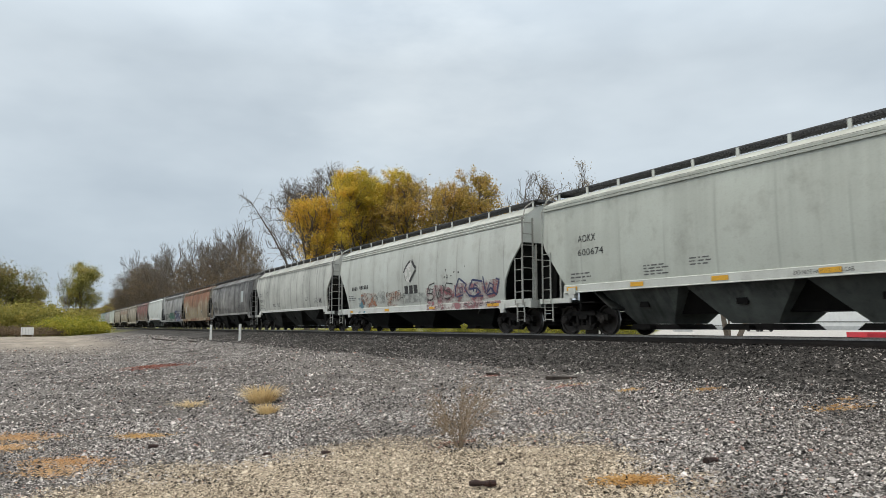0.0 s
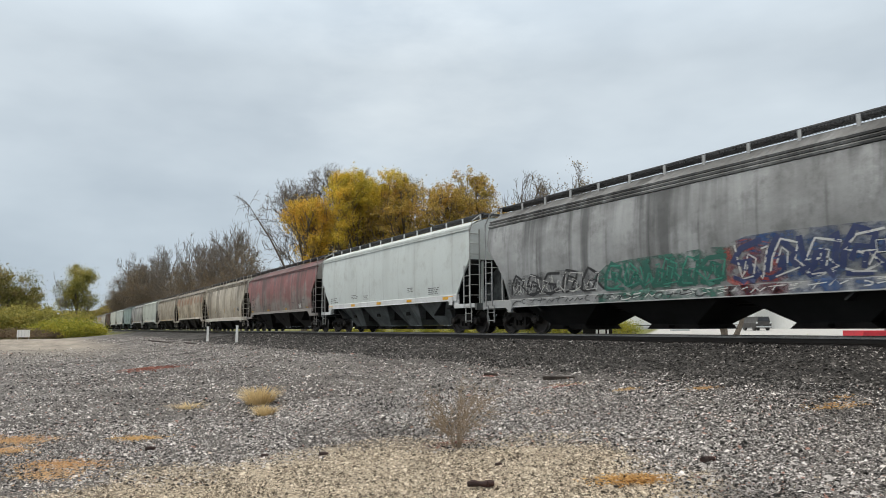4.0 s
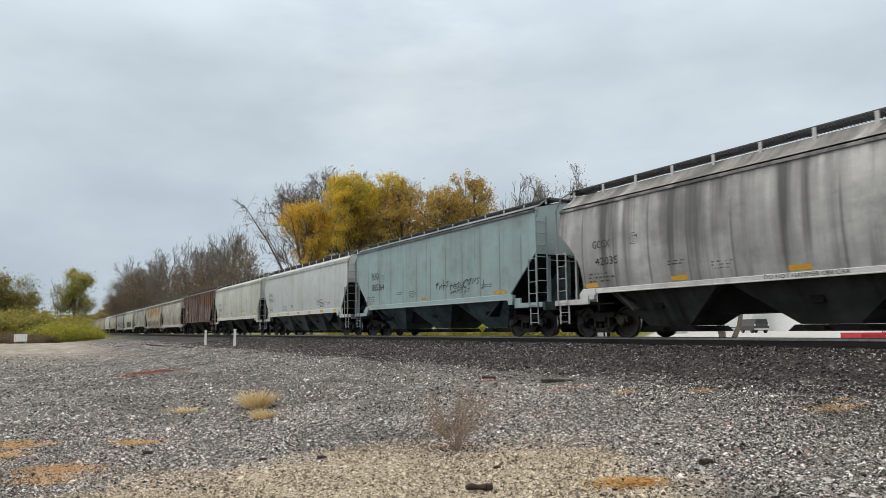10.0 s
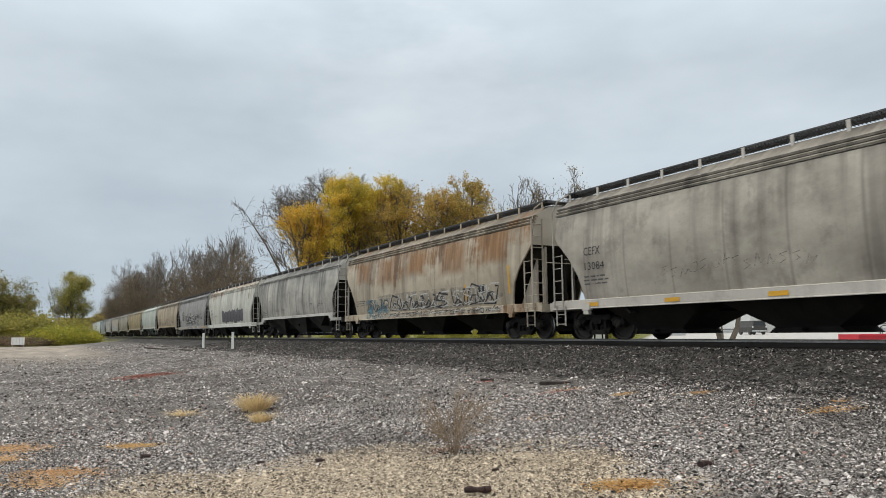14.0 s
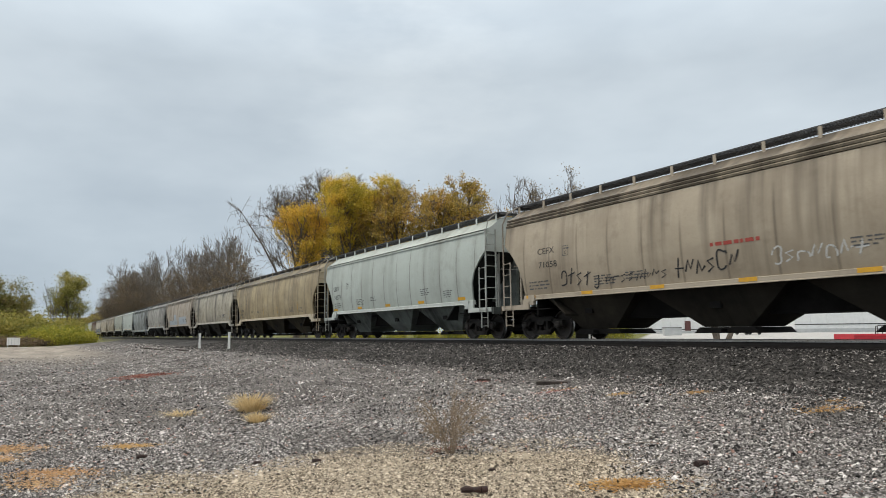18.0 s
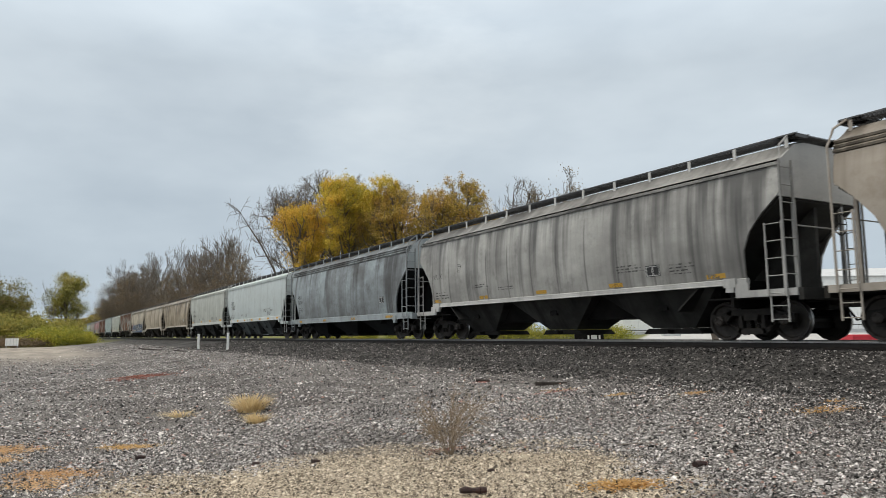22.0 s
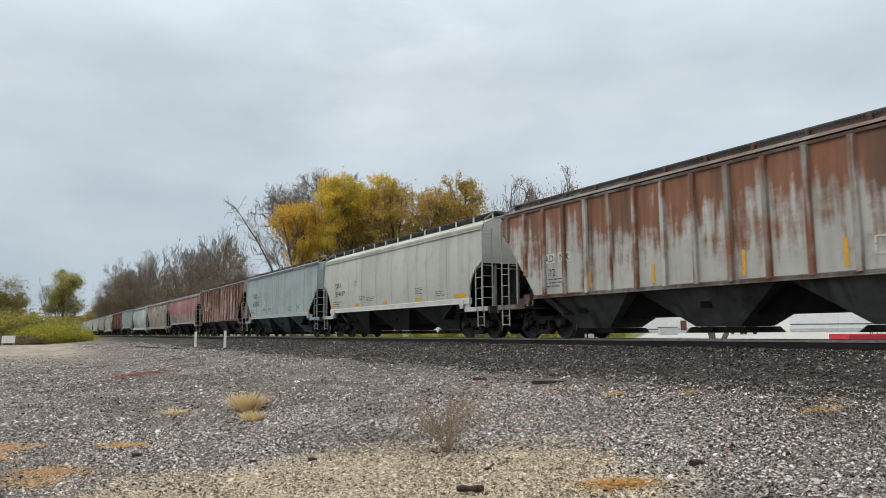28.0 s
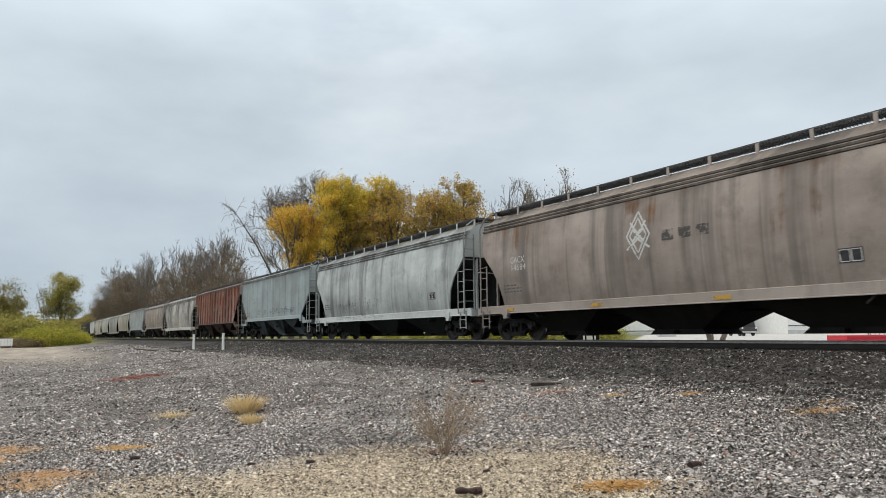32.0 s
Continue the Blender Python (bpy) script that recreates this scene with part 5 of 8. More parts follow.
    copy_thing(big, pose(-175.0, -3.6, -1.3, 0, 0, 220) @ Matrix.Scale(0.72, 4))
    mid = build_tree("lot_tree", 74, 8.0, 0.75, MOSS_LEAF, 5000, 0.20, "low tree with dull green leaves", (10, 6, 4), 3, sigma=0.7, low=0.08)
    for i, (x, y, s) in enumerate([(-168, 0.3, 0.75), (-158, 5.6, 0.8), (-172, 7.2, 0.8), (-176, -1.5, 0.9), (-150, 6.3, 0.55), (-152, 2.8, 0.6)]):
        m = pose(x, y, -1.27, 0, 0, 50 * i) @ Matrix.Scale(s, 4)
        if i:
            copy_thing(mid, m)
        else:
            mid.matrix_world = m
    bush = build_shrub("yellow_bush", 62, 6.5, 3.4, GREEN_LEAF, 3000, 0.16, "rounded yellow-green bush at the end of the lot", 40)
    for i, (x, y, s) in enumerate([(-131.5, 3.0, 1.0), (-133, 0.8, 0.85), (-130, 5.0, 0.9), (-132, 6.6, 0.7), (-135, -1.2, 0.7)]):
        m = pose(x, y, -1.28, 0, 0, 65 * i) @ Matrix.Scale(s, 4)
        if i:
            copy_thing(bush, m)
        else:
            bush.matrix_world = m
    scrub = build_shrub("green_scrub", 63, 9.0, 5.2, MOSS_LEAF, 6000, 0.20, "tangled mossy green scrub bushes", 40)
    for i, (x, y, s) in enumerate([(-142, -1.0, 1.0), (-144, -4.5, 1.05), (-142, -8.0, 1.0), (-141, -11.5, 1.1), (-146, 1.6, 0.9), (-148, 4.6, 0.9)]):
        m = pose(x, y, -1.28, 0, 0, 40 * i) @ Matrix.Scale(s, 4)
        if i:
            copy_thing(scrub, m)
        else:
            scrub.matrix_world = m
    dry = build_shrub("dry_brush", 64, 5.0, 1.6, BROWN_LEAF, 1800, 0.13, "low dry brown brush beside the lot", 30)
    for i, (x, y, s) in enumerate([(-128, -1.8, 1.0), (-127, -4.6, 1.0), (-127, -8.0, 1.1), (-130, 1.0, 0.7)]):
        m = pose(x, y, -1.28, 0, 0, 40 * i) @ Matrix.Scale(s, 4)
        if i:
            copy_thing(dry, m)
        else:
            dry.matrix_world = m
    # hedge of bushes seen beneath the train
    hedge = build_shrub("hedge_bush", 65, 3.6, 2.1, GREEN_LEAF, 2600, 0.09, "yellow-green bush beyond the track", 34)
    for i, (x, y, s) in enumerate([(-58, 25.4, 0.72), (-56.5, 27.6, 0.8), (-55, 29.6, 0.9), (-53.5, 31.6, 1.0), (-52.2, 33.6, 1.15), (-51, 35.4, 1.0), (-50.3, 37.4, 1.1), (-60, 24.2, 0.6), (-64, 24.0, 0.7), (-49.6, 39.4, 0.9), (-47.2, 40.4, 1.15), (-45.4, 41.3, 1.1), (-44.0, 42.2, 0.85)]):
        m = pose(x, y, float(ground_z(x, y)), 0, 0, 47 * i) @ Matrix.Scale(s, 4)
        if i:
            copy_thing(hedge, m)
        else:
            hedge.matrix_world = m
    # small yellow tree with a forked trunk
    tree = build_tree("small_tree", 80, 5.6, 0.6, ORANGE_LEAF, 900, 0.09, "small forked tree with sparse yellow leaves", (6, 5, 4), 3, trunk=0.05, up=0.6)
    g = Geo().tube([(-0.15, 0.25, -0.3), (-0.35, 0.1, 1.0), (-0.45, -0.1, 2.6), (-0.3, -0.2, 4.0)], 0.16, 7, taper=0.05)
    part("stem", g, BARK, tree)
    g = Geo().tube([(-0.1, 0.3, -0.3), (0.3, 0.75, 1.0), (0.5, 0.9, 2.6), (0.4, 0.8, 3.8)], 0.15, 7, taper=0.05)
    part("stem", g, BARK, tree)
    place(tree, -23.1, 28.5)
    # rough grass along the far foot of the ballast
    rng = np.random.default_rng(90)
    n = 9000
    x = rng.uniform(-95, -18, n)
    y = 20.3 + rng.gamma(1.6, 1.1, n)
    base = np.stack([x, y, ground_z(x, y) - 0.02], 1)
    h = rng.uniform(0.2, 0.55, (n, 1))
    tip = base + np.concatenate([rng.normal(size=(n, 2)) * 0.12, h], 1)
    off = rng.normal(size=(n, 3)) * (1, 1, 0) * 0.03
    v = np.stack([base - off, base + off, tip], 1).reshape(-1, 3)
    ob = new("rough_grass", array_mesh("rough_grass", v, np.arange(3 * n).reshape(n, 3), GRASS_BLADE))
    tagged(ob, "yellow-green rough grass at the foot of the ballast", "grass", kind="stuff")


build_plants()


# ---------------------------------------------------------------- far side buildings and trackside things
WHITE_METAL = plain("white_sheet_metal", (0.70, 0.71, 0.70), (0.80, 0.81, 0.80), 1.5, 0.45)
GREY_METAL = plain("pale_grey_metal", (0.42, 0.43, 0.43), (0.54, 0.55, 0.55), 1.5, 0.5)
DARK_TRIM = plain("dark_trim", (0.03, 0.03, 0.03), (0.07, 0.065, 0.06), 3.0, 0.6)
RED_PAINT = plain("red_enamel", (0.42, 0.012, 0.025), (0.55, 0.02, 0.035), 2.0, 0.4)
DOOR_BROWN = plain("brown_door_paint", (0.09, 0.035, 0.03), (0.14, 0.05, 0.045), 3.0, 0.5)
WHITE_PLASTIC = plain("white_plastic", (0.72, 0.72, 0.70), (0.82, 0.82, 0.80), 4.0, 0.4, each=0.05)
GLASS_DARK = plain("dark_window_glass", (0.02, 0.022, 0.025), (0.04, 0.043, 0.046), 2.0, 0.1, 0.0, 0.0)


def shed(at, length, deep, high, ridge, label, doors, lines):
    """A white metal shed: ribbed wall panels, low roof, door and trim. Local x along its front."""
    ob = thing("metal_shed", None, None, label, "building", at=at)
    n = max(2, int(length / 2.4))
    for i in range(n):
        a, b = length * i / n, length * (i + 1) / n - 0.03
        g = Geo().box(a, b, 0.0, 0.12, -0.2, high)
        for j in range(1, 4):
            x = a + (b - a) * j / 4
            g.box(x - 0.03, x + 0.03, -0.03, 0.0, 0.0, high)
        part("wall_panel", g, WHITE_METAL, ob)
    part("side_wall", Geo().box(0, 0.12, 0.12, deep, -0.2, high), WHITE_METAL, ob)
    part("side_wall", Geo().box(length - 0.12, length, 0.12, deep, -0.2, high), WHITE_METAL, ob)
    part("rear_wall", Geo().box(0.12, length - 0.12, deep - 0.12, deep, -0.2, high), WHITE_METAL, ob)
    g = Geo().prism([(-0.4, high), (deep * 0.5, high + ridge), (deep + 0.4, high), (deep + 0.4, high + 0.12), (deep * 0.5, high + ridge + 0.14), (-0.4, high + 0.12)], "x", -0.3, length + 0.3)
    part("roof", g, GREY_METAL, ob)
    part("base_trim", Geo().box(0, length, -0.05, 0.0, lines, lines + 0.14), DARK_TRIM, ob)
    part("footing", Geo().box(-0.1, length + 0.1, -0.12, 0.0, -0.3, 0.45), GREY_METAL, ob)
    for x in doors:
        d = part("door", Geo().box(x, x + 1.0, -0.07, -0.03, 0.0, 2.1), DOOR_BROWN, ob, "brown steel door")
        part("door_handle", Geo().box(x + 0.85, x + 0.92, -0.12, -0.07, 1.0, 1.08), GREY_METAL, d)
    return ob


def build_far_side():
    # fronts face the viewer
    shed(pose(-89.4, 86.8, -0.25, 0, 0, 61), 21.0, 12.0, 8.0, 1.6, "white metal-sided shed with a brown door", [10.3], 0.6)
    shed(pose(-69.0, 103.0, -0.1, 0, 0, 58), 40.0, 20.0, 8.6, 2.0, "long white metal-sided building with a pale roof", [], 1.05)
    # low red flat trailer with a grey hand rail
    tr = thing("flat_trailer", None, None, "low red flat trailer with a grey rail on it", "trailer", at=pose(-26.87, 46.26, -0.40, 0, 0, 60))
    part("deck", Geo().box(0, 14, 0, 2.4, -0.05, 0.30), RED_PAINT, tr)
    part("kerb_rail", Geo().box(0, 14, -0.06, 0.0, 0.16, 0.28), RED_PAINT, tr)
    g = Geo()
    for x in (1.75, 2.05, 2.35, 2.65, 2.95, 3.25):
        g.tube([(x, 0.3, 0.3), (x, 0.3, 0.80)], 0.025, 6)
    g.tube([(1.6, 0.3, 0.3), (1.65, 0.3, 0.78), (1.85, 0.3, 0.86), (3.6, 0.3, 0.86)], 0.035, 6)
    part("hand_rail", g, DARK_TRIM, tr)
    for x in (3.0, 4.0, 11.0):
        part("wheel", Geo().spin([(0.001, -0.02), (0.16, -0.02), (0.19, 0.02), (0.19, 0.2), (0.001, 0.22)], (x, -0.03), 16), DARK_TRIM, tr)
    # parked dark utility vehicle, seen from behind
    suv = thing("utility_vehicle", None, None, "parked dark utility vehicle", "car", at=pose(-55.5, 75.2, -0.33, 0, 0, 61))
    body = Geo().prism([(-0.92, 0.35), (0.92, 0.35), (0.95, 0.9), (0.80, 1.1), (0.66, 1.68), (-0.66, 1.68), (-0.80, 1.1), (-0.95, 0.9)], "y", 0.0, 4.2)
    part("body", body, DARK_TRIM, suv, smooth=True)
    part("rear_window", Geo().prism([(-0.68, 1.12), (0.68, 1.12), (0.58, 1.58), (-0.58, 1.58)], "y", -0.03, 0.0), GLASS_DARK, suv)
    for s in (-1, 1):
        part("tail_light", Geo().box(s * 0.82 - 0.08, s * 0.82 + 0.08, -0.04, 0.0, 0.85, 1.05), WHITE_PLASTIC, suv)
        for y in (0.8, 3.4):
            w = Geo().box(-0.02, 0.02, -0.02, 0.02, 0.3, 0.34)
            w.tube([(s * 0.70, y, 0.33), (s * 0.92, y, 0.33)], 0.33, 14)
            part("wheel", w, DARK_TRIM, suv)
    part("bumper", Geo().box(-0.9, 0.9, -0.1, 0.0, 0.38, 0.55), GREY_METAL, suv)
    # cabinet beside the shed
    cab = thing("utility_cabinet", None, None, "grey metal utility cabinet", "cabinet", at=pose(-64.6, 69.6, -0.36, 0, 0, 61))
    part("body", Geo().box(0, 2.2, 0, 0.9, 0, 0.95), GREY_METAL, cab)
    part("lid", Geo().box(-0.05, 2.25, -0.05, 0.95, 0.95, 1.02), DARK_TRIM, cab)
    # small white trackside marker with dark bars
    mk = thing("trackside_marker", None, None, "low dark trackside box with white reflective plates", "marker", at=pose(-24.75, 20.4, -0.45, 0, 0, 52))
    part("block", Geo().box(0.5, 1.75, 0, 0.6, -0.25, 0.66), UNDER, mk)
    for x, w in ((1.05, 0.08), (1.2, 0.26), (1.53, 0.08)):
        part("plate", Geo().box(x, x + w, -0.02, 0.0, 0.36, 0.56), WHITE_PLASTIC, mk, "white reflective plate")
    # white board at the end of the lot
    sg = thing("white_board", None, None, "low white board on short posts at the end of the lot", "sign", at=pose(-123.0, -3.0, -1.28, 0, 0, 85))
    part("panel", Geo().box(-0.85, 0.85, 0, 0.06, 0.35, 1.45), WHITE_PLASTIC, sg)
    for i in range(4):
        part("rib", Geo().box(-0.85 + 0.42 * i + 0.19, -0.85 + 0.42 * i + 0.23, -0.03, 0.0, 0.35, 1.45), GREY_METAL, sg)
    for x in (-0.7, 0.7):
        part("post", Geo().box(x - 0.05, x + 0.05, 0.06, 0.16, -0.3, 1.3), GREY_METAL, sg)
    # two white marker posts beside the line
    for x, y in ((-44.4, 10.26), (-50.9, 9.77)):
        p = thing("marker_post", None, None, "slim white plastic marker post in gravel", "post", "white marker posts", at=pose(x, y, float(ground_z(x, y))))
        part("tube", Geo().tube([(0, 0, -0.2), (0, 0, 0.97)], 0.08, 12), WHITE_PLASTIC, p, smooth=True)
        part("cap", Geo().tube([(0, 0, 0.97), (0, 0, 1.05)], 0.09, 12), WHITE_PLASTIC, p, smooth=True)


build_far_side()


# ---------------------------------------------------------------- loose things on the gravel
def on_ground(x, y, lift=0.0):
    return float(ground_z(x, y) + bumps(x, y)) + lift


def build_loose_things():
    rng = np.random.default_rng(21)
    # tufts of dry grass
    for x, y, r, h, n in ((-13.2, 3.48, 0.30, 0.34, 420), (-11.8, 3.2, 0.17, 0.18, 220), (-14.2, 2.45, 0.30, 0.10, 160)):
        a = rng.uniform(0, math.tau, n)
        q = np.sqrt(rng.uniform(0, 1, n)) * r
        base = np.stack([q * np.cos(a), q * np.sin(a) * 0.7, np.full(n, -0.02)], 1)
        lean = np.stack([np.cos(a) * q * 1.1 + rng.normal(size=n) * 0.07, np.sin(a) * q + rng.normal(size=n) * 0.07, h * rng.uniform(0.4, 1.0, n)], 1)
        midp = base + lean * (0.45, 0.45, 0.65)
        tip = base + lean
        off = np.stack([-np.sin(a), np.cos(a), 0 * a], 1) * 0.006
        v = np.stack([base - off, base + off, midp + off, midp - off, tip + off * 0.3, tip - off * 0.3], 1).reshape(-1, 3)
        i = np.arange(n)[:, None] * 6
        f = np.concatenate([i + np.array([[0, 1, 2, 3]]), i + np.array([[3, 2, 4, 5]])])
        ob = new("grass_tuft", array_mesh("grass_tuft", v, f, STRAW))
        ob.location = (x, y, on_ground(x, y))
        tagged(ob, "tuft of dry straw-coloured grass in gravel", "grass", "dry grass tufts")
    # leafless weed
    weed = thing("dry_weed", None, None, "leafless brown bushy weed standing in gravel", "weed", at=pose(-6.96, 4.06, on_ground(-6.96, 4.06)))
    stems, seeds = Geo(), []
    for _ in range(24):
        a = rng.uniform(0, math.tau)
        out = rng.uniform(0.05, 0.50)
        head = Vector((out * math.cos(a), out * math.sin(a), rng.uniform(0.20, 0.70)))
        mid = Vector((0.35 * head.x, 0.35 * head.y, 0.5 * head.z))
        stems.tube([(0.02 * math.cos(a), 0.02 * math.sin(a), -0.03), mid, head], 0.005, 4, taper=0.002)
        for _ in range(14):
            t = rng.uniform(0.25, 1.0)
            p = mid.lerp(head, (t - 0.25) / 0.75)
            e = p + Vector(rng.normal(size=3)) * 0.07 + Vector((head.x, head.y, 0.25)).normalized() * 0.10
            stems.tube([p, e], 0.0024, 3, taper=0.0012)
            for _ in range(2):
                e2 = e + Vector(rng.normal(size=3)) * 0.045
                stems.tube([p.lerp(e, 0.6), e2], 0.0016, 3, taper=0.001)
                seeds.append(e2)
            seeds.append(e)
    part("stem_tuft", stems, plain("dry_stem", (0.20, 0.15, 0.105), (0.36, 0.28, 0.195), 20.0, 0.9), weed)
    v, f = cards(np.array(seeds), 0.008, rng)
    tagged(part("seed_fluff", array_mesh("seed_fluff", v, f, BROWN_LEAF), None, weed), kind="stuff")
    # charred chunk of wood
    char = plain("charred_wood", (0.012, 0.008, 0.007), (0.06, 0.022, 0.016), 14.0, 0.7, 0.0, 0.6)
    ch = Geo()
    pts = [Vector((-0.115, 0, 0.03)), Vector((-0.06, 0.01, 0.035)), Vector((0.0, 0.0, 0.03)), Vector((0.06, -0.01, 0.033)), Vector((0.115, 0, 0.035))]
    rad = [0.022, 0.032, 0.020, 0.033, 0.026]
    for a, b, r0, r1 in zip(pts, pts[1:], rad, rad[1:]):
        ch.tube([a, b], r0, 9, taper=r1)
    thing("wood_chunk", ch, char, "charred reddish-brown chunk of wood on gravel", "debris", at=pose(-5.37, 3.37, on_ground(-5.37, 3.37, 0.01), 0, 0, 64), smooth=True)
    old = plain("weathered_plank", (0.02, 0.015, 0.012), (0.07, 0.055, 0.045), 9.0, 0.9, 0.0, 0.5)
    for x, y, l, w, turn in ((-11.05, 8.75, 0.62, 0.14, 62), (-12.6, 8.2, 0.30, 0.12, 40), (-57.0, 8.2, 5.0, 0.3, 20), (-50.0, 8.6, 3.4, 0.25, 5), (-62.0, 8.0, 4.0, 0.25, 12)):
        g = Geo().prism([(-l / 2, -w / 2), (l / 2, -w / 2 + 0.02), (l / 2 - 0.03, w / 2), (-l / 2 + 0.02, w / 2 - 0.01)], "z", -0.03, 0.035)
        thing("old_plank", g, old, "dark weathered plank lying on gravel", "plank", "dark planks on the gravel", at=pose(x, y, on_ground(x, y, 0.02), 2, 1, turn))
    # a pale stick
    g = Geo().tube([(-0.24, 0, 0.02), (0.0, 0.012, 0.03), (0.26, 0, 0.02)], 0.007, 6, taper=0.004)
    thing("stick", g, PALE_BARK, "thin pale stick on gravel", "stick", at=pose(-5.68, 5.67, on_ground(-5.68, 5.67), 0, 0, 66))
    # dark clods
    for x, y, s in ((-7.94, 2.86, 0.05), (-4.7, 5.47, 0.07), (-5.95, 3.95, 0.035), (-8.4, 2.3, 0.04), (-9.6, 1.2, 0.06)):
        g = Geo().tube([(-s, 0, s * 0.3), (0, s * 0.2, s * 0.4), (s, 0, s * 0.3)], s * 0.5, 7, taper=s * 0.3)
        thing("dark_clod", g, char, "small dark clod on gravel", "debris", "dark clods", at=pose(x, y, on_ground(x, y), 0, 0, 60 + 400 * s), smooth=True)


build_loose_things()


# ---------------------------------------------------------------- gravel
def stone_material(name, tones, rough=0.6, wet=True):
    m, g, b = shader(name)
    r = g.node("ShaderNodeNewGeometry").outputs["Random Per Island"]
    ramp = g.node("ShaderNodeValToRGB")
    ramp.color_ramp.interpolation = "CONSTANT"
    e = ramp.color_ramp.elements
    while len(e) < len(tones):
        e.new(0.5)
    for i, (p, c) in enumerate(tones):
        e[i].position = p
        e[i].color = (*c, 1)
    g.feed(ramp.inputs[0], r)
    co = g.node("ShaderNodeTexCoord").outputs["Object"]
    fine = g.noise(co, 60.0, 3.0)
    damp = g.math("ADD", g.math("MULTIPLY", g.noise(g.scaled(co, 1.0, 1.0, 0.0), 0.9, 4.0, 0.6), 0.5), g.math("MULTIPLY", g.noise(g.scaled(co, 0.16, 0.42, 0.0), 1.0, 3.0, 0.5), 0.5))
    damp = g.ramp(damp, 0.41, 0.57, 0.60, 1.18)
    tone = g.mix(1.0, ramp.outputs[0], g.mix(damp, (0, 0, 0), (1, 1, 1)), "MULTIPLY") if wet else ramp.outputs[0]
    g.feed(b.inputs["Base Color"], g.mix(1.0, tone, g.mix(g.ramp(fine, 0.35, 0.7), (1.12, 1.12, 1.12), (0.72, 0.71, 0.70)), "MULTIPLY"))
    g.feed(b.inputs["Roughness"], g.ramp(fine, 0.3, 0.7, rough - 0.15, rough + 0.2))
    b.inputs["Specular IOR Level"].default_value = 0.2
    return m


# a chip without its hidden underside
CHIP_V = np.array([(1, 0, -0.35), (-1, 0, -0.35), (0, 1, -0.35), (0, -1, -0.35), (0, 0, 1)], float)
CHIP_F = np.array([(0, 2, 4), (2, 1, 4), (1, 3, 4), (3, 0, 4)])


def stones(name, x, y, size, rng, material, label):
    bv, bf = CHIP_V, CHIP_F
    n, k = len(x), len(bv)
    v = bv[None] * (1 + rng.uniform(-0.28, 0.28, (n, k, 1)))
    v = v * (size[:, None, None] * 0.5) * rng.uniform(0.55, 1.6, (n, 1, 3)) * (1.0, 1.0, 0.55)
    a = rng.uniform(0, math.tau, n)
    c, s = np.cos(a)[:, None], np.sin(a)[:, None]
    tilt = rng.normal(size=(n, 2)) * 0.35
    vx = c * v[:, :, 0] - s * v[:, :, 1]
    vy = s * v[:, :, 0] + c * v[:, :, 1]
    vz = v[:, :, 2] + tilt[:, :1] * vx + tilt[:, 1:] * vy
    z = ground_z(x, y) + np.where((y > -3) & (y < 22), bumps(x, y), 0) * np.where(y > 13.0, 0.3, 1.0)
    v = np.stack([vx + x[:, None], vy + y[:, None], vz + (z + size * rng.uniform(0.0, 0.22, n))[:, None]], 2).reshape(-1, 3)
    f = (bf[None] + (np.arange(n) * k)[:, None, None]).reshape(-1, 3)
    ob = new(name, array_mesh(name, v, f, material))
    tagged(ob, label, "gravel", kind="stuff")


def fan(rng, n, r0, r1, power):
    """Points of the lot in a wide wedge in front of the viewer, denser close by."""
    a = np.radians(rng.uniform(26.0, 97.0, n))
    r = (r0 ** power + (r1 ** power - r0 ** power) * rng.uniform(0, 1, n)) ** (1 / power)
    return -np.sin(a) * r, np.cos(a) * r


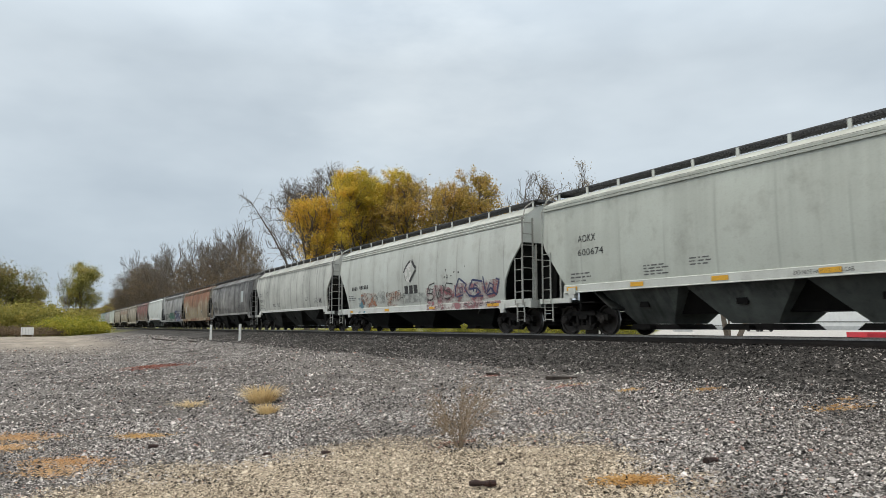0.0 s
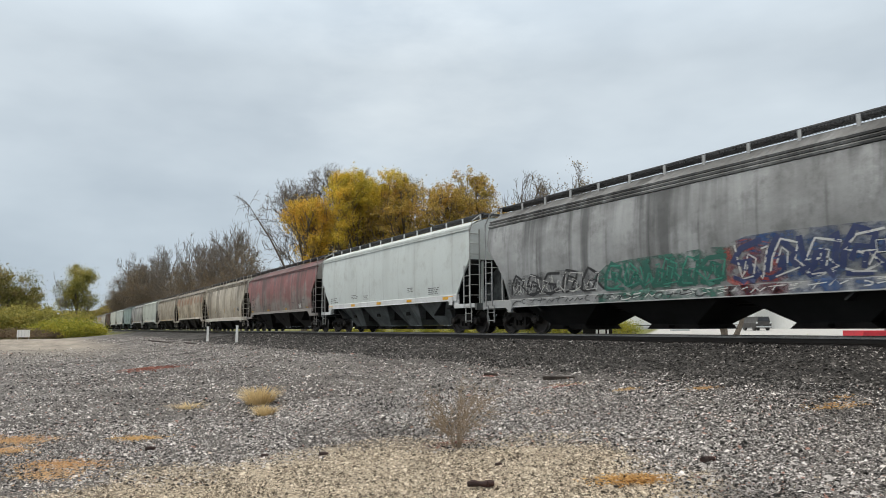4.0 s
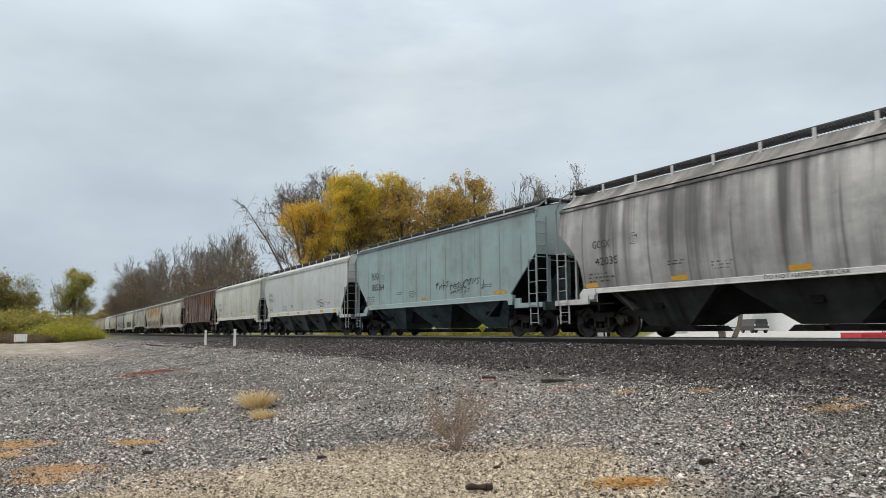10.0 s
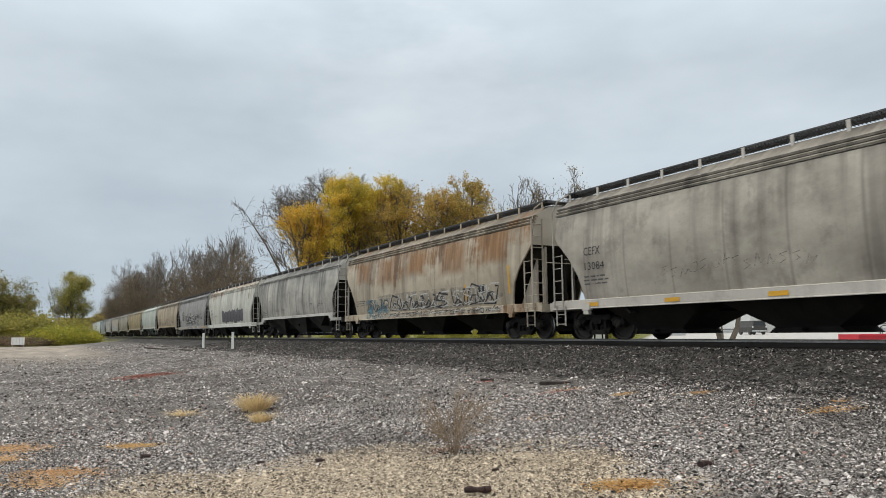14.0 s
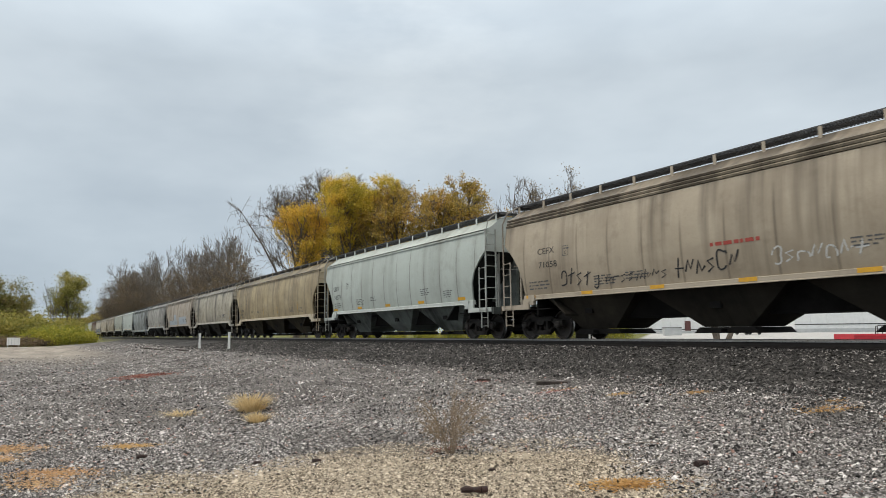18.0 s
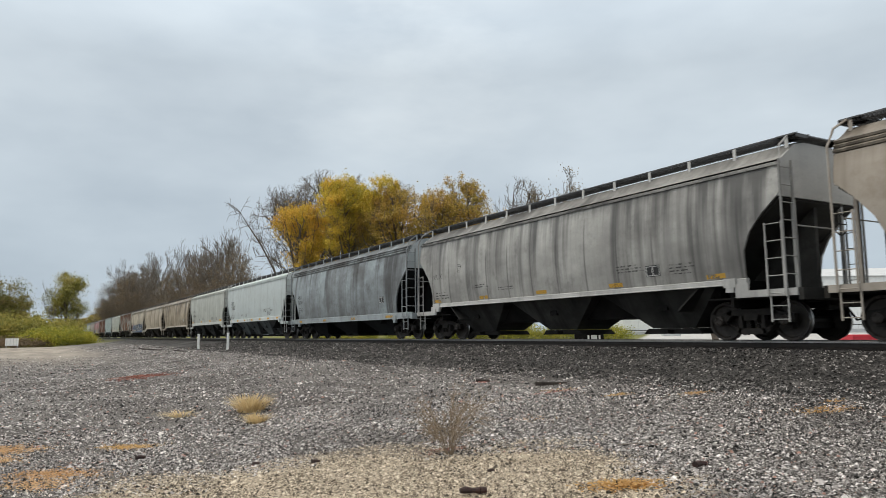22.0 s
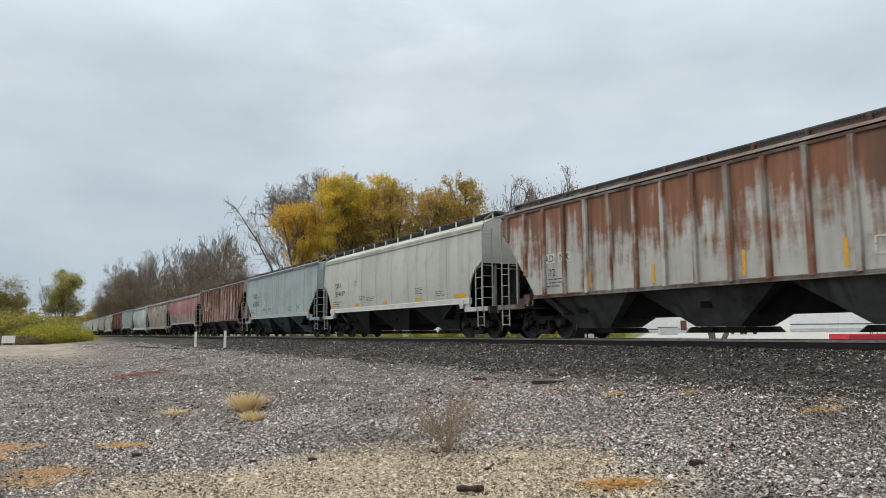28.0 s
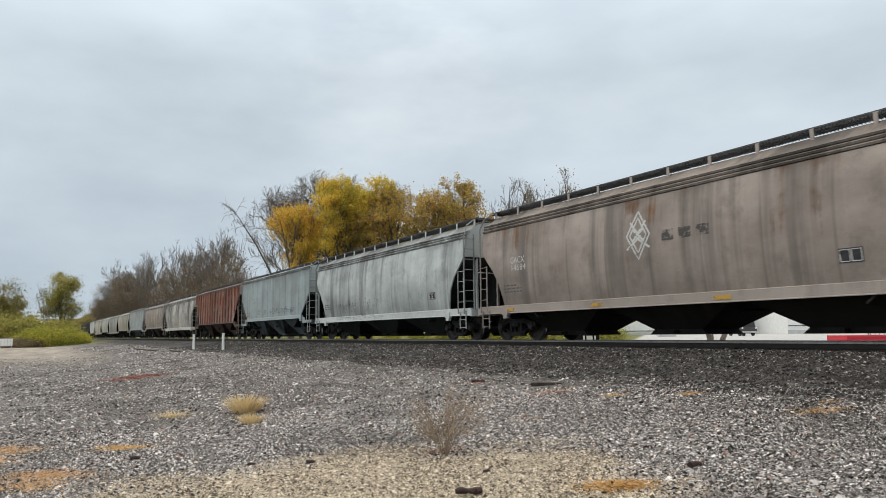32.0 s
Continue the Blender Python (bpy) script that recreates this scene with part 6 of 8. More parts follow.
def build_gravel():
    rng = np.random.default_rng(5)
    mixed = stone_material("mixed_gravel", [(0.0, (0.017, 0.0158, 0.015)), (0.19, (0.075, 0.07, 0.066)), (0.37, (0.21, 0.197, 0.188)), (0.54, (0.385, 0.36, 0.342)), (0.71, (0.60, 0.565, 0.54)), (0.865, (0.87, 0.83, 0.80)), (0.975, (0.42, 0.24, 0.19))])
    dark = stone_material("ballast_rock", [(0.0, (0.011, 0.010, 0.0094)), (0.28, (0.030, 0.0275, 0.026)), (0.54, (0.068, 0.0625, 0.0585)), (0.77, (0.155, 0.144, 0.136)), (0.93, (0.40, 0.375, 0.355))])
    pale = stone_material("crushed_limestone", [(0.0, (0.085, 0.068, 0.05)), (0.22, (0.22, 0.18, 0.135)), (0.5, (0.47, 0.395, 0.30)), (0.8, (0.72, 0.63, 0.50))], wet=False)

    def patch(x, y):
        d = np.hypot(x + 5.6, y - 2.3) + 0.35 * np.sin(1.9 * x + 2.0 * y) + 0.25 * np.sin(4.3 * x - 3.1 * y) + 0.25 * rng.normal(size=len(x))
        return d < 2.75

    x, y = fan(rng, 250000, 5.2, 13.0, 1.15)
    size = np.clip(rng.lognormal(math.log(0.0152), 0.46, len(x)), 0.008, 0.055)
    p = patch(x, y)
    # dark ballast rock has rolled out over the lot, more of it towards the line
    rolled = rng.uniform(0, 1, len(x)) < np.clip((y - 5.5) / 9.0, 0, 0.5)
    keep = (~p) & (y < 10.4)
    stones("rolled_ballast", x[keep & rolled], y[keep & rolled], size[keep & rolled] * 1.15, rng, dark, "dark ballast rocks strewn over the gravel")
    keep = keep & ~rolled
    stones("near_gravel", x[keep], y[keep], size[keep], rng, mixed, "wet mixed grey gravel with white stones")
    near = p & (y < 10.4)
    stones("limestone_chips", x[near], y[near], size[near] * 0.95, rng, pale, "pale tan crushed limestone chips")
    x, y = fan(rng, 210000, 11.5, 95.0, 0.6)
    size = np.clip(rng.lognormal(math.log(0.0235), 0.38, len(x)), 0.013, 0.06) * (1 + 0.02 * np.hypot(x, y))
    keep = (y < 10.2) & (y > -3)
    keep &= ~((rng.uniform(0, 1, len(x)) < np.clip((-30 - x) / 34.0, 0, 1)) & (y < 6.2 + 0.03 * (x + 46) + 0.9 * rng.normal(size=len(x))))
    rolled = rng.uniform(0, 1, len(x)) < np.clip((y - 7.6) / 4.0, 0, 0.6) * np.where(x < -20, 0.4, 1.0)
    stones("strewn_ballast", x[keep & rolled], y[keep & rolled], size[keep & rolled], rng, dark, "dark ballast rocks strewn over the far gravel")
    keep &= ~rolled
    stones("far_gravel", x[keep], y[keep], size[keep], rng, mixed, "mixed grey gravel with white stones")
    n = 120000
    x = -0.5 - 58.0 * rng.uniform(0, 1, n) ** 1.5
    y = rng.uniform(9.4, 14.9, n) + 0.12 * np.sin(x)
    size = np.clip(rng.lognormal(math.log(0.032), 0.36, n), 0.016, 0.08) * (1 + 0.008 * np.abs(x))
    keep = ~((np.abs(np.abs(y - TRACK_Y) - 0.753) < 0.1))
    stones("ballast", x[keep], y[keep], size[keep], rng, dark, "dark grey crushed-rock ballast beside the rails")
    # drifts of fallen leaves and needles
    leaf = leaf_material("fallen_leaves", [(0.38, 0.20, 0.07), (0.58, 0.35, 0.12), (0.66, 0.46, 0.20)])
    rusty = leaf_material("rusty_orange_leaves", [(0.42, 0.23, 0.10), (0.60, 0.36, 0.17), (0.68, 0.48, 0.27)])
    pink = leaf_material("pinkish_leaves", [(0.42, 0.12, 0.10), (0.52, 0.20, 0.16), (0.5, 0.27, 0.22)])
    red = leaf_material("reddish_debris", [(0.14, 0.05, 0.035), (0.26, 0.09, 0.065), (0.34, 0.14, 0.10)])
    # x, y, length, width, turn, count
    for cx, cy, l, w, turn, n, mat_, what in (
            (-11.4, -0.34, 0.62, 0.5, 60, 1700, rusty, "orange"), (-10.45, -0.40, 0.40, 0.36, 60, 900, rusty, "orange"), (-9.1, 0.24, 0.55, 0.36, 60, 1300, rusty, "orange"), (-8.6, 0.08, 0.42, 0.3, 60, 700, rusty, "orange"),
            (-10.85, 1.2, 0.42, 0.3, 58, 900, leaf, "orange"), (-4.66, 4.47, 0.36, 0.19, 64, 1300, leaf, "straw-coloured"), (-7.73, 8.94, 0.35, 0.2, 64, 120, leaf, "orange"),
            (-5.44, 8.55, 0.6, 0.2, 64, 150, leaf, "orange"), (-8.67, 8.26, 0.3, 0.15, 64, 90, leaf, "orange"), (-10.1, 8.14, 0.5, 0.2, 64, 110, leaf, "orange"),
            (-26.9, 3.3, 1.1, 1.1, 78, 900, red, "reddish-brown"), (-12.5, 8.1, 0.25, 0.2, 64, 110, pink, "pinkish"), (-9.95, 7.95, 0.5, 0.18, 64, 170, pink, "pinkish"), (-8.72, 8.31, 0.22, 0.14, 64, 110, leaf, "orange"), (-7.76, 8.99, 0.22, 0.16, 64, 130, leaf, "orange"), (-5.27, 8.4, 0.42, 0.14, 64, 220, leaf, "orange"), (-5.64, 9.2, 0.2, 0.12, 64, 70, leaf, "orange"), (-8.0, 6.06, 0.4, 0.3, 64, 70, rusty, "pinkish"), (-7.2, 4.15, 0.35, 0.2, 64, 160, red, "brown")):
        u = rng.normal(size=n) * l * 0.45
        s = rng.normal(size=n) * w * 0.45
        a = radians(turn)
        x, y = cx + u * math.cos(a) - s * math.sin(a), cy + u * math.sin(a) + s * math.cos(a)
        pts = np.stack([x, y, ground_z(x, y) + bumps(x, y) + rng.uniform(0.005, 0.03, n)], 1)
        size = 0.018 if cx > -20 else 0.05
        v, f = cards(pts, size, rng, 0.0)
        v[:, 2] = np.repeat(pts[:, 2], 4) + (v[:, 2] - np.repeat(pts[:, 2], 4)) * 0.3
        ob = new("fallen_leaves", array_mesh("fallen_leaves", v, f, mat_))
        tagged(ob, "thin drift of %s fallen leaves on gravel" % what, "leaves", kind="stuff")


build_gravel()


# ---------------------------------------------------------------- lettering, markings and graffiti on the cars
def ink(name, colour, rough=0.6, worn=0.25):
    """Paint that lets a little of the wall show where it is worn."""
    m, g, b = shader(name)
    co = g.node("ShaderNodeTexCoord").outputs["Object"]
    n = g.noise(co, 7.0, 6.0, 0.65)
    g.feed(b.inputs["Base Color"], g.mix(g.ramp(n, 0.3, 0.7), colour, [0.7 * v + 0.03 for v in colour]))
    b.inputs["Roughness"].default_value = rough
    if worn:
        g.feed(b.inputs["Alpha"], g.ramp(n, 0.22 + 0.3 * worn, 0.30 + 0.36 * worn, 0.05, 1.0))
    return m


def mist(name, colour, most):
    """Thin sprayed paint with soft broken edges."""
    m, g, b = shader(name)
    co = g.node("ShaderNodeTexCoord").outputs["Object"]
    n = g.noise(g.scaled(co, 1.0, 1.0, 1.5), 2.1, 7.0, 0.62)
    g.feed(b.inputs["Base Color"], g.mix(g.ramp(g.noise(co, 5.0, 5.0), 0.35, 0.65), colour, [0.6 * v + 0.08 for v in colour]))
    b.inputs["Roughness"].default_value = 0.7
    g.feed(b.inputs["Alpha"], g.ramp(n, 0.40, 0.62, 0.0, most))
    return m


INKS = {"k": ink("black_lettering", (0.014, 0.014, 0.015), worn=0.35), "f": ink("faded_lettering", (0.05, 0.045, 0.042), worn=0.7), "w": ink("white_lettering", (0.66, 0.66, 0.63), worn=0.4),
        "y": ink("yellow_marking", (0.76, 0.40, 0.012), worn=0.2), "yw": ink("worn_yellow_marking", (0.60, 0.34, 0.03), worn=0.55), "pink": ink("faded_pink_spray", (0.50, 0.16, 0.20), worn=0.85),
        "red": ink("red_spray", (0.42, 0.05, 0.03), worn=0.4), "blue": ink("blue_spray", (0.02, 0.035, 0.12), worn=0.1), "teal": ink("teal_spray", (0.01, 0.12, 0.085), worn=0.15),
        "mint": ink("mint_spray", (0.04, 0.27, 0.19), worn=0.2), "brown": ink("brown_spray", (0.13, 0.095, 0.08), worn=0.3), "purple": ink("grey_violet_spray", (0.085, 0.08, 0.10), worn=0.15),
        "sky": ink("pale_blue_patch", (0.40, 0.46, 0.52), worn=0.1), "patch": ink("pale_patch", (0.46, 0.52, 0.52), worn=0.15), "rust": ink("rust_stain", (0.26, 0.10, 0.04), worn=0.95),
        "black": ink("black_spray", (0.012, 0.012, 0.014), worn=0.15), "bar": ink("grey_small_print", (0.10, 0.10, 0.10), worn=0.5), "navy": ink("deep_blue_spray", (0.012, 0.05, 0.11), worn=0.15),
        "rose": mist("faded_rose_spray", (0.36, 0.12, 0.14), 0.75), "amber": mist("faded_orange_spray", (0.52, 0.20, 0.09), 0.7), "aqua": mist("faded_blue_spray", (0.10, 0.27, 0.36), 0.7), "smoke": mist("grey_overspray", (0.20, 0.20, 0.20), 0.4),
        "green": mist("green_spray_fill", (0.01, 0.14, 0.095), 0.95), "ultra": mist("blue_spray_fill", (0.018, 0.065, 0.19), 0.97), "crimson": mist("red_spray_fill", (0.38, 0.05, 0.035), 0.9),
        "azure": ink("bright_blue_spray", (0.03, 0.17, 0.45), worn=0.2), "cyan": ink("turquoise_spray", (0.05, 0.20, 0.22), worn=0.5), "cobalt": ink("cobalt_spray", (0.016, 0.075, 0.23), worn=0.15), "dusk": mist("dark_grey_fill", (0.055, 0.05, 0.05), 0.8), "soot": ink("soot_smear", (0.05, 0.046, 0.044), worn=0.95)}


class Skin:
    """Lays flat shapes on the near side of a car, following its bulge."""

    def __init__(self, k):
        self.car, self.st, self.length = CARS[k]

    def point(self, x, z, lift):
        st = self.st
        y = st.wide(st.sill1) + 0.042 if z < st.sill1 + 0.012 else st.wide(min(z, st.eave))
        if st is STYLES["ribbed"]:
            y = st.half + 0.002
        return (x, -y - lift, z)

    def put(self, name, g, mat_, label=""):
        return part(name, g, INKS[mat_], self.car, label)

    def rect(self, name, x0, x1, z0, z1, mat_, lift=0.007, label="", skew=0.0):
        nx, nz = max(1, int((x1 - x0) / 0.5)), max(1, int((z1 - z0) / 0.2))
        rows = [[self.point(x0 + (x1 - x0) * i / nx + skew * j / nz, z0 + (z1 - z0) * j / nz, lift) for j in range(nz + 1)] for i in range(nx + 1)]
        return self.put(name, Geo().grid(rows), mat_, label)

    def bars(self, x0, z0, wide, rows, mat_="bar", h=0.05, gap=0.09, seed=1):
        """Small print that cannot be read: broken bars."""
        r = random.Random(seed)
        g = Geo()
        for i in range(rows):
            z = z0 - i * gap
            x = x0
            while x < x0 + wide * r.uniform(0.75, 1.0):
                w = r.uniform(0.08, 0.26)
                g.quad(*[self.point(a, b, 0.006) for a, b in ((x, z), (x + w, z), (x + w, z + h), (x, z + h))])
                x += w + r.uniform(0.03, 0.07)
        self.put("small_print", g, mat_)

    def text(self, words, x, z, wide, high, mat_, lift=0.010):
        cu = bpy.data.curves.new("lettering", "FONT")
        cu.body, cu.size, cu.resolution_u = words, 1.0, 2
        tmp = bpy.data.objects.new("lettering", cu)
        scene.collection.objects.link(tmp)
        me = bpy.data.meshes.new_from_object(tmp)
        bpy.data.objects.remove(tmp)
        v = np.array([tuple(p.co) for p in me.vertices])
        lo, hi = v.min(0), v.max(0)
        for p in me.vertices:
            u = (p.co.x - lo[0]) / (hi[0] - lo[0]) * wide
            w = (p.co.y - lo[1]) / (hi[1] - lo[1]) * high
            p.co = self.point(x + u, z + w, lift)
        me.materials.clear()
        me.materials.append(INKS[mat_])
        part("lettering", me, None, self.car, {"w": "white stencilled lettering", "f": "faded stencilled lettering"}.get(mat_, "black stencilled lettering"))

    def blob(self, name, cx, cz, rx, rz, mat_, lift, r, rough=0.25, square=0.5, lean=0.0):
        """A rounded, uneven patch in rings, so that it follows the bulge."""
        n, rings = 26, 5
        f = [1 + rough * (math.sin(2 * math.tau * i / n + r[0]) * 0.5 + math.sin(3 * math.tau * i / n + r[1]) * 0.35 + math.sin(5 * math.tau * i / n + r[2]) * 0.3) for i in range(n)]
        g = Geo()
        pts = []
        for j in range(rings + 1):
            k = j / rings
            row = []
            for i in range(n + 1):
                a = math.tau * i / n
                c, s = math.cos(a), math.sin(a)
                q = k * f[i % n] / max(abs(c), abs(s)) ** square
                row.append(self.point(cx + rx * q * c + lean * rz * q * s, cz + rz * q * s, lift))
            pts.append(row)
        g.grid(pts)
        return self.put(name, g, mat_)

    def stroke(self, g, pts, width, lift):
        """A brush line through (x, z) points."""
        fine = []
        for a, b in zip(pts, pts[1:]):
            n = max(1, int(math.dist(a, b) / 0.14))
            fine += [(a[0] + (b[0] - a[0]) * i / n, a[1] + (b[1] - a[1]) * i / n) for i in range(n)]
        fine.append(pts[-1])
        rows = []
        for i, p in enumerate(fine):
            q0, q1 = fine[max(0, i - 1)], fine[min(len(fine) - 1, i + 1)]
            d = math.dist(q0, q1) or 1.0
            nx, nz = -(q1[1] - q0[1]) / d * width / 2, (q1[0] - q0[0]) / d * width / 2
            rows.append([self.point(p[0] + nx, p[1] + nz, lift), self.point(p[0] - nx, p[1] - nz, lift)])
        g.grid(rows)

    def ring(self, g, cx, cz, rx, rz, width, lift, r, rough=0.2, lean=0.0, part_of=1.0):
        n = 22
        pts = []
        for i in range(int(n * part_of) + 1):
            a = math.tau * i / n + r[0]
            q = 1 + rough * (math.sin(2 * a + r[1]) * 0.6 + math.sin(3 * a + r[2]) * 0.5)
            q /= max(abs(math.cos(a)), abs(math.sin(a))) ** 0.5
            pts.append((cx + rx * q * math.cos(a) + lean * rz * math.sin(a), cz + rz * q * math.sin(a)))
        self.stroke(g, pts, width, lift)

    def tag(self, x0, x1, z0, z1, mat_, seed, width=0.035, n=9):
        """A loose scrawl, in short words."""
        return self.scrawl(x0, x1, z0, z1, mat_, seed, width * 0.8, int(n * 1.6))

    def poly(self, name, corners, mat_, lift=0.0085):
        """A filled shape with straight sides, in level strips, so that it follows the bulge."""
        lo, hi = min(p[1] for p in corners), max(p[1] for p in corners)
        n = max(2, int((hi - lo) / 0.12))
        rows = []
        for j in range(n + 1):
            z = lo + 1e-4 + (hi - lo - 2e-4) * j / n
            xs = []
            for (ax, az), (bx, bz) in zip(corners, corners[1:] + corners[:1]):
                if (az - z) * (bz - z) < 0:
                    xs.append(ax + (bx - ax) * (z - az) / (bz - az))
            if len(xs) > 1:
                rows.append([self.point(min(xs) + (max(xs) - min(xs)) * i / 4, z, lift) for i in range(5)])
        return self.put(name, Geo().grid(rows), mat_)

    def lines(self, name, strokes, mat_, width, lift=0.0105):
        for pts in strokes:
            g = Geo()
            self.stroke(g, pts, width, lift)
            self.put(name, g, mat_)

    def haze(self, x0, x1, z0, z1, mat_):
        if z0 < 1.2:
            self.rect("graffiti_haze", x0, x1, z0, z1, mat_, 0.0068)
        else:
            self.blob("graffiti_haze", 0.5 * (x0 + x1), 0.5 * (z0 + z1), 0.5 * (x1 - x0), 0.5 * (z1 - z0), mat_, 0.0068, [x0, 2 * x0, x1], 0.16, 0.7)

    def scrawl(self, x0, x1, z0, z1, mat_, seed, width=0.03, n=8):
        """Quick hand-written marks: separate short curves, arcs and ticks of uneven size."""
        r = random.Random(seed)
        g = Geo()
        step = (x1 - x0) / n
        h = z1 - z0
        for i in range(n):
            x, z = x0 + step * (i + 0.5), z0 + h * r.uniform(0.15, 0.5)
            kind = r.randrange(4)
            q = 0.0095 + 0.0005 * (i % 4)
            if kind == 0:
                self.ring(g, x, z + 0.2 * h, step * r.uniform(0.3, 0.5), h * r.uniform(0.2, 0.4), width, q, [r.uniform(0, 6) for _ in range(3)], 0.2, 0.2, r.uniform(0.4, 0.95))
            elif kind == 1:
                self.stroke(g, [(x - 0.4 * step, z), (x - 0.1 * step, z + h * r.uniform(0.4, 0.75)), (x + 0.1 * step, z + 0.1 * h), (x + 0.45 * step, z + h * r.uniform(0.3, 0.6))], width, q)
            elif kind == 2:
                self.stroke(g, [(x - 0.2 * step, z - 0.1 * h), (x + r.uniform(0, 0.3) * step, z + h * r.uniform(0.5, 0.8))], width, q)
                self.stroke(g, [(x - 0.4 * step, z + 0.3 * h), (x + 0.5 * step, z + h * r.uniform(0.25, 0.5))], width * 0.8, q + 0.0006)
            else:
                self.stroke(g, [(x + 0.3 * step, z + 0.55 * h), (x - 0.3 * step, z + 0.45 * h), (x + 0.2 * step, z + 0.2 * h), (x - 0.35 * step, z)], width, q)
        self.put("graffiti_tag", g, mat_)

    def wild(self, x0, x1, z0, z1, mat_, seed, width, n):
        """Large jagged outlined letters that cannot be read."""
        r = random.Random(seed)
        w, h = (x1 - x0) / n, z1 - z0
        for i in range(n):
            x = x0 + w * i
            g = Geo()
            k = r.randrange(3)
            u = lambda lo, hi: r.uniform(lo, hi)
            if k == 0:
                out = [(0.0, u(0, 0.2)), (0.1, 0.55), (u(0.3, 0.5), 1.0), (0.85, u(0.6, 0.9)), (0.72, 0.45), (1.05, u(0, 0.2))]
            elif k == 1:
                out = [(0.95, u(0.7, 1.0)), (0.3, u(0.8, 1.0)), (0.0, u(0.4, 0.6)), (0.55, 0.42), (0.8, 0.2), (0.3, 0.0), (-0.05, 0.12)]
            else:
                out = [(0.0, u(0.8, 1.0)), (0.12, 0.1), (0.45, u(0.35, 0.6)), (0.75, 0.02), (1.0, u(0.7, 1.05)), (0.8, 0.8)]
            self.stroke(g, [(x + a * w, z0 + c * h) for a, c in out], width, 0.0095)
            cx, cz = x + 0.45 * w, z0 + u(0.3, 0.5) * h
            self.stroke(g, [(cx + u(-0.25, 0.0) * w, cz - 0.1 * h), (cx - 0.05 * w, cz + u(0.1, 0.3) * h), (cx + u(0.05, 0.3) * w, cz + 0.15 * h), (cx + 0.05 * w, cz - u(0.1, 0.3) * h)], width * 0.8, 0.0105)
            self.stroke(g, [(x + u(0, 0.2) * w, z0 + 0.05 * h), (x + u(0.4, 0.9) * w, z0 + u(0, 0.25) * h)], width * 0.7, 0.0112)
            self.put("graffiti_outline", g, mat_)

    def piece(self, x0, x1, z0, z1, count, fills, outline, seed, glow=None, lean=0.12, inner=None, width=0.05):
        """A row of swollen letters that cannot be read: fill, outline and inner strokes."""
        r = random.Random(seed)
        w = (x1 - x0) / count
        cz, rz = 0.5 * (z0 + z1), 0.5 * (z1 - z0)
        if glow:
            self.blob("graffiti_glow", 0.5 * (x0 + x1), cz, 0.53 * (x1 - x0), rz * 1.12, glow, 0.006, [r.uniform(0, 6) for _ in range(3)], 0.08, 0.85)
        for i in range(count):
            ph = [r.uniform(0, 6) for _ in range(3)]
            cx = x0 + w * (i + 0.5)
            dz = r.uniform(-0.08, 0.08) * rz
            self.blob("graffiti_letter", cx, cz + dz, w * 0.50, rz * 0.92, fills[i % len(fills)], 0.009 + 0.0008 * (i % 2), ph, 0.22, 0.7, lean)
            g = Geo()
            n = 26
            pts = []
            for j in range(n + 1):
                a = math.tau * j / n
                c, s = math.cos(a), math.sin(a)
                q = (1 + 0.22 * (math.sin(2 * a + ph[0]) * 0.5 + math.sin(3 * a + ph[1]) * 0.35 + math.sin(5 * a + ph[2]) * 0.3)) / max(abs(c), abs(s)) ** 0.7
                pts.append((cx + w * 0.50 * q * c + lean * rz * 0.92 * q * s, cz + dz + rz * 0.92 * q * s))
            self.stroke(g, pts, width, 0.0125 + 0.0006 * (i % 2))
            self.put("graffiti_outline", g, outline)
            g = Geo()
            for _ in range(2):
                a = (cx + r.uniform(-0.25, 0.05) * w, cz + r.uniform(-0.6, -0.1) * rz)
                b = (cx + r.uniform(-0.1, 0.3) * w, cz + r.uniform(0.0, 0.7) * rz)
                self.stroke(g, [a, (0.5 * (a[0] + b[0]) + r.uniform(-0.1, 0.1) * w, 0.5 * (a[1] + b[1])), b], width * 0.9, 0.0145)
            self.put("graffiti_stroke", g, inner or outline)


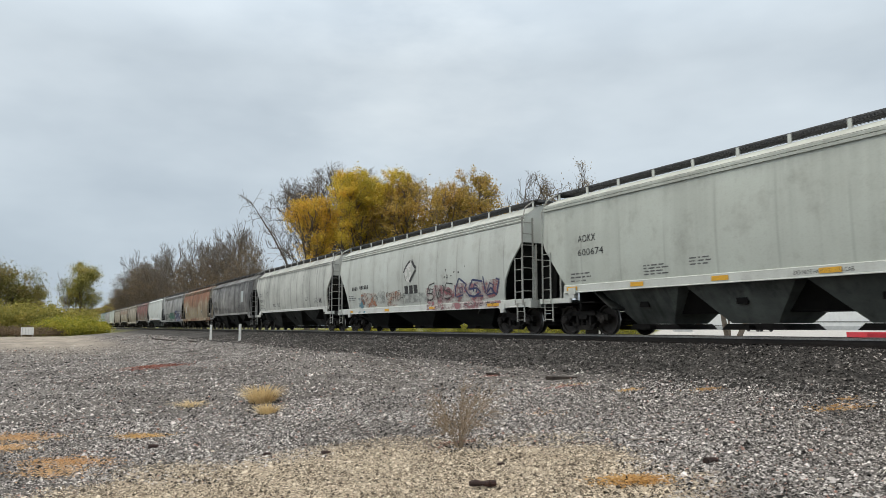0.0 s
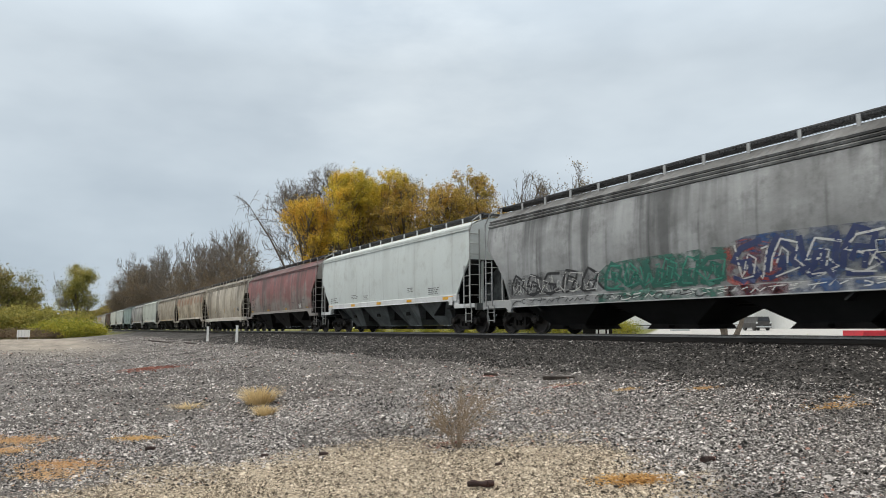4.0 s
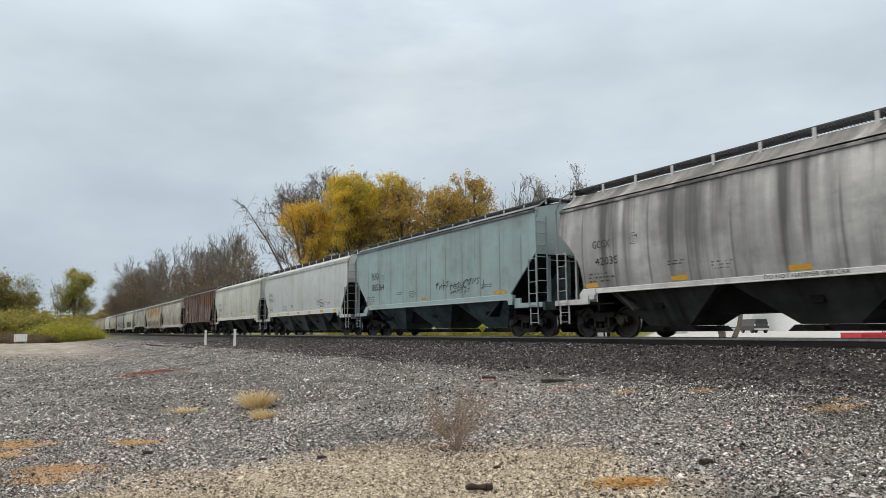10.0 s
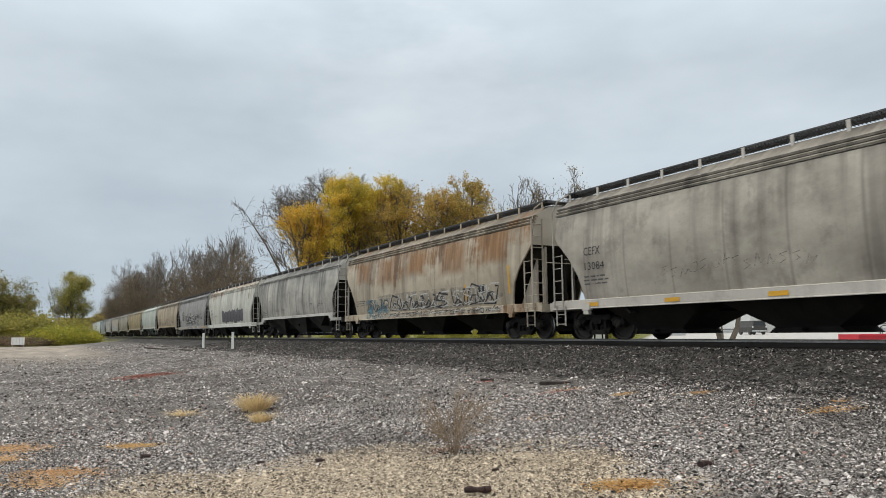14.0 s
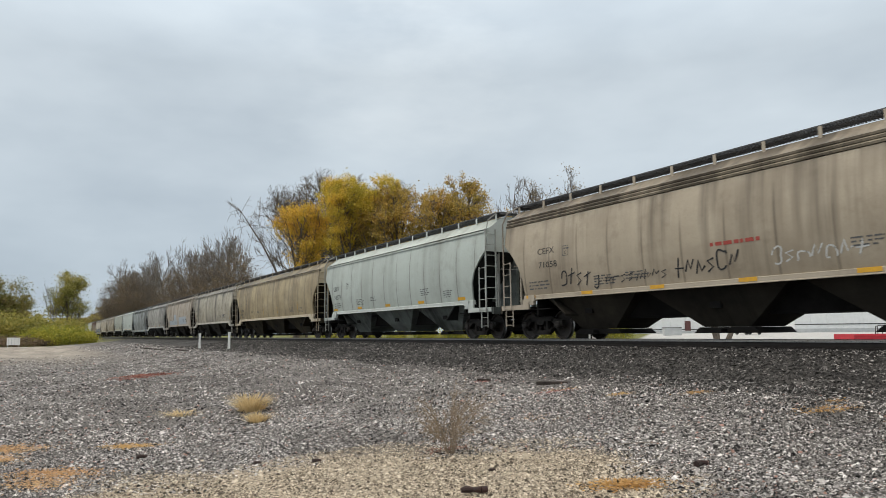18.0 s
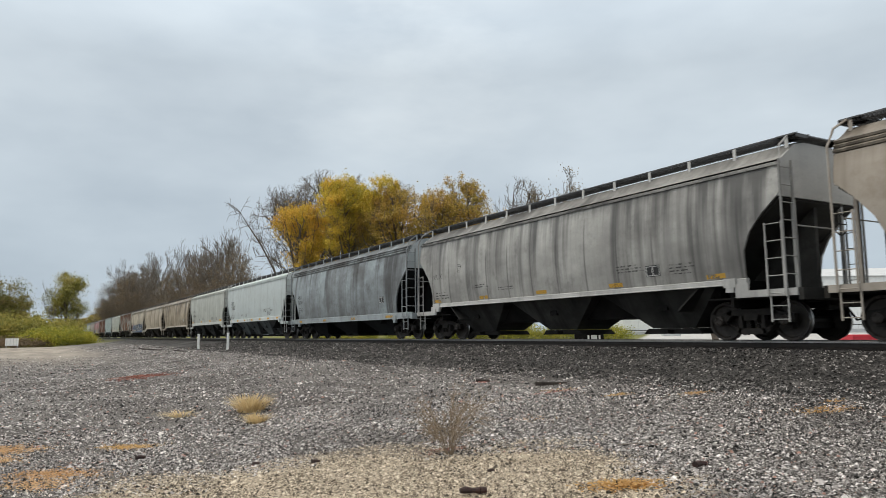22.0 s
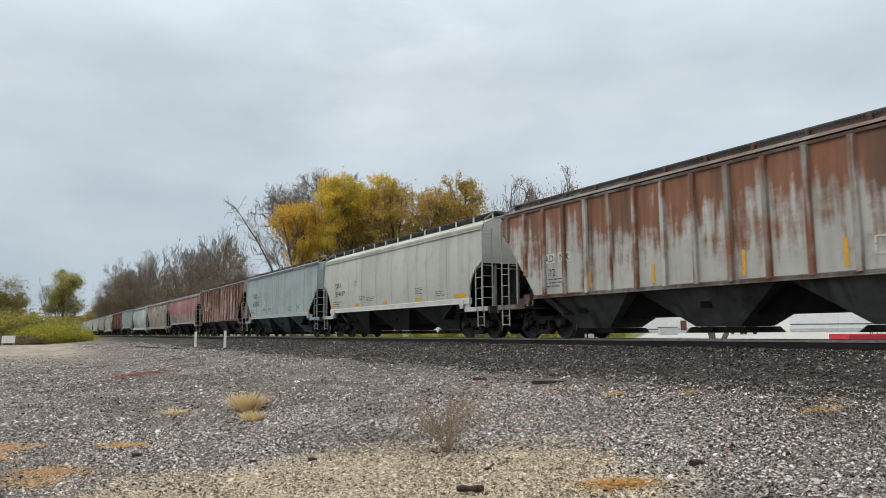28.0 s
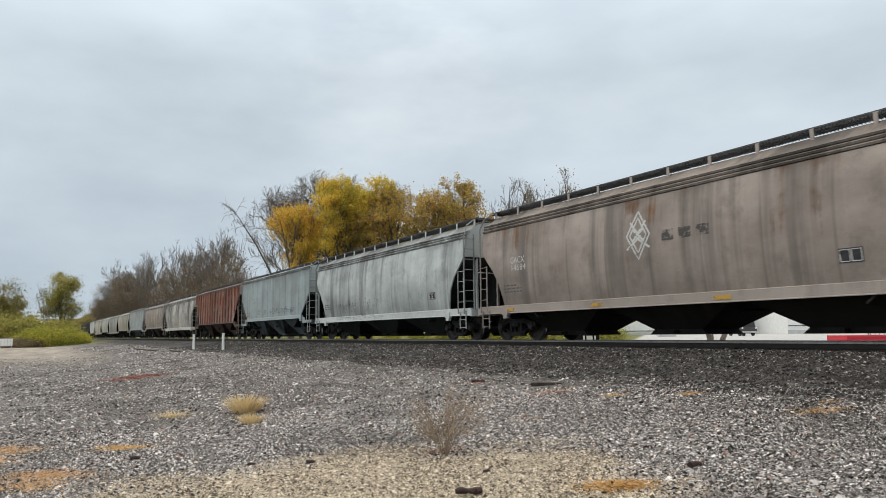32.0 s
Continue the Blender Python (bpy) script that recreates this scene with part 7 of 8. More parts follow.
# car, words, x, z, width, height, style
MARKS = [
    (0, "AOKX", 1.77, 2.84, 0.81, 0.22, "k"), (0, "600674", 1.76, 2.42, 1.15, 0.21, "k"), (2, "TILX", 1.11, 2.53, 0.80, 0.23, "k"), (2, "540261", 1.12, 2.11, 1.16, 0.22, "k"),
    (3, "NDYX", 1.53, 2.37, 1.29, 0.33, "k"), (3, "848934", 1.57, 1.83, 1.95, 0.32, "k"), (4, "AEX", 1.90, 2.35, 0.57, 0.23, "bw"), (4, "8154", 1.93, 1.97, 0.73, 0.25, "bw"),
    (7, "CEFX", 1.60, 2.41, 0.83, 0.22, "f"), (7, "10370", 1.73, 1.95, 1.02, 0.22, "f"), (8, "AEX", 1.48, 2.21, 0.58, 0.24, "k"), (8, "9211", 1.33, 1.86, 0.95, 0.23, "k"),
    (9, "TILX", 1.40, 2.53, 0.67, 0.25, "k"), (9, "54120", 1.43, 2.11, 0.94, 0.25, "k"), (10, "CEFX", 1.57, 2.76, 0.9, 0.21, "k"), (10, "70886", 1.62, 2.28, 1.0, 0.21, "k"),
    (11, "AOKX", 1.43, 2.84, 0.80, 0.22, "k"), (11, "600627", 1.42, 2.44, 1.15, 0.22, "k"), (12, "GCCX", 1.63, 2.63, 0.73, 0.23, "k"), (12, "42035", 1.71, 2.12, 0.95, 0.23, "k"),
    (13, "FURX", 1.98, 2.75, 0.88, 0.35, "k"), (13, "855364", 2.03, 2.23, 1.40, 0.30, "k"), (14, "GBRX", 1.25, 2.74, 0.86, 0.24, "k"), (14, "712911", 1.25, 2.36, 1.2, 0.23, "k"),
    (17, "CEFX", 1.40, 2.52, 0.72, 0.25, "k"), (17, "13084", 1.43, 2.08, 0.84, 0.23, "k"), (15, "CBFX", 1.73, 2.62, 0.87, 0.25, "k"), (15, "354720", 1.81, 2.14, 1.26, 0.25, "k"), (20, "AEX", 1.35, 2.43, 0.64, 0.22, "k"), (20, "7874", 1.37, 2.08, 0.96, 0.22, "k"),
    (21, "CEFX", 2.68, 2.56, 0.81, 0.25, "wb"), (21, "11271", 2.67, 1.99, 0.94, 0.25, "wb"), (22, "CEFX", 1.92, 2.76, 0.86, 0.20, "k"), (22, "71058", 1.96, 2.31, 0.94, 0.20, "k"),
    (23, "CEFX", 1.36, 2.57, 0.79, 0.24, "k"), (23, "10371", 1.47, 2.10, 0.87, 0.24, "k"), (24, "TILX", 1.39, 2.47, 0.66, 0.21, "k"), (24, "642591", 1.45, 2.00, 1.15, 0.21, "k"),
    (25, "TILX", 1.36, 2.54, 0.68, 0.24, "k"), (25, "55709", 1.43, 2.09, 0.87, 0.24, "k"), (27, "NRLX", 1.21, 2.45, 0.75, 0.20, "f"), (28, "AEX", 1.26, 2.45, 0.75, 0.21, "k"),
    (28, "7870", 1.30, 2.12, 0.85, 0.21, "k"), (29, "GBRX", 1.42, 2.76, 0.86, 0.28, "k"), (29, "712853", 1.42, 2.38, 1.15, 0.27, "k"), (30, "CBFX", 1.65, 2.62, 0.88, 0.22, "k"),
    (30, "490504", 1.65, 2.15, 1.35, 0.22, "k"), (31, "TILX", 1.31, 2.55, 0.60, 0.21, "f"), (31, "65650", 1.36, 2.07, 0.85, 0.20, "f"), (33, "AEX", 1.85, 2.34, 0.53, 0.25, "k"),
    (33, "899", 1.67, 2.00, 0.62, 0.25, "k"), (35, "CBFX", 1.71, 2.63, 0.87, 0.26, "k"), (35, "354697", 1.73, 2.18, 1.35, 0.26, "k"), (36, "FURX", 1.97, 2.78, 0.93, 0.36, "k"),
    (36, "855285", 2.02, 2.21, 1.47, 0.34, "k"), (38, "CEFX", 1.73, 2.38, 0.79, 0.26, "f"), (38, "10348", 1.74, 1.94, 1.04, 0.26, "f"), (39, "GACX", 1.83, 2.62, 0.79, 0.22, "w"),
    (39, "14684", 1.90, 2.37, 0.79, 0.21, "w")]
# yellow upright bars on older cars: car, then (x, z0, z1) each
UPRIGHTS = {4: [(1.35, 1.55, 2.3), (4.2, 1.6, 2.0), (6.9, 1.6, 2.05), (9.6, 1.6, 2.2)], 8: [(1.4, 1.55, 2.2), (5.0, 1.6, 2.0), (9.0, 1.6, 2.0), (13.0, 1.6, 2.0)],
            9: [(1.30, 1.56, 2.5), (4.47, 1.58, 1.99), (8.0, 1.6, 2.0), (12.0, 1.6, 2.0)], 16: [(1.46, 1.47, 2.54), (4.58, 1.52, 2.02), (7.17, 1.44, 2.22), (10.02, 1.48, 1.96), (13.0, 1.5, 2.0)],
            18: [(12.3, 1.5, 2.1), (16.0, 1.6, 2.6)], 20: [(1.45, 1.5, 2.3), (4.9, 1.55, 2.05), (9.4, 1.5, 2.1), (13.0, 1.5, 2.1)], 24: [(1.55, 1.6, 2.3), (4.9, 1.6, 2.0), (8.1, 1.7, 2.2), (11.5, 1.7, 2.2), (15.9, 1.6, 2.3)],
            25: [(1.25, 1.6, 2.4), (15.9, 1.6, 2.3)], 28: [], 33: [(4.0, 1.6, 2.2), (8.5, 1.6, 2.0)], 34: [(2.4, 1.5, 2.0), (4.5, 1.5, 2.0), (7.0, 1.5, 2.0), (9.8, 1.5, 2.1), (12.2, 1.5, 2.1), (15.0, 1.45, 2.5)],
            37: [(1.9, 1.5, 2.3), (4.3, 1.5, 2.0), (7.0, 1.5, 2.0), (9.6, 1.5, 2.0)], 38: [(4.9, 1.6, 2.1), (8.8, 1.6, 2.0), (14.9, 1.6, 2.4)], 22: [], 10: []}
# cars with yellow marks along the sill
SILL_MARKS = {0: 6, 10: 7, 11: 6, 12: 5, 14: 7, 15: 5, 22: 6, 23: 5, 29: 7, 30: 4, 35: 5, 36: 4, 7: 4, 6: 5, 1: 4, 39: 4, 28: 4, 13: 3, 26: 3, 27: 5, 21: 4, 17: 5}
# black stencil panels near the rear end: car, x, z
PANELS = {3: None, 4: (11.6, 1.75), 7: (13.3, 1.52), 8: (15.2, 1.75), 10: (13.6, 1.70), 12: (13.6, 1.6), 16: (13.2, 1.9), 17: (15.1, 1.72), 18: (13.2, 1.72), 21: (13.6, 1.85), 22: (13.2, 1.72), 25: (13.4, 1.8), 26: (13.2, 1.75), 27: (13.0, 1.7),
          28: (13.4, 1.72), 31: (14.0, 1.85), 34: (12.6, 1.62), 37: (12.6, 1.75), 38: (13.3, 1.6), 39: (13.25, 1.6), 40: (13.4, 1.65), 2: (15.0, 1.7), 5: (15.2, 1.65)}


def build_markings():
    for k, words, x, z, wide, high, style in MARKS:
        s = Skin(k)
        if style == "bw":
            s.rect("number_board", x - 0.08, x + wide + 0.08, z - 0.07, z + high + 0.06, "w", 0.006, "white number board")
            style = "k"
        elif style == "wb":
            s.rect("number_board", x - 0.06, x + wide + 0.06, z - 0.08, z + high + 0.08, "black", 0.006, "black number board")
            style = "w"
        s.text(words, x, z, wide, high, style)
    for k in range(len(FLEET)):
        s = Skin(k)
        r = random.Random(400 + k)
        kind = FLEET[k][0]
        mk = "f" if FLEET[k][2] > 0.5 else "bar"
        s.bars(1.35 if kind != "ribbed" else 2.3, 1.86 if kind != "panel" else 1.9, 1.0, 3, mk, 0.045, 0.11, k)
        if k in SILL_MARKS:
            n = SILL_MARKS[k]
            z0 = s.st.sill0 + (0.05 if kind == "banded" else 0.07) if kind in ("smooth", "deep", "banded") else s.st.sill1 + 0.04
            h = {"deep": 0.11, "banded": 0.10, "curved": 0.15}.get(kind, 0.12)
            for i in range(n):
                x = s.st.cut[-1][0] + 0.12 + (s.length - 2 * s.st.cut[-1][0] - 1.2) * i / (n - 1)
                w = (0.85 if i == n - 1 else 0.5) if kind != "seamed" else 0.55
                s.rect("reflector", x, x + w, z0, z0 + h, "y" if k not in (7, 28, 39, 13, 26, 27) else "yw", 0.008, "yellow reflective strip")
        for x, z0, z1 in UPRIGHTS.get(k, []):
            x = min(x, s.length - s.st.cut[-1][0] - 0.1)
            s.rect("reflector", x - 0.05, x + 0.05, z0, z1, "y" if k in (16, 34, 37, 9, 20, 18) else "yw", 0.009, "yellow reflective strip")
        if kind == "ribbed":
            g = Geo()
            x, z = {16: 13.4, 34: 12.8}.get(k, 13.0), 1.72
            s.stroke(g, [(x, z), (x + 0.5, z), (x + 0.5, z + 0.34), (x, z + 0.34), (x, z)], 0.045, 0.011)
            s.put("panel_frame", g, "w", "white stencil frame")
        elif PANELS.get(k):
            x, z = PANELS[k]
            x = min(x, s.length - s.st.cut[-1][0] - 1.1)
            s.rect("stencil_panel", x, x + 0.50, z, z + 0.30, "black" if k not in (7, 16, 31) else "w", 0.007, "small stencil panel")
            g = Geo()
            for a, b, c, d in ((0.03, 0.23, 0.03, 0.27), (0.27, 0.47, 0.03, 0.27)):
                s.stroke(g, [(x + a, z + c), (x + b, z + c), (x + b, z + d), (x + a, z + d), (x + a, z + c)], 0.025, 0.011)
            s.put("panel_frame", g, "w" if k not in (7, 16, 31) else "k")
        # small print further along
        if kind != "deep" and kind != "ribbed":
            for x, z in ((4.6, 1.95), (6.1, 1.92), (s.length - 5.2, 2.0), (s.length - 3.4, 1.95)):
                s.bars(x + r.uniform(-0.3, 0.3), z + r.uniform(-0.1, 0.1), r.uniform(0.5, 0.9), r.choice((2, 3, 4)), mk, 0.035, 0.08, k * 7 + int(x))
            if kind != "smooth":
                g = Geo()
                x, z = 4.35 if kind == "curved" else 3.2, 2.62
                s.stroke(g, [(x, z), (x + 0.26, z), (x + 0.26, z + 0.3), (x, z + 0.3), (x, z)], 0.02, 0.008)
                s.put("stencil_frame", g, mk)
                s.text("C", x + 0.09, z + 0.04, 0.08, 0.10, "k" if mk == "bar" else "f")
                s.bars(x + 0.05, z + 0.2, 0.16, 1, mk, 0.04, 0.08, k)
    for k in (11, 29, 0, 14):
        Skin(k).text("WARNING", 12.2, 2.06, 0.52, 0.10, "k")
        Skin(k).bars(12.05, 1.93, 0.95, 4, "bar", 0.035, 0.08, 5)
    for k, x in ((11, 12.9), (12, 7.3), (0, 9.0), (29, 6.6), (0, 14.0)):
        s = Skin(k)
        st = s.st
        s.text("DO NOT HAMMER ON CAR", x, st.sill0 + 0.08 if k != 12 else st.sill0 + 0.04, 1.35 if k != 12 else 2.0, 0.09, "k", 0.008)
    # a diamond emblem and bars for its brand lettering
    s = Skin(1)
    s.put("emblem_field", Geo().grid([[s.point(8.42, 2.78, 0.0065), s.point(8.62, 2.36, 0.0065)], [s.point(8.66, 3.08, 0.0065), s.point(8.86, 2.26, 0.0065)], [s.point(9.08, 3.26, 0.0065), s.point(9.12, 2.5, 0.0065)]]), "w", "white leaf-shaped emblem")
    g = Geo()
    s.stroke(g, [(8.33, 2.74), (8.42, 2.88), (8.60, 3.05), (8.78, 3.16), (8.98, 3.24)], 0.11, 0.009)
    s.stroke(g, [(9.10, 3.26), (9.34, 3.02), (9.58, 2.86)], 0.15, 0.009)
    s.stroke(g, [(9.57, 2.80), (9.28, 2.56), (8.96, 2.28)], 0.15, 0.0098)
    s.stroke(g, [(8.36, 2.66), (8.50, 2.44), (8.58, 2.34)], 0.03, 0.009)
    s.put("emblem", g, "black", "worn black diamond emblem")
    for i in range(3):
        s.rect("emblem_bar", 8.40 + 0.47 * i, 8.76 + 0.47 * i, 1.74, 2.12, "k", 0.008)
    for i in range(4):
        s.rect("emblem_bar", 1.92 + 0.21 * i, 2.04 + 0.21 * i, 2.16, 2.36, "k", 0.008)
    for i in range(6):
        s.rect("emblem_bar", 2.98 + 0.20 * i, 3.10 + 0.20 * i, 2.19, 2.39, "k", 0.008)
    s = Skin(39)
    g = Geo()
    for q in (1.0, 0.72):
        s.stroke(g, [(7.78 - 0.42 * q, 2.87), (7.78, 2.87 - 0.66 * q), (7.78 + 0.42 * q, 2.87), (7.78, 2.87 + 0.66 * q), (7.78 - 0.42 * q, 2.87)], 0.05, 0.010)
    for a in (-0.2, 0.0, 0.2):
        s.stroke(g, [(7.78 - 0.22 + a, 2.7 + a), (7.78 + 0.2 + a * 0.4, 3.05 + a)], 0.06, 0.012)
        s.stroke(g, [(7.78 + 0.22 + a, 2.7 - a), (7.78 - 0.2 + a * 0.4, 3.05 - a)], 0.06, 0.0135)
    s.put("emblem", g, "w", "worn white diamond emblem")
    for i in range(3):
        s.rect("emblem_bar", 8.62 + 0.56 * i, 9.0 + 0.56 * i, 2.62, 2.90, "f", 0.008)
    for k, x, z, low in ((16, 2.35, 2.36, ("7", "2")), (37, 2.5, 2.42, ("0", "5")), (34, 2.35, 2.40, ("70", "2"))):
        s = Skin(k)
        for i, word in enumerate(("AD", "MX")):
            s.rect("number_board", x + 0.75 * i, x + 0.55 + 0.75 * i, z, z + 0.30, "w", 0.012, "worn white number board")
            s.text(word, x + 0.05 + 0.75 * i, z + 0.04, 0.44, 0.22, "k", 0.017)
        s.text(low[0], x + 0.2, z - 0.42, 0.16, 0.24, "k", 0.012)
        s.text(low[1], x + 0.9 if k == 37 else x + 0.4, z - 0.42, 0.16, 0.24, "k", 0.012)
    # paint-over patches and stains
    s = Skin(3)
    s.rect("pale_patch", 12.9, 13.75, 2.35, 3.30, "patch", 0.006, "pale square paint patch")
    s = Skin(26)
    s.rect("blue_patch", 2.4, 7.7, 1.50, 2.05, "sky", 0.006, "pale blue paint-over patch")
    s.rect("blue_patch", 5.6, 7.3, 2.06, 2.70, "sky", 0.006, "pale blue paint-over patch")
    s.rect("blue_patch", 9.0, 13.5, 1.50, 2.35, "sky", 0.006, "pale blue paint-over patch")
    # graffiti
    s = Skin(1)
    s.haze(3.15, 5.1, 1.25, 1.98, "amber")
    s.haze(6.3, 7.8, 1.25, 1.92, "amber")
    s.haze(2.7, 3.6, 0.97, 1.75, "aqua")
    s.haze(10.4, 12.9, 1.22, 1.95, "rose")
    s.haze(12.8, 16.2, 1.22, 2.0, "rose")
    s.haze(10.5, 16.3, 0.94, 1.21, "rose")
    s.haze(5.2, 6.2, 1.4, 2.0, "smoke")
    s.haze(7.7, 10.6, 1.3, 1.8, "smoke")
    s.scrawl(3.2, 5.3, 1.35, 1.95, "black", 5, 0.028, 7)
    s.scrawl(6.3, 8.6, 1.35, 1.95, "black", 6, 0.024, 7)
    s.wild(10.6, 12.9, 1.36, 2.12, "black", 7, 0.05, 3)
    s.wild(13.0, 16.3, 1.40, 2.18, "blue", 8, 0.075, 3)
    s.scrawl(11.0, 12.2, 0.97, 1.19, "w", 9, 0.03, 4)
    s.scrawl(13.6, 16.0, 0.97, 1.19, "black", 10, 0.03, 6)
    r = random.Random(12)
    for i in range(9):
        s.blob("graffiti_dot", 12.6 + r.uniform(-0.4, 1.3), 2.35 + r.uniform(-0.25, 0.3), r.uniform(0.02, 0.07), r.uniform(0.02, 0.06), "black", 0.008, [i, 2 * i, 3 * i], 0.4, 0.2)
    s = Skin(5)
    for x0, x1, z1, tone in ((1.4, 6.2, 2.05, "smoke"), (6.0, 10.9, 2.15, "green"), (10.6, 15.4, 2.3, "ultra"), (14.6, 15.9, 1.8, "crimson"), (10.5, 12.2, 2.2, "crimson")):
        s.haze(x0, x1, 1.23, z1, tone)
        s.haze(x0, x1, 0.96, 1.20, tone)
    s.wild(1.5, 6.2, 1.30, 2.02, "black", 21, 0.09, 5)
    s.wild(1.6, 6.1, 1.33, 1.98, "w", 24, 0.03, 6)
    s.wild(6.3, 10.7, 1.28, 2.08, "teal", 22, 0.12, 5)
    s.wild(6.4, 10.6, 1.32, 2.02, "mint", 25, 0.05, 6)
    s.wild(10.8, 15.2, 1.26, 2.24, "blue", 23, 0.15, 5)
    s.wild(10.9, 15.3, 1.30, 2.18, "w", 26, 0.05, 5)
    s.scrawl(6.4, 15.0, 0.97, 1.19, "w", 3, 0.03, 18)
    s.scrawl(1.6, 10.0, 0.97, 1.19, "black", 4, 0.03, 18)
    s = Skin(18)
    s.haze(2.6, 5.2, 0.97, 1.9, "aqua")
    s.haze(4.0, 14.6, 1.24, 2.05, "smoke")
    s.haze(4.0, 14.6, 0.96, 1.2, "smoke")
    s.wild(2.8, 5.4, 1.28, 1.85, "black", 31, 0.05, 3)
    s.wild(5.4, 11.0, 1.28, 2.0, "black", 32, 0.085, 5)
    s.wild(5.5, 11.1, 1.30, 1.97, "w", 33, 0.045, 6)
    s.wild(11.2, 14.6, 1.28, 2.1, "black", 34, 0.07, 3)
    s.wild(11.3, 14.7, 1.32, 2.06, "w", 36, 0.04, 4)
    s.scrawl(3.0, 14.5, 0.97, 1.19, "black", 35, 0.035, 26)
    s.scrawl(3.2, 14.9, 0.97, 1.19, "w", 37, 0.022, 22)
    s = Skin(20)
    s.piece(6.2, 13.8, 1.30, 2.38, 7, ["purple"], "black", 41, None, 0.1, "purple", 0.06)
    s.tag(2.9, 4.2, 1.8, 2.1, "f", 42, 0.03, 6)
    s = Skin(21)
    for x0, x1, z0, z1 in ((4.9, 8.6, 1.26, 2.62), (8.2, 12.4, 1.26, 2.5), (3.0, 5.4, 1.7, 2.5), (11.6, 14.0, 1.9, 2.5)):
        s.haze(x0, x1, z0, z1, "smoke")
    s.rect("graffiti_haze", 5.0, 11.2, 0.95, 1.19, "smoke", 0.0068)
    s.poly("graffiti_fill", [(5.3, 1.5), (5.3, 2.5), (8.4, 2.35), (8.5, 1.4)], "dusk")
    s.poly("graffiti_fill", [(8.8, 2.4), (11.1, 2.3), (10.9, 1.5), (9.0, 1.5)], "dusk")
    above = [[(5.17, 2.62), (5.62, 2.12), (5.28, 1.66), (6.41, 1.63)], [(5.55, 2.59), (5.76, 2.25), (6.22, 2.07), (5.85, 1.93)], [(6.53, 2.38), (6.94, 2.07), (8.38, 1.96), (8.3, 2.48)],
             [(7.69, 2.54), (7.79, 2.27), (8.49, 2.39)], [(8.7, 2.44), (9.05, 1.66), (9.86, 1.55), (9.76, 1.78), (9.06, 1.85)], [(8.81, 2.43), (9.89, 2.11), (9.71, 2.49), (10.43, 2.17), (11.23, 2.36), (10.88, 1.58), (10.48, 1.86)],
             [(11.92, 2.0), (11.3, 1.68), (12.24, 1.55)], [(7.01, 1.79), (8.07, 1.77), (8.03, 1.57), (7.05, 1.6), (7.01, 1.79)], [(8.52, 2.36), (8.61, 1.89), (8.33, 1.6)]]
    s.lines("graffiti_shadow", [[(x + 0.05, z - 0.05) for x, z in p] for p in above], "black", 0.10, 0.0095)
    s.lines("graffiti_line", above, "w", 0.055, 0.0115)
    s.lines("graffiti_line", [[(5.02, 1.13), (5.2, 1.19), (5.5, 1.02)], [(7.62, 1.0), (7.8, 1.18)], [(8.42, 1.0), (8.6, 1.18)], [(9.2, 1.18), (9.32, 1.0), (10.11, 1.02)], [(10.33, 1.0), (11.06, 1.03), (10.8, 1.18)], [(11.34, 0.98), (11.5, 1.17), (12.2, 1.18), (11.86, 1.03), (11.34, 0.98)], [(6.5, 1.18), (6.72, 1.02), (7.22, 1.0)]], "w", 0.05)
    s.scrawl(12.0, 13.9, 2.05, 2.4, "black", 53, 0.03, 9)
    s.scrawl(3.2, 5.0, 1.7, 2.4, "f", 54, 0.03, 6)
    s.rect("reflector", 14.9, 15.5, 0.98, 1.2, "y", 0.012, "yellow reflective strip")
    s = Skin(33)
    s.haze(1.5, 3.6, 1.25, 2.1, "crimson")
    for x0, x1, z1 in ((5.8, 10.4, 2.2), (9.6, 15.4, 2.25)):
        s.haze(x0, x1, 1.23, z1, "ultra")
    s.rect("graffiti_fill", 1.75, 6.2, 0.945, 1.195, "navy", 0.0075)
    s.rect("graffiti_fill", 6.25, 15.2, 0.945, 1.195, "cobalt", 0.0075)
    for mat_, shapes in (("cobalt", [[(1.85, 1.46), (2.71, 1.87), (3.06, 1.66), (3.09, 1.3)], [(3.18, 2.13), (3.71, 2.19), (4.1, 1.87), (4.18, 1.3), (3.22, 1.3)], [(5.53, 2.19), (6.6, 2.12), (6.5, 1.4), (5.49, 1.4)]]),
                         ("navy", [[(4.28, 2.25), (5.45, 2.08), (5.5, 1.59), (5.05, 1.32), (4.37, 1.28), (4.15, 1.45)]])):
        for shape in shapes:
            s.poly("graffiti_fill", shape, mat_)
    for x, z, r in ((2.91, 2.12, 0.13), (4.03, 2.2, 0.14), (5.32, 2.28, 0.11), (1.62, 1.4, 0.24), (2.57, 1.99, 0.2)):
        s.blob("graffiti_dot", x, z, r, r, "pink", 0.009, [x, z, r], 0.1, 0.1)
    s.lines("graffiti_line", [[(1.85, 1.44), (2.71, 1.87), (3.06, 1.66), (3.09, 1.37), (2.53, 1.32), (1.85, 1.44)], [(3.13, 1.39), (3.2, 2.12), (3.72, 2.18), (4.14, 1.85), (4.21, 1.4)], [(3.48, 1.35), (3.47, 1.86), (3.72, 1.76), (3.78, 1.37)],
                              [(4.37, 1.31), (4.16, 1.45), (4.28, 2.26), (5.45, 2.09), (5.5, 1.59), (5.06, 1.48), (5.15, 1.31)], [(4.51, 1.92), (4.97, 1.82), (4.81, 1.61), (4.49, 1.69)], [(5.53, 2.19), (5.55, 1.73), (5.78, 1.6), (6.5, 1.7), (6.6, 2.12), (5.53, 2.19)]], "w", 0.055, 0.0115)
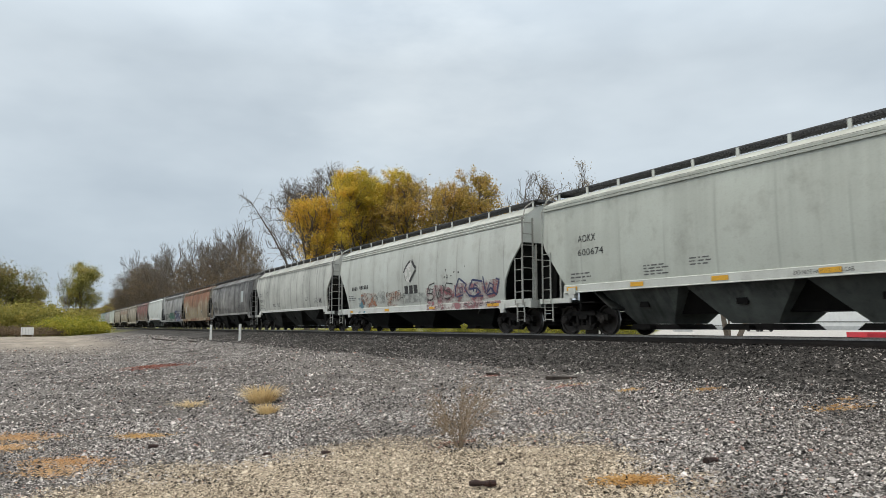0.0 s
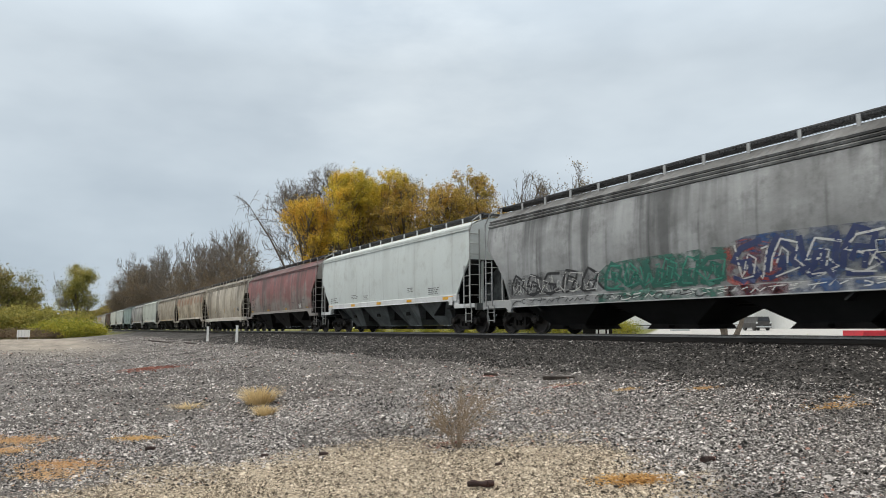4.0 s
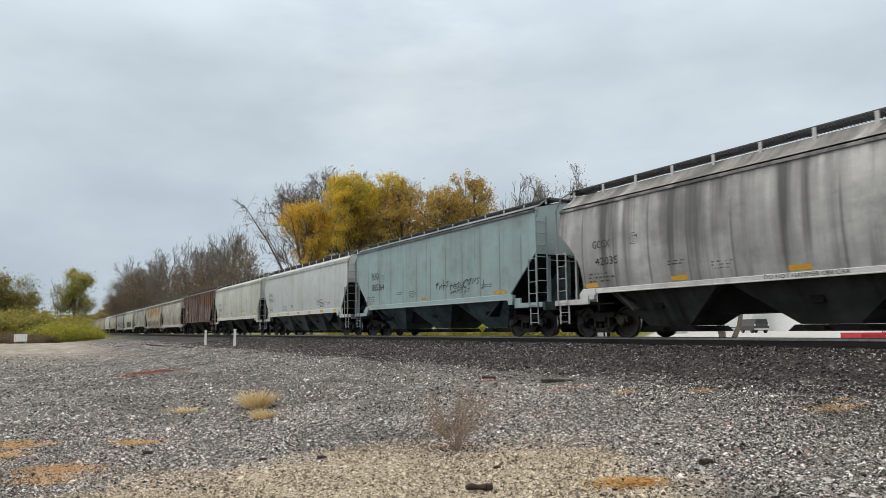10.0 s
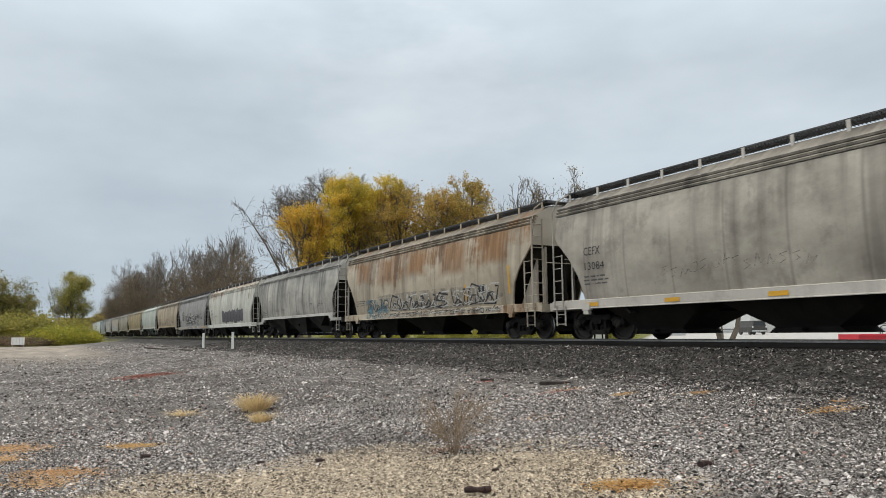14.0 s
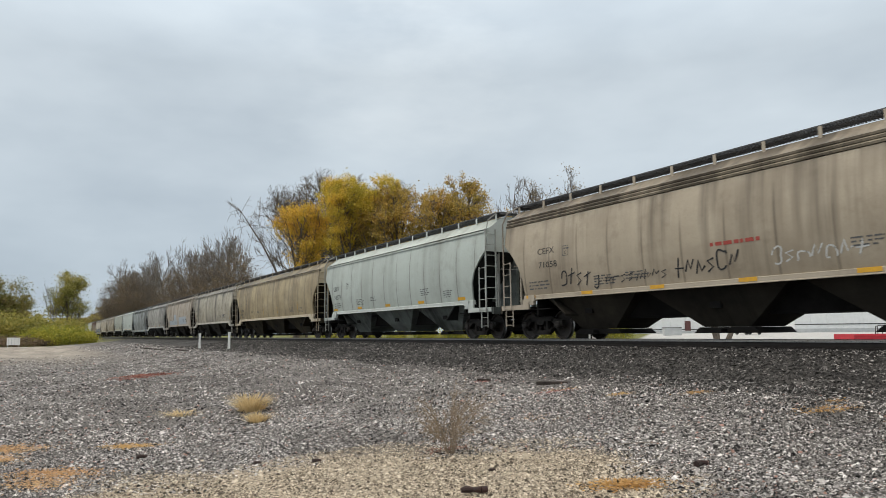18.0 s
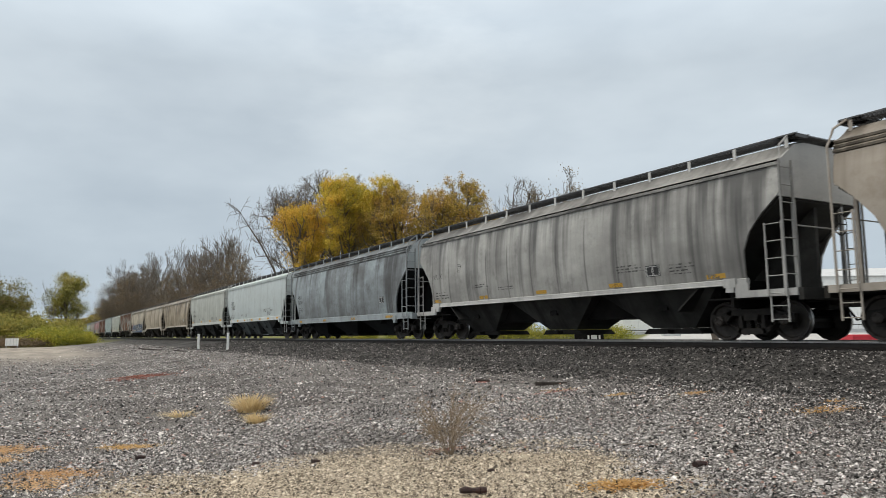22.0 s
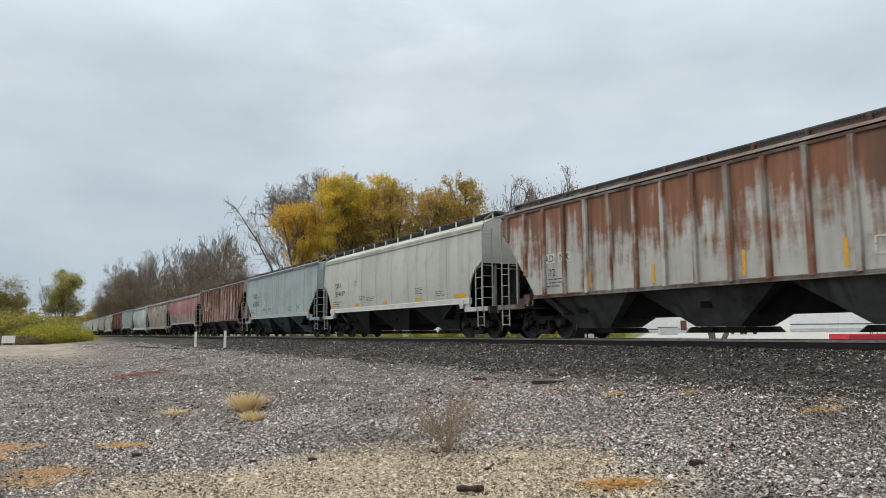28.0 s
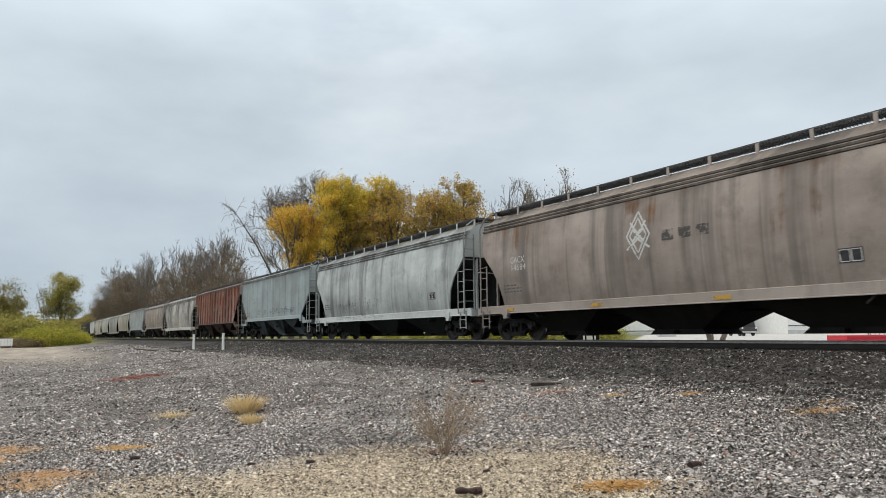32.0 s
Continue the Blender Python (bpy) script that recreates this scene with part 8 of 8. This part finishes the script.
    s.lines("graffiti_line", [[(1.75, 0.97), (2.3, 1.19)], [(2.15, 1.1), (2.65, 0.98)], [(2.92, 0.97), (3.2, 1.18), (3.39, 1.09), (3.62, 0.97), (3.89, 1.19), (4.2, 0.97)], [(4.29, 1.19), (4.64, 0.97), (4.63, 1.15), (4.96, 0.98), (4.9, 1.18), (5.74, 1.08)]], "w", 0.05, 0.0115)
    s.wild(6.8, 15.2, 1.27, 2.2, "navy", 62, 0.16, 7)
    s.wild(6.9, 15.2, 1.32, 2.14, "w", 66, 0.055, 7)
    s.scrawl(6.0, 15.4, 0.97, 1.20, "w", 63, 0.04, 20)
    s.scrawl(0.4, 1.6, 0.98, 1.2, "black", 64, 0.03, 4)
    s = Skin(38)
    s.haze(2.9, 5.4, 1.5, 2.2, "aqua")
    s.wild(3.1, 5.2, 1.58, 2.1, "azure", 72, 0.11, 3)
    s = Skin(40)
    s.tag(3.4, 5.8, 1.35, 1.95, "black", 73, 0.03, 8)
    s.tag(6.0, 8.4, 1.3, 2.0, "f", 74, 0.03, 6)
    s.tag(3.0, 9.0, 0.97, 1.2, "f", 75, 0.03, 10)
    s = Skin(41)
    s.tag(7.2, 12.0, 1.6, 2.1, "black", 76, 0.04, 10)
    s = Skin(13)
    s.scrawl(8.6, 12.4, 1.80, 2.25, "black", 77, 0.045, 13)
    s.scrawl(9.8, 11.4, 1.62, 1.86, "black", 79, 0.035, 6)
    s = Skin(43)
    s.tag(4.0, 11.0, 1.3, 1.9, "f", 78, 0.04, 12)
    for k, seed in ((8, 81), (3, 82), (17, 83), (24, 85)):
        s = Skin(k)
        s.tag(4.4, 8.8, 1.55, 2.0, "f", seed, 0.022, 9)
    s = Skin(22)
    s.scrawl(3.0, 4.8, 1.50, 2.15, "black", 84, 0.045, 5)
    s.scrawl(5.0, 7.4, 1.55, 1.92, "k", 88, 0.035, 8)
    s.scrawl(7.6, 9.6, 1.55, 2.15, "black", 89, 0.045, 6)
    s.scrawl(10.4, 12.6, 1.62, 2.05, "w", 86, 0.04, 7)
    s.bars(8.8, 2.28, 1.6, 1, "red", 0.09, 0.1, 90)
    Skin(7).tag(9.6, 11.2, 1.5, 1.85, "f", 87, 0.025, 6)


build_markings()


# ---------------------------------------------------------------- what moves
def motions():
    for k, (car, st, length) in enumerate(CARS):
        walk(car, [(t, pose(ENDS[k] + SPEED * t, TRACK_Y, 0)) for t in (0.0, CLIP)])
    turn = math.degrees(SPEED / WHEEL_R) / FPS
    first = WHEELS[0]
    walk(first, [(i / FPS, pose(0, 0, 0, 0, (turn * i) % 360.0, 0)) for i in range(int(CLIP * FPS) + 1)])
    action = first.animation_data.action
    for w in WHEELS[1:]:
        w.rotation_mode = "QUATERNION"
        w.animation_data_create().action = action
        w.animation_data.action_slot = action.slots[0]


motions()
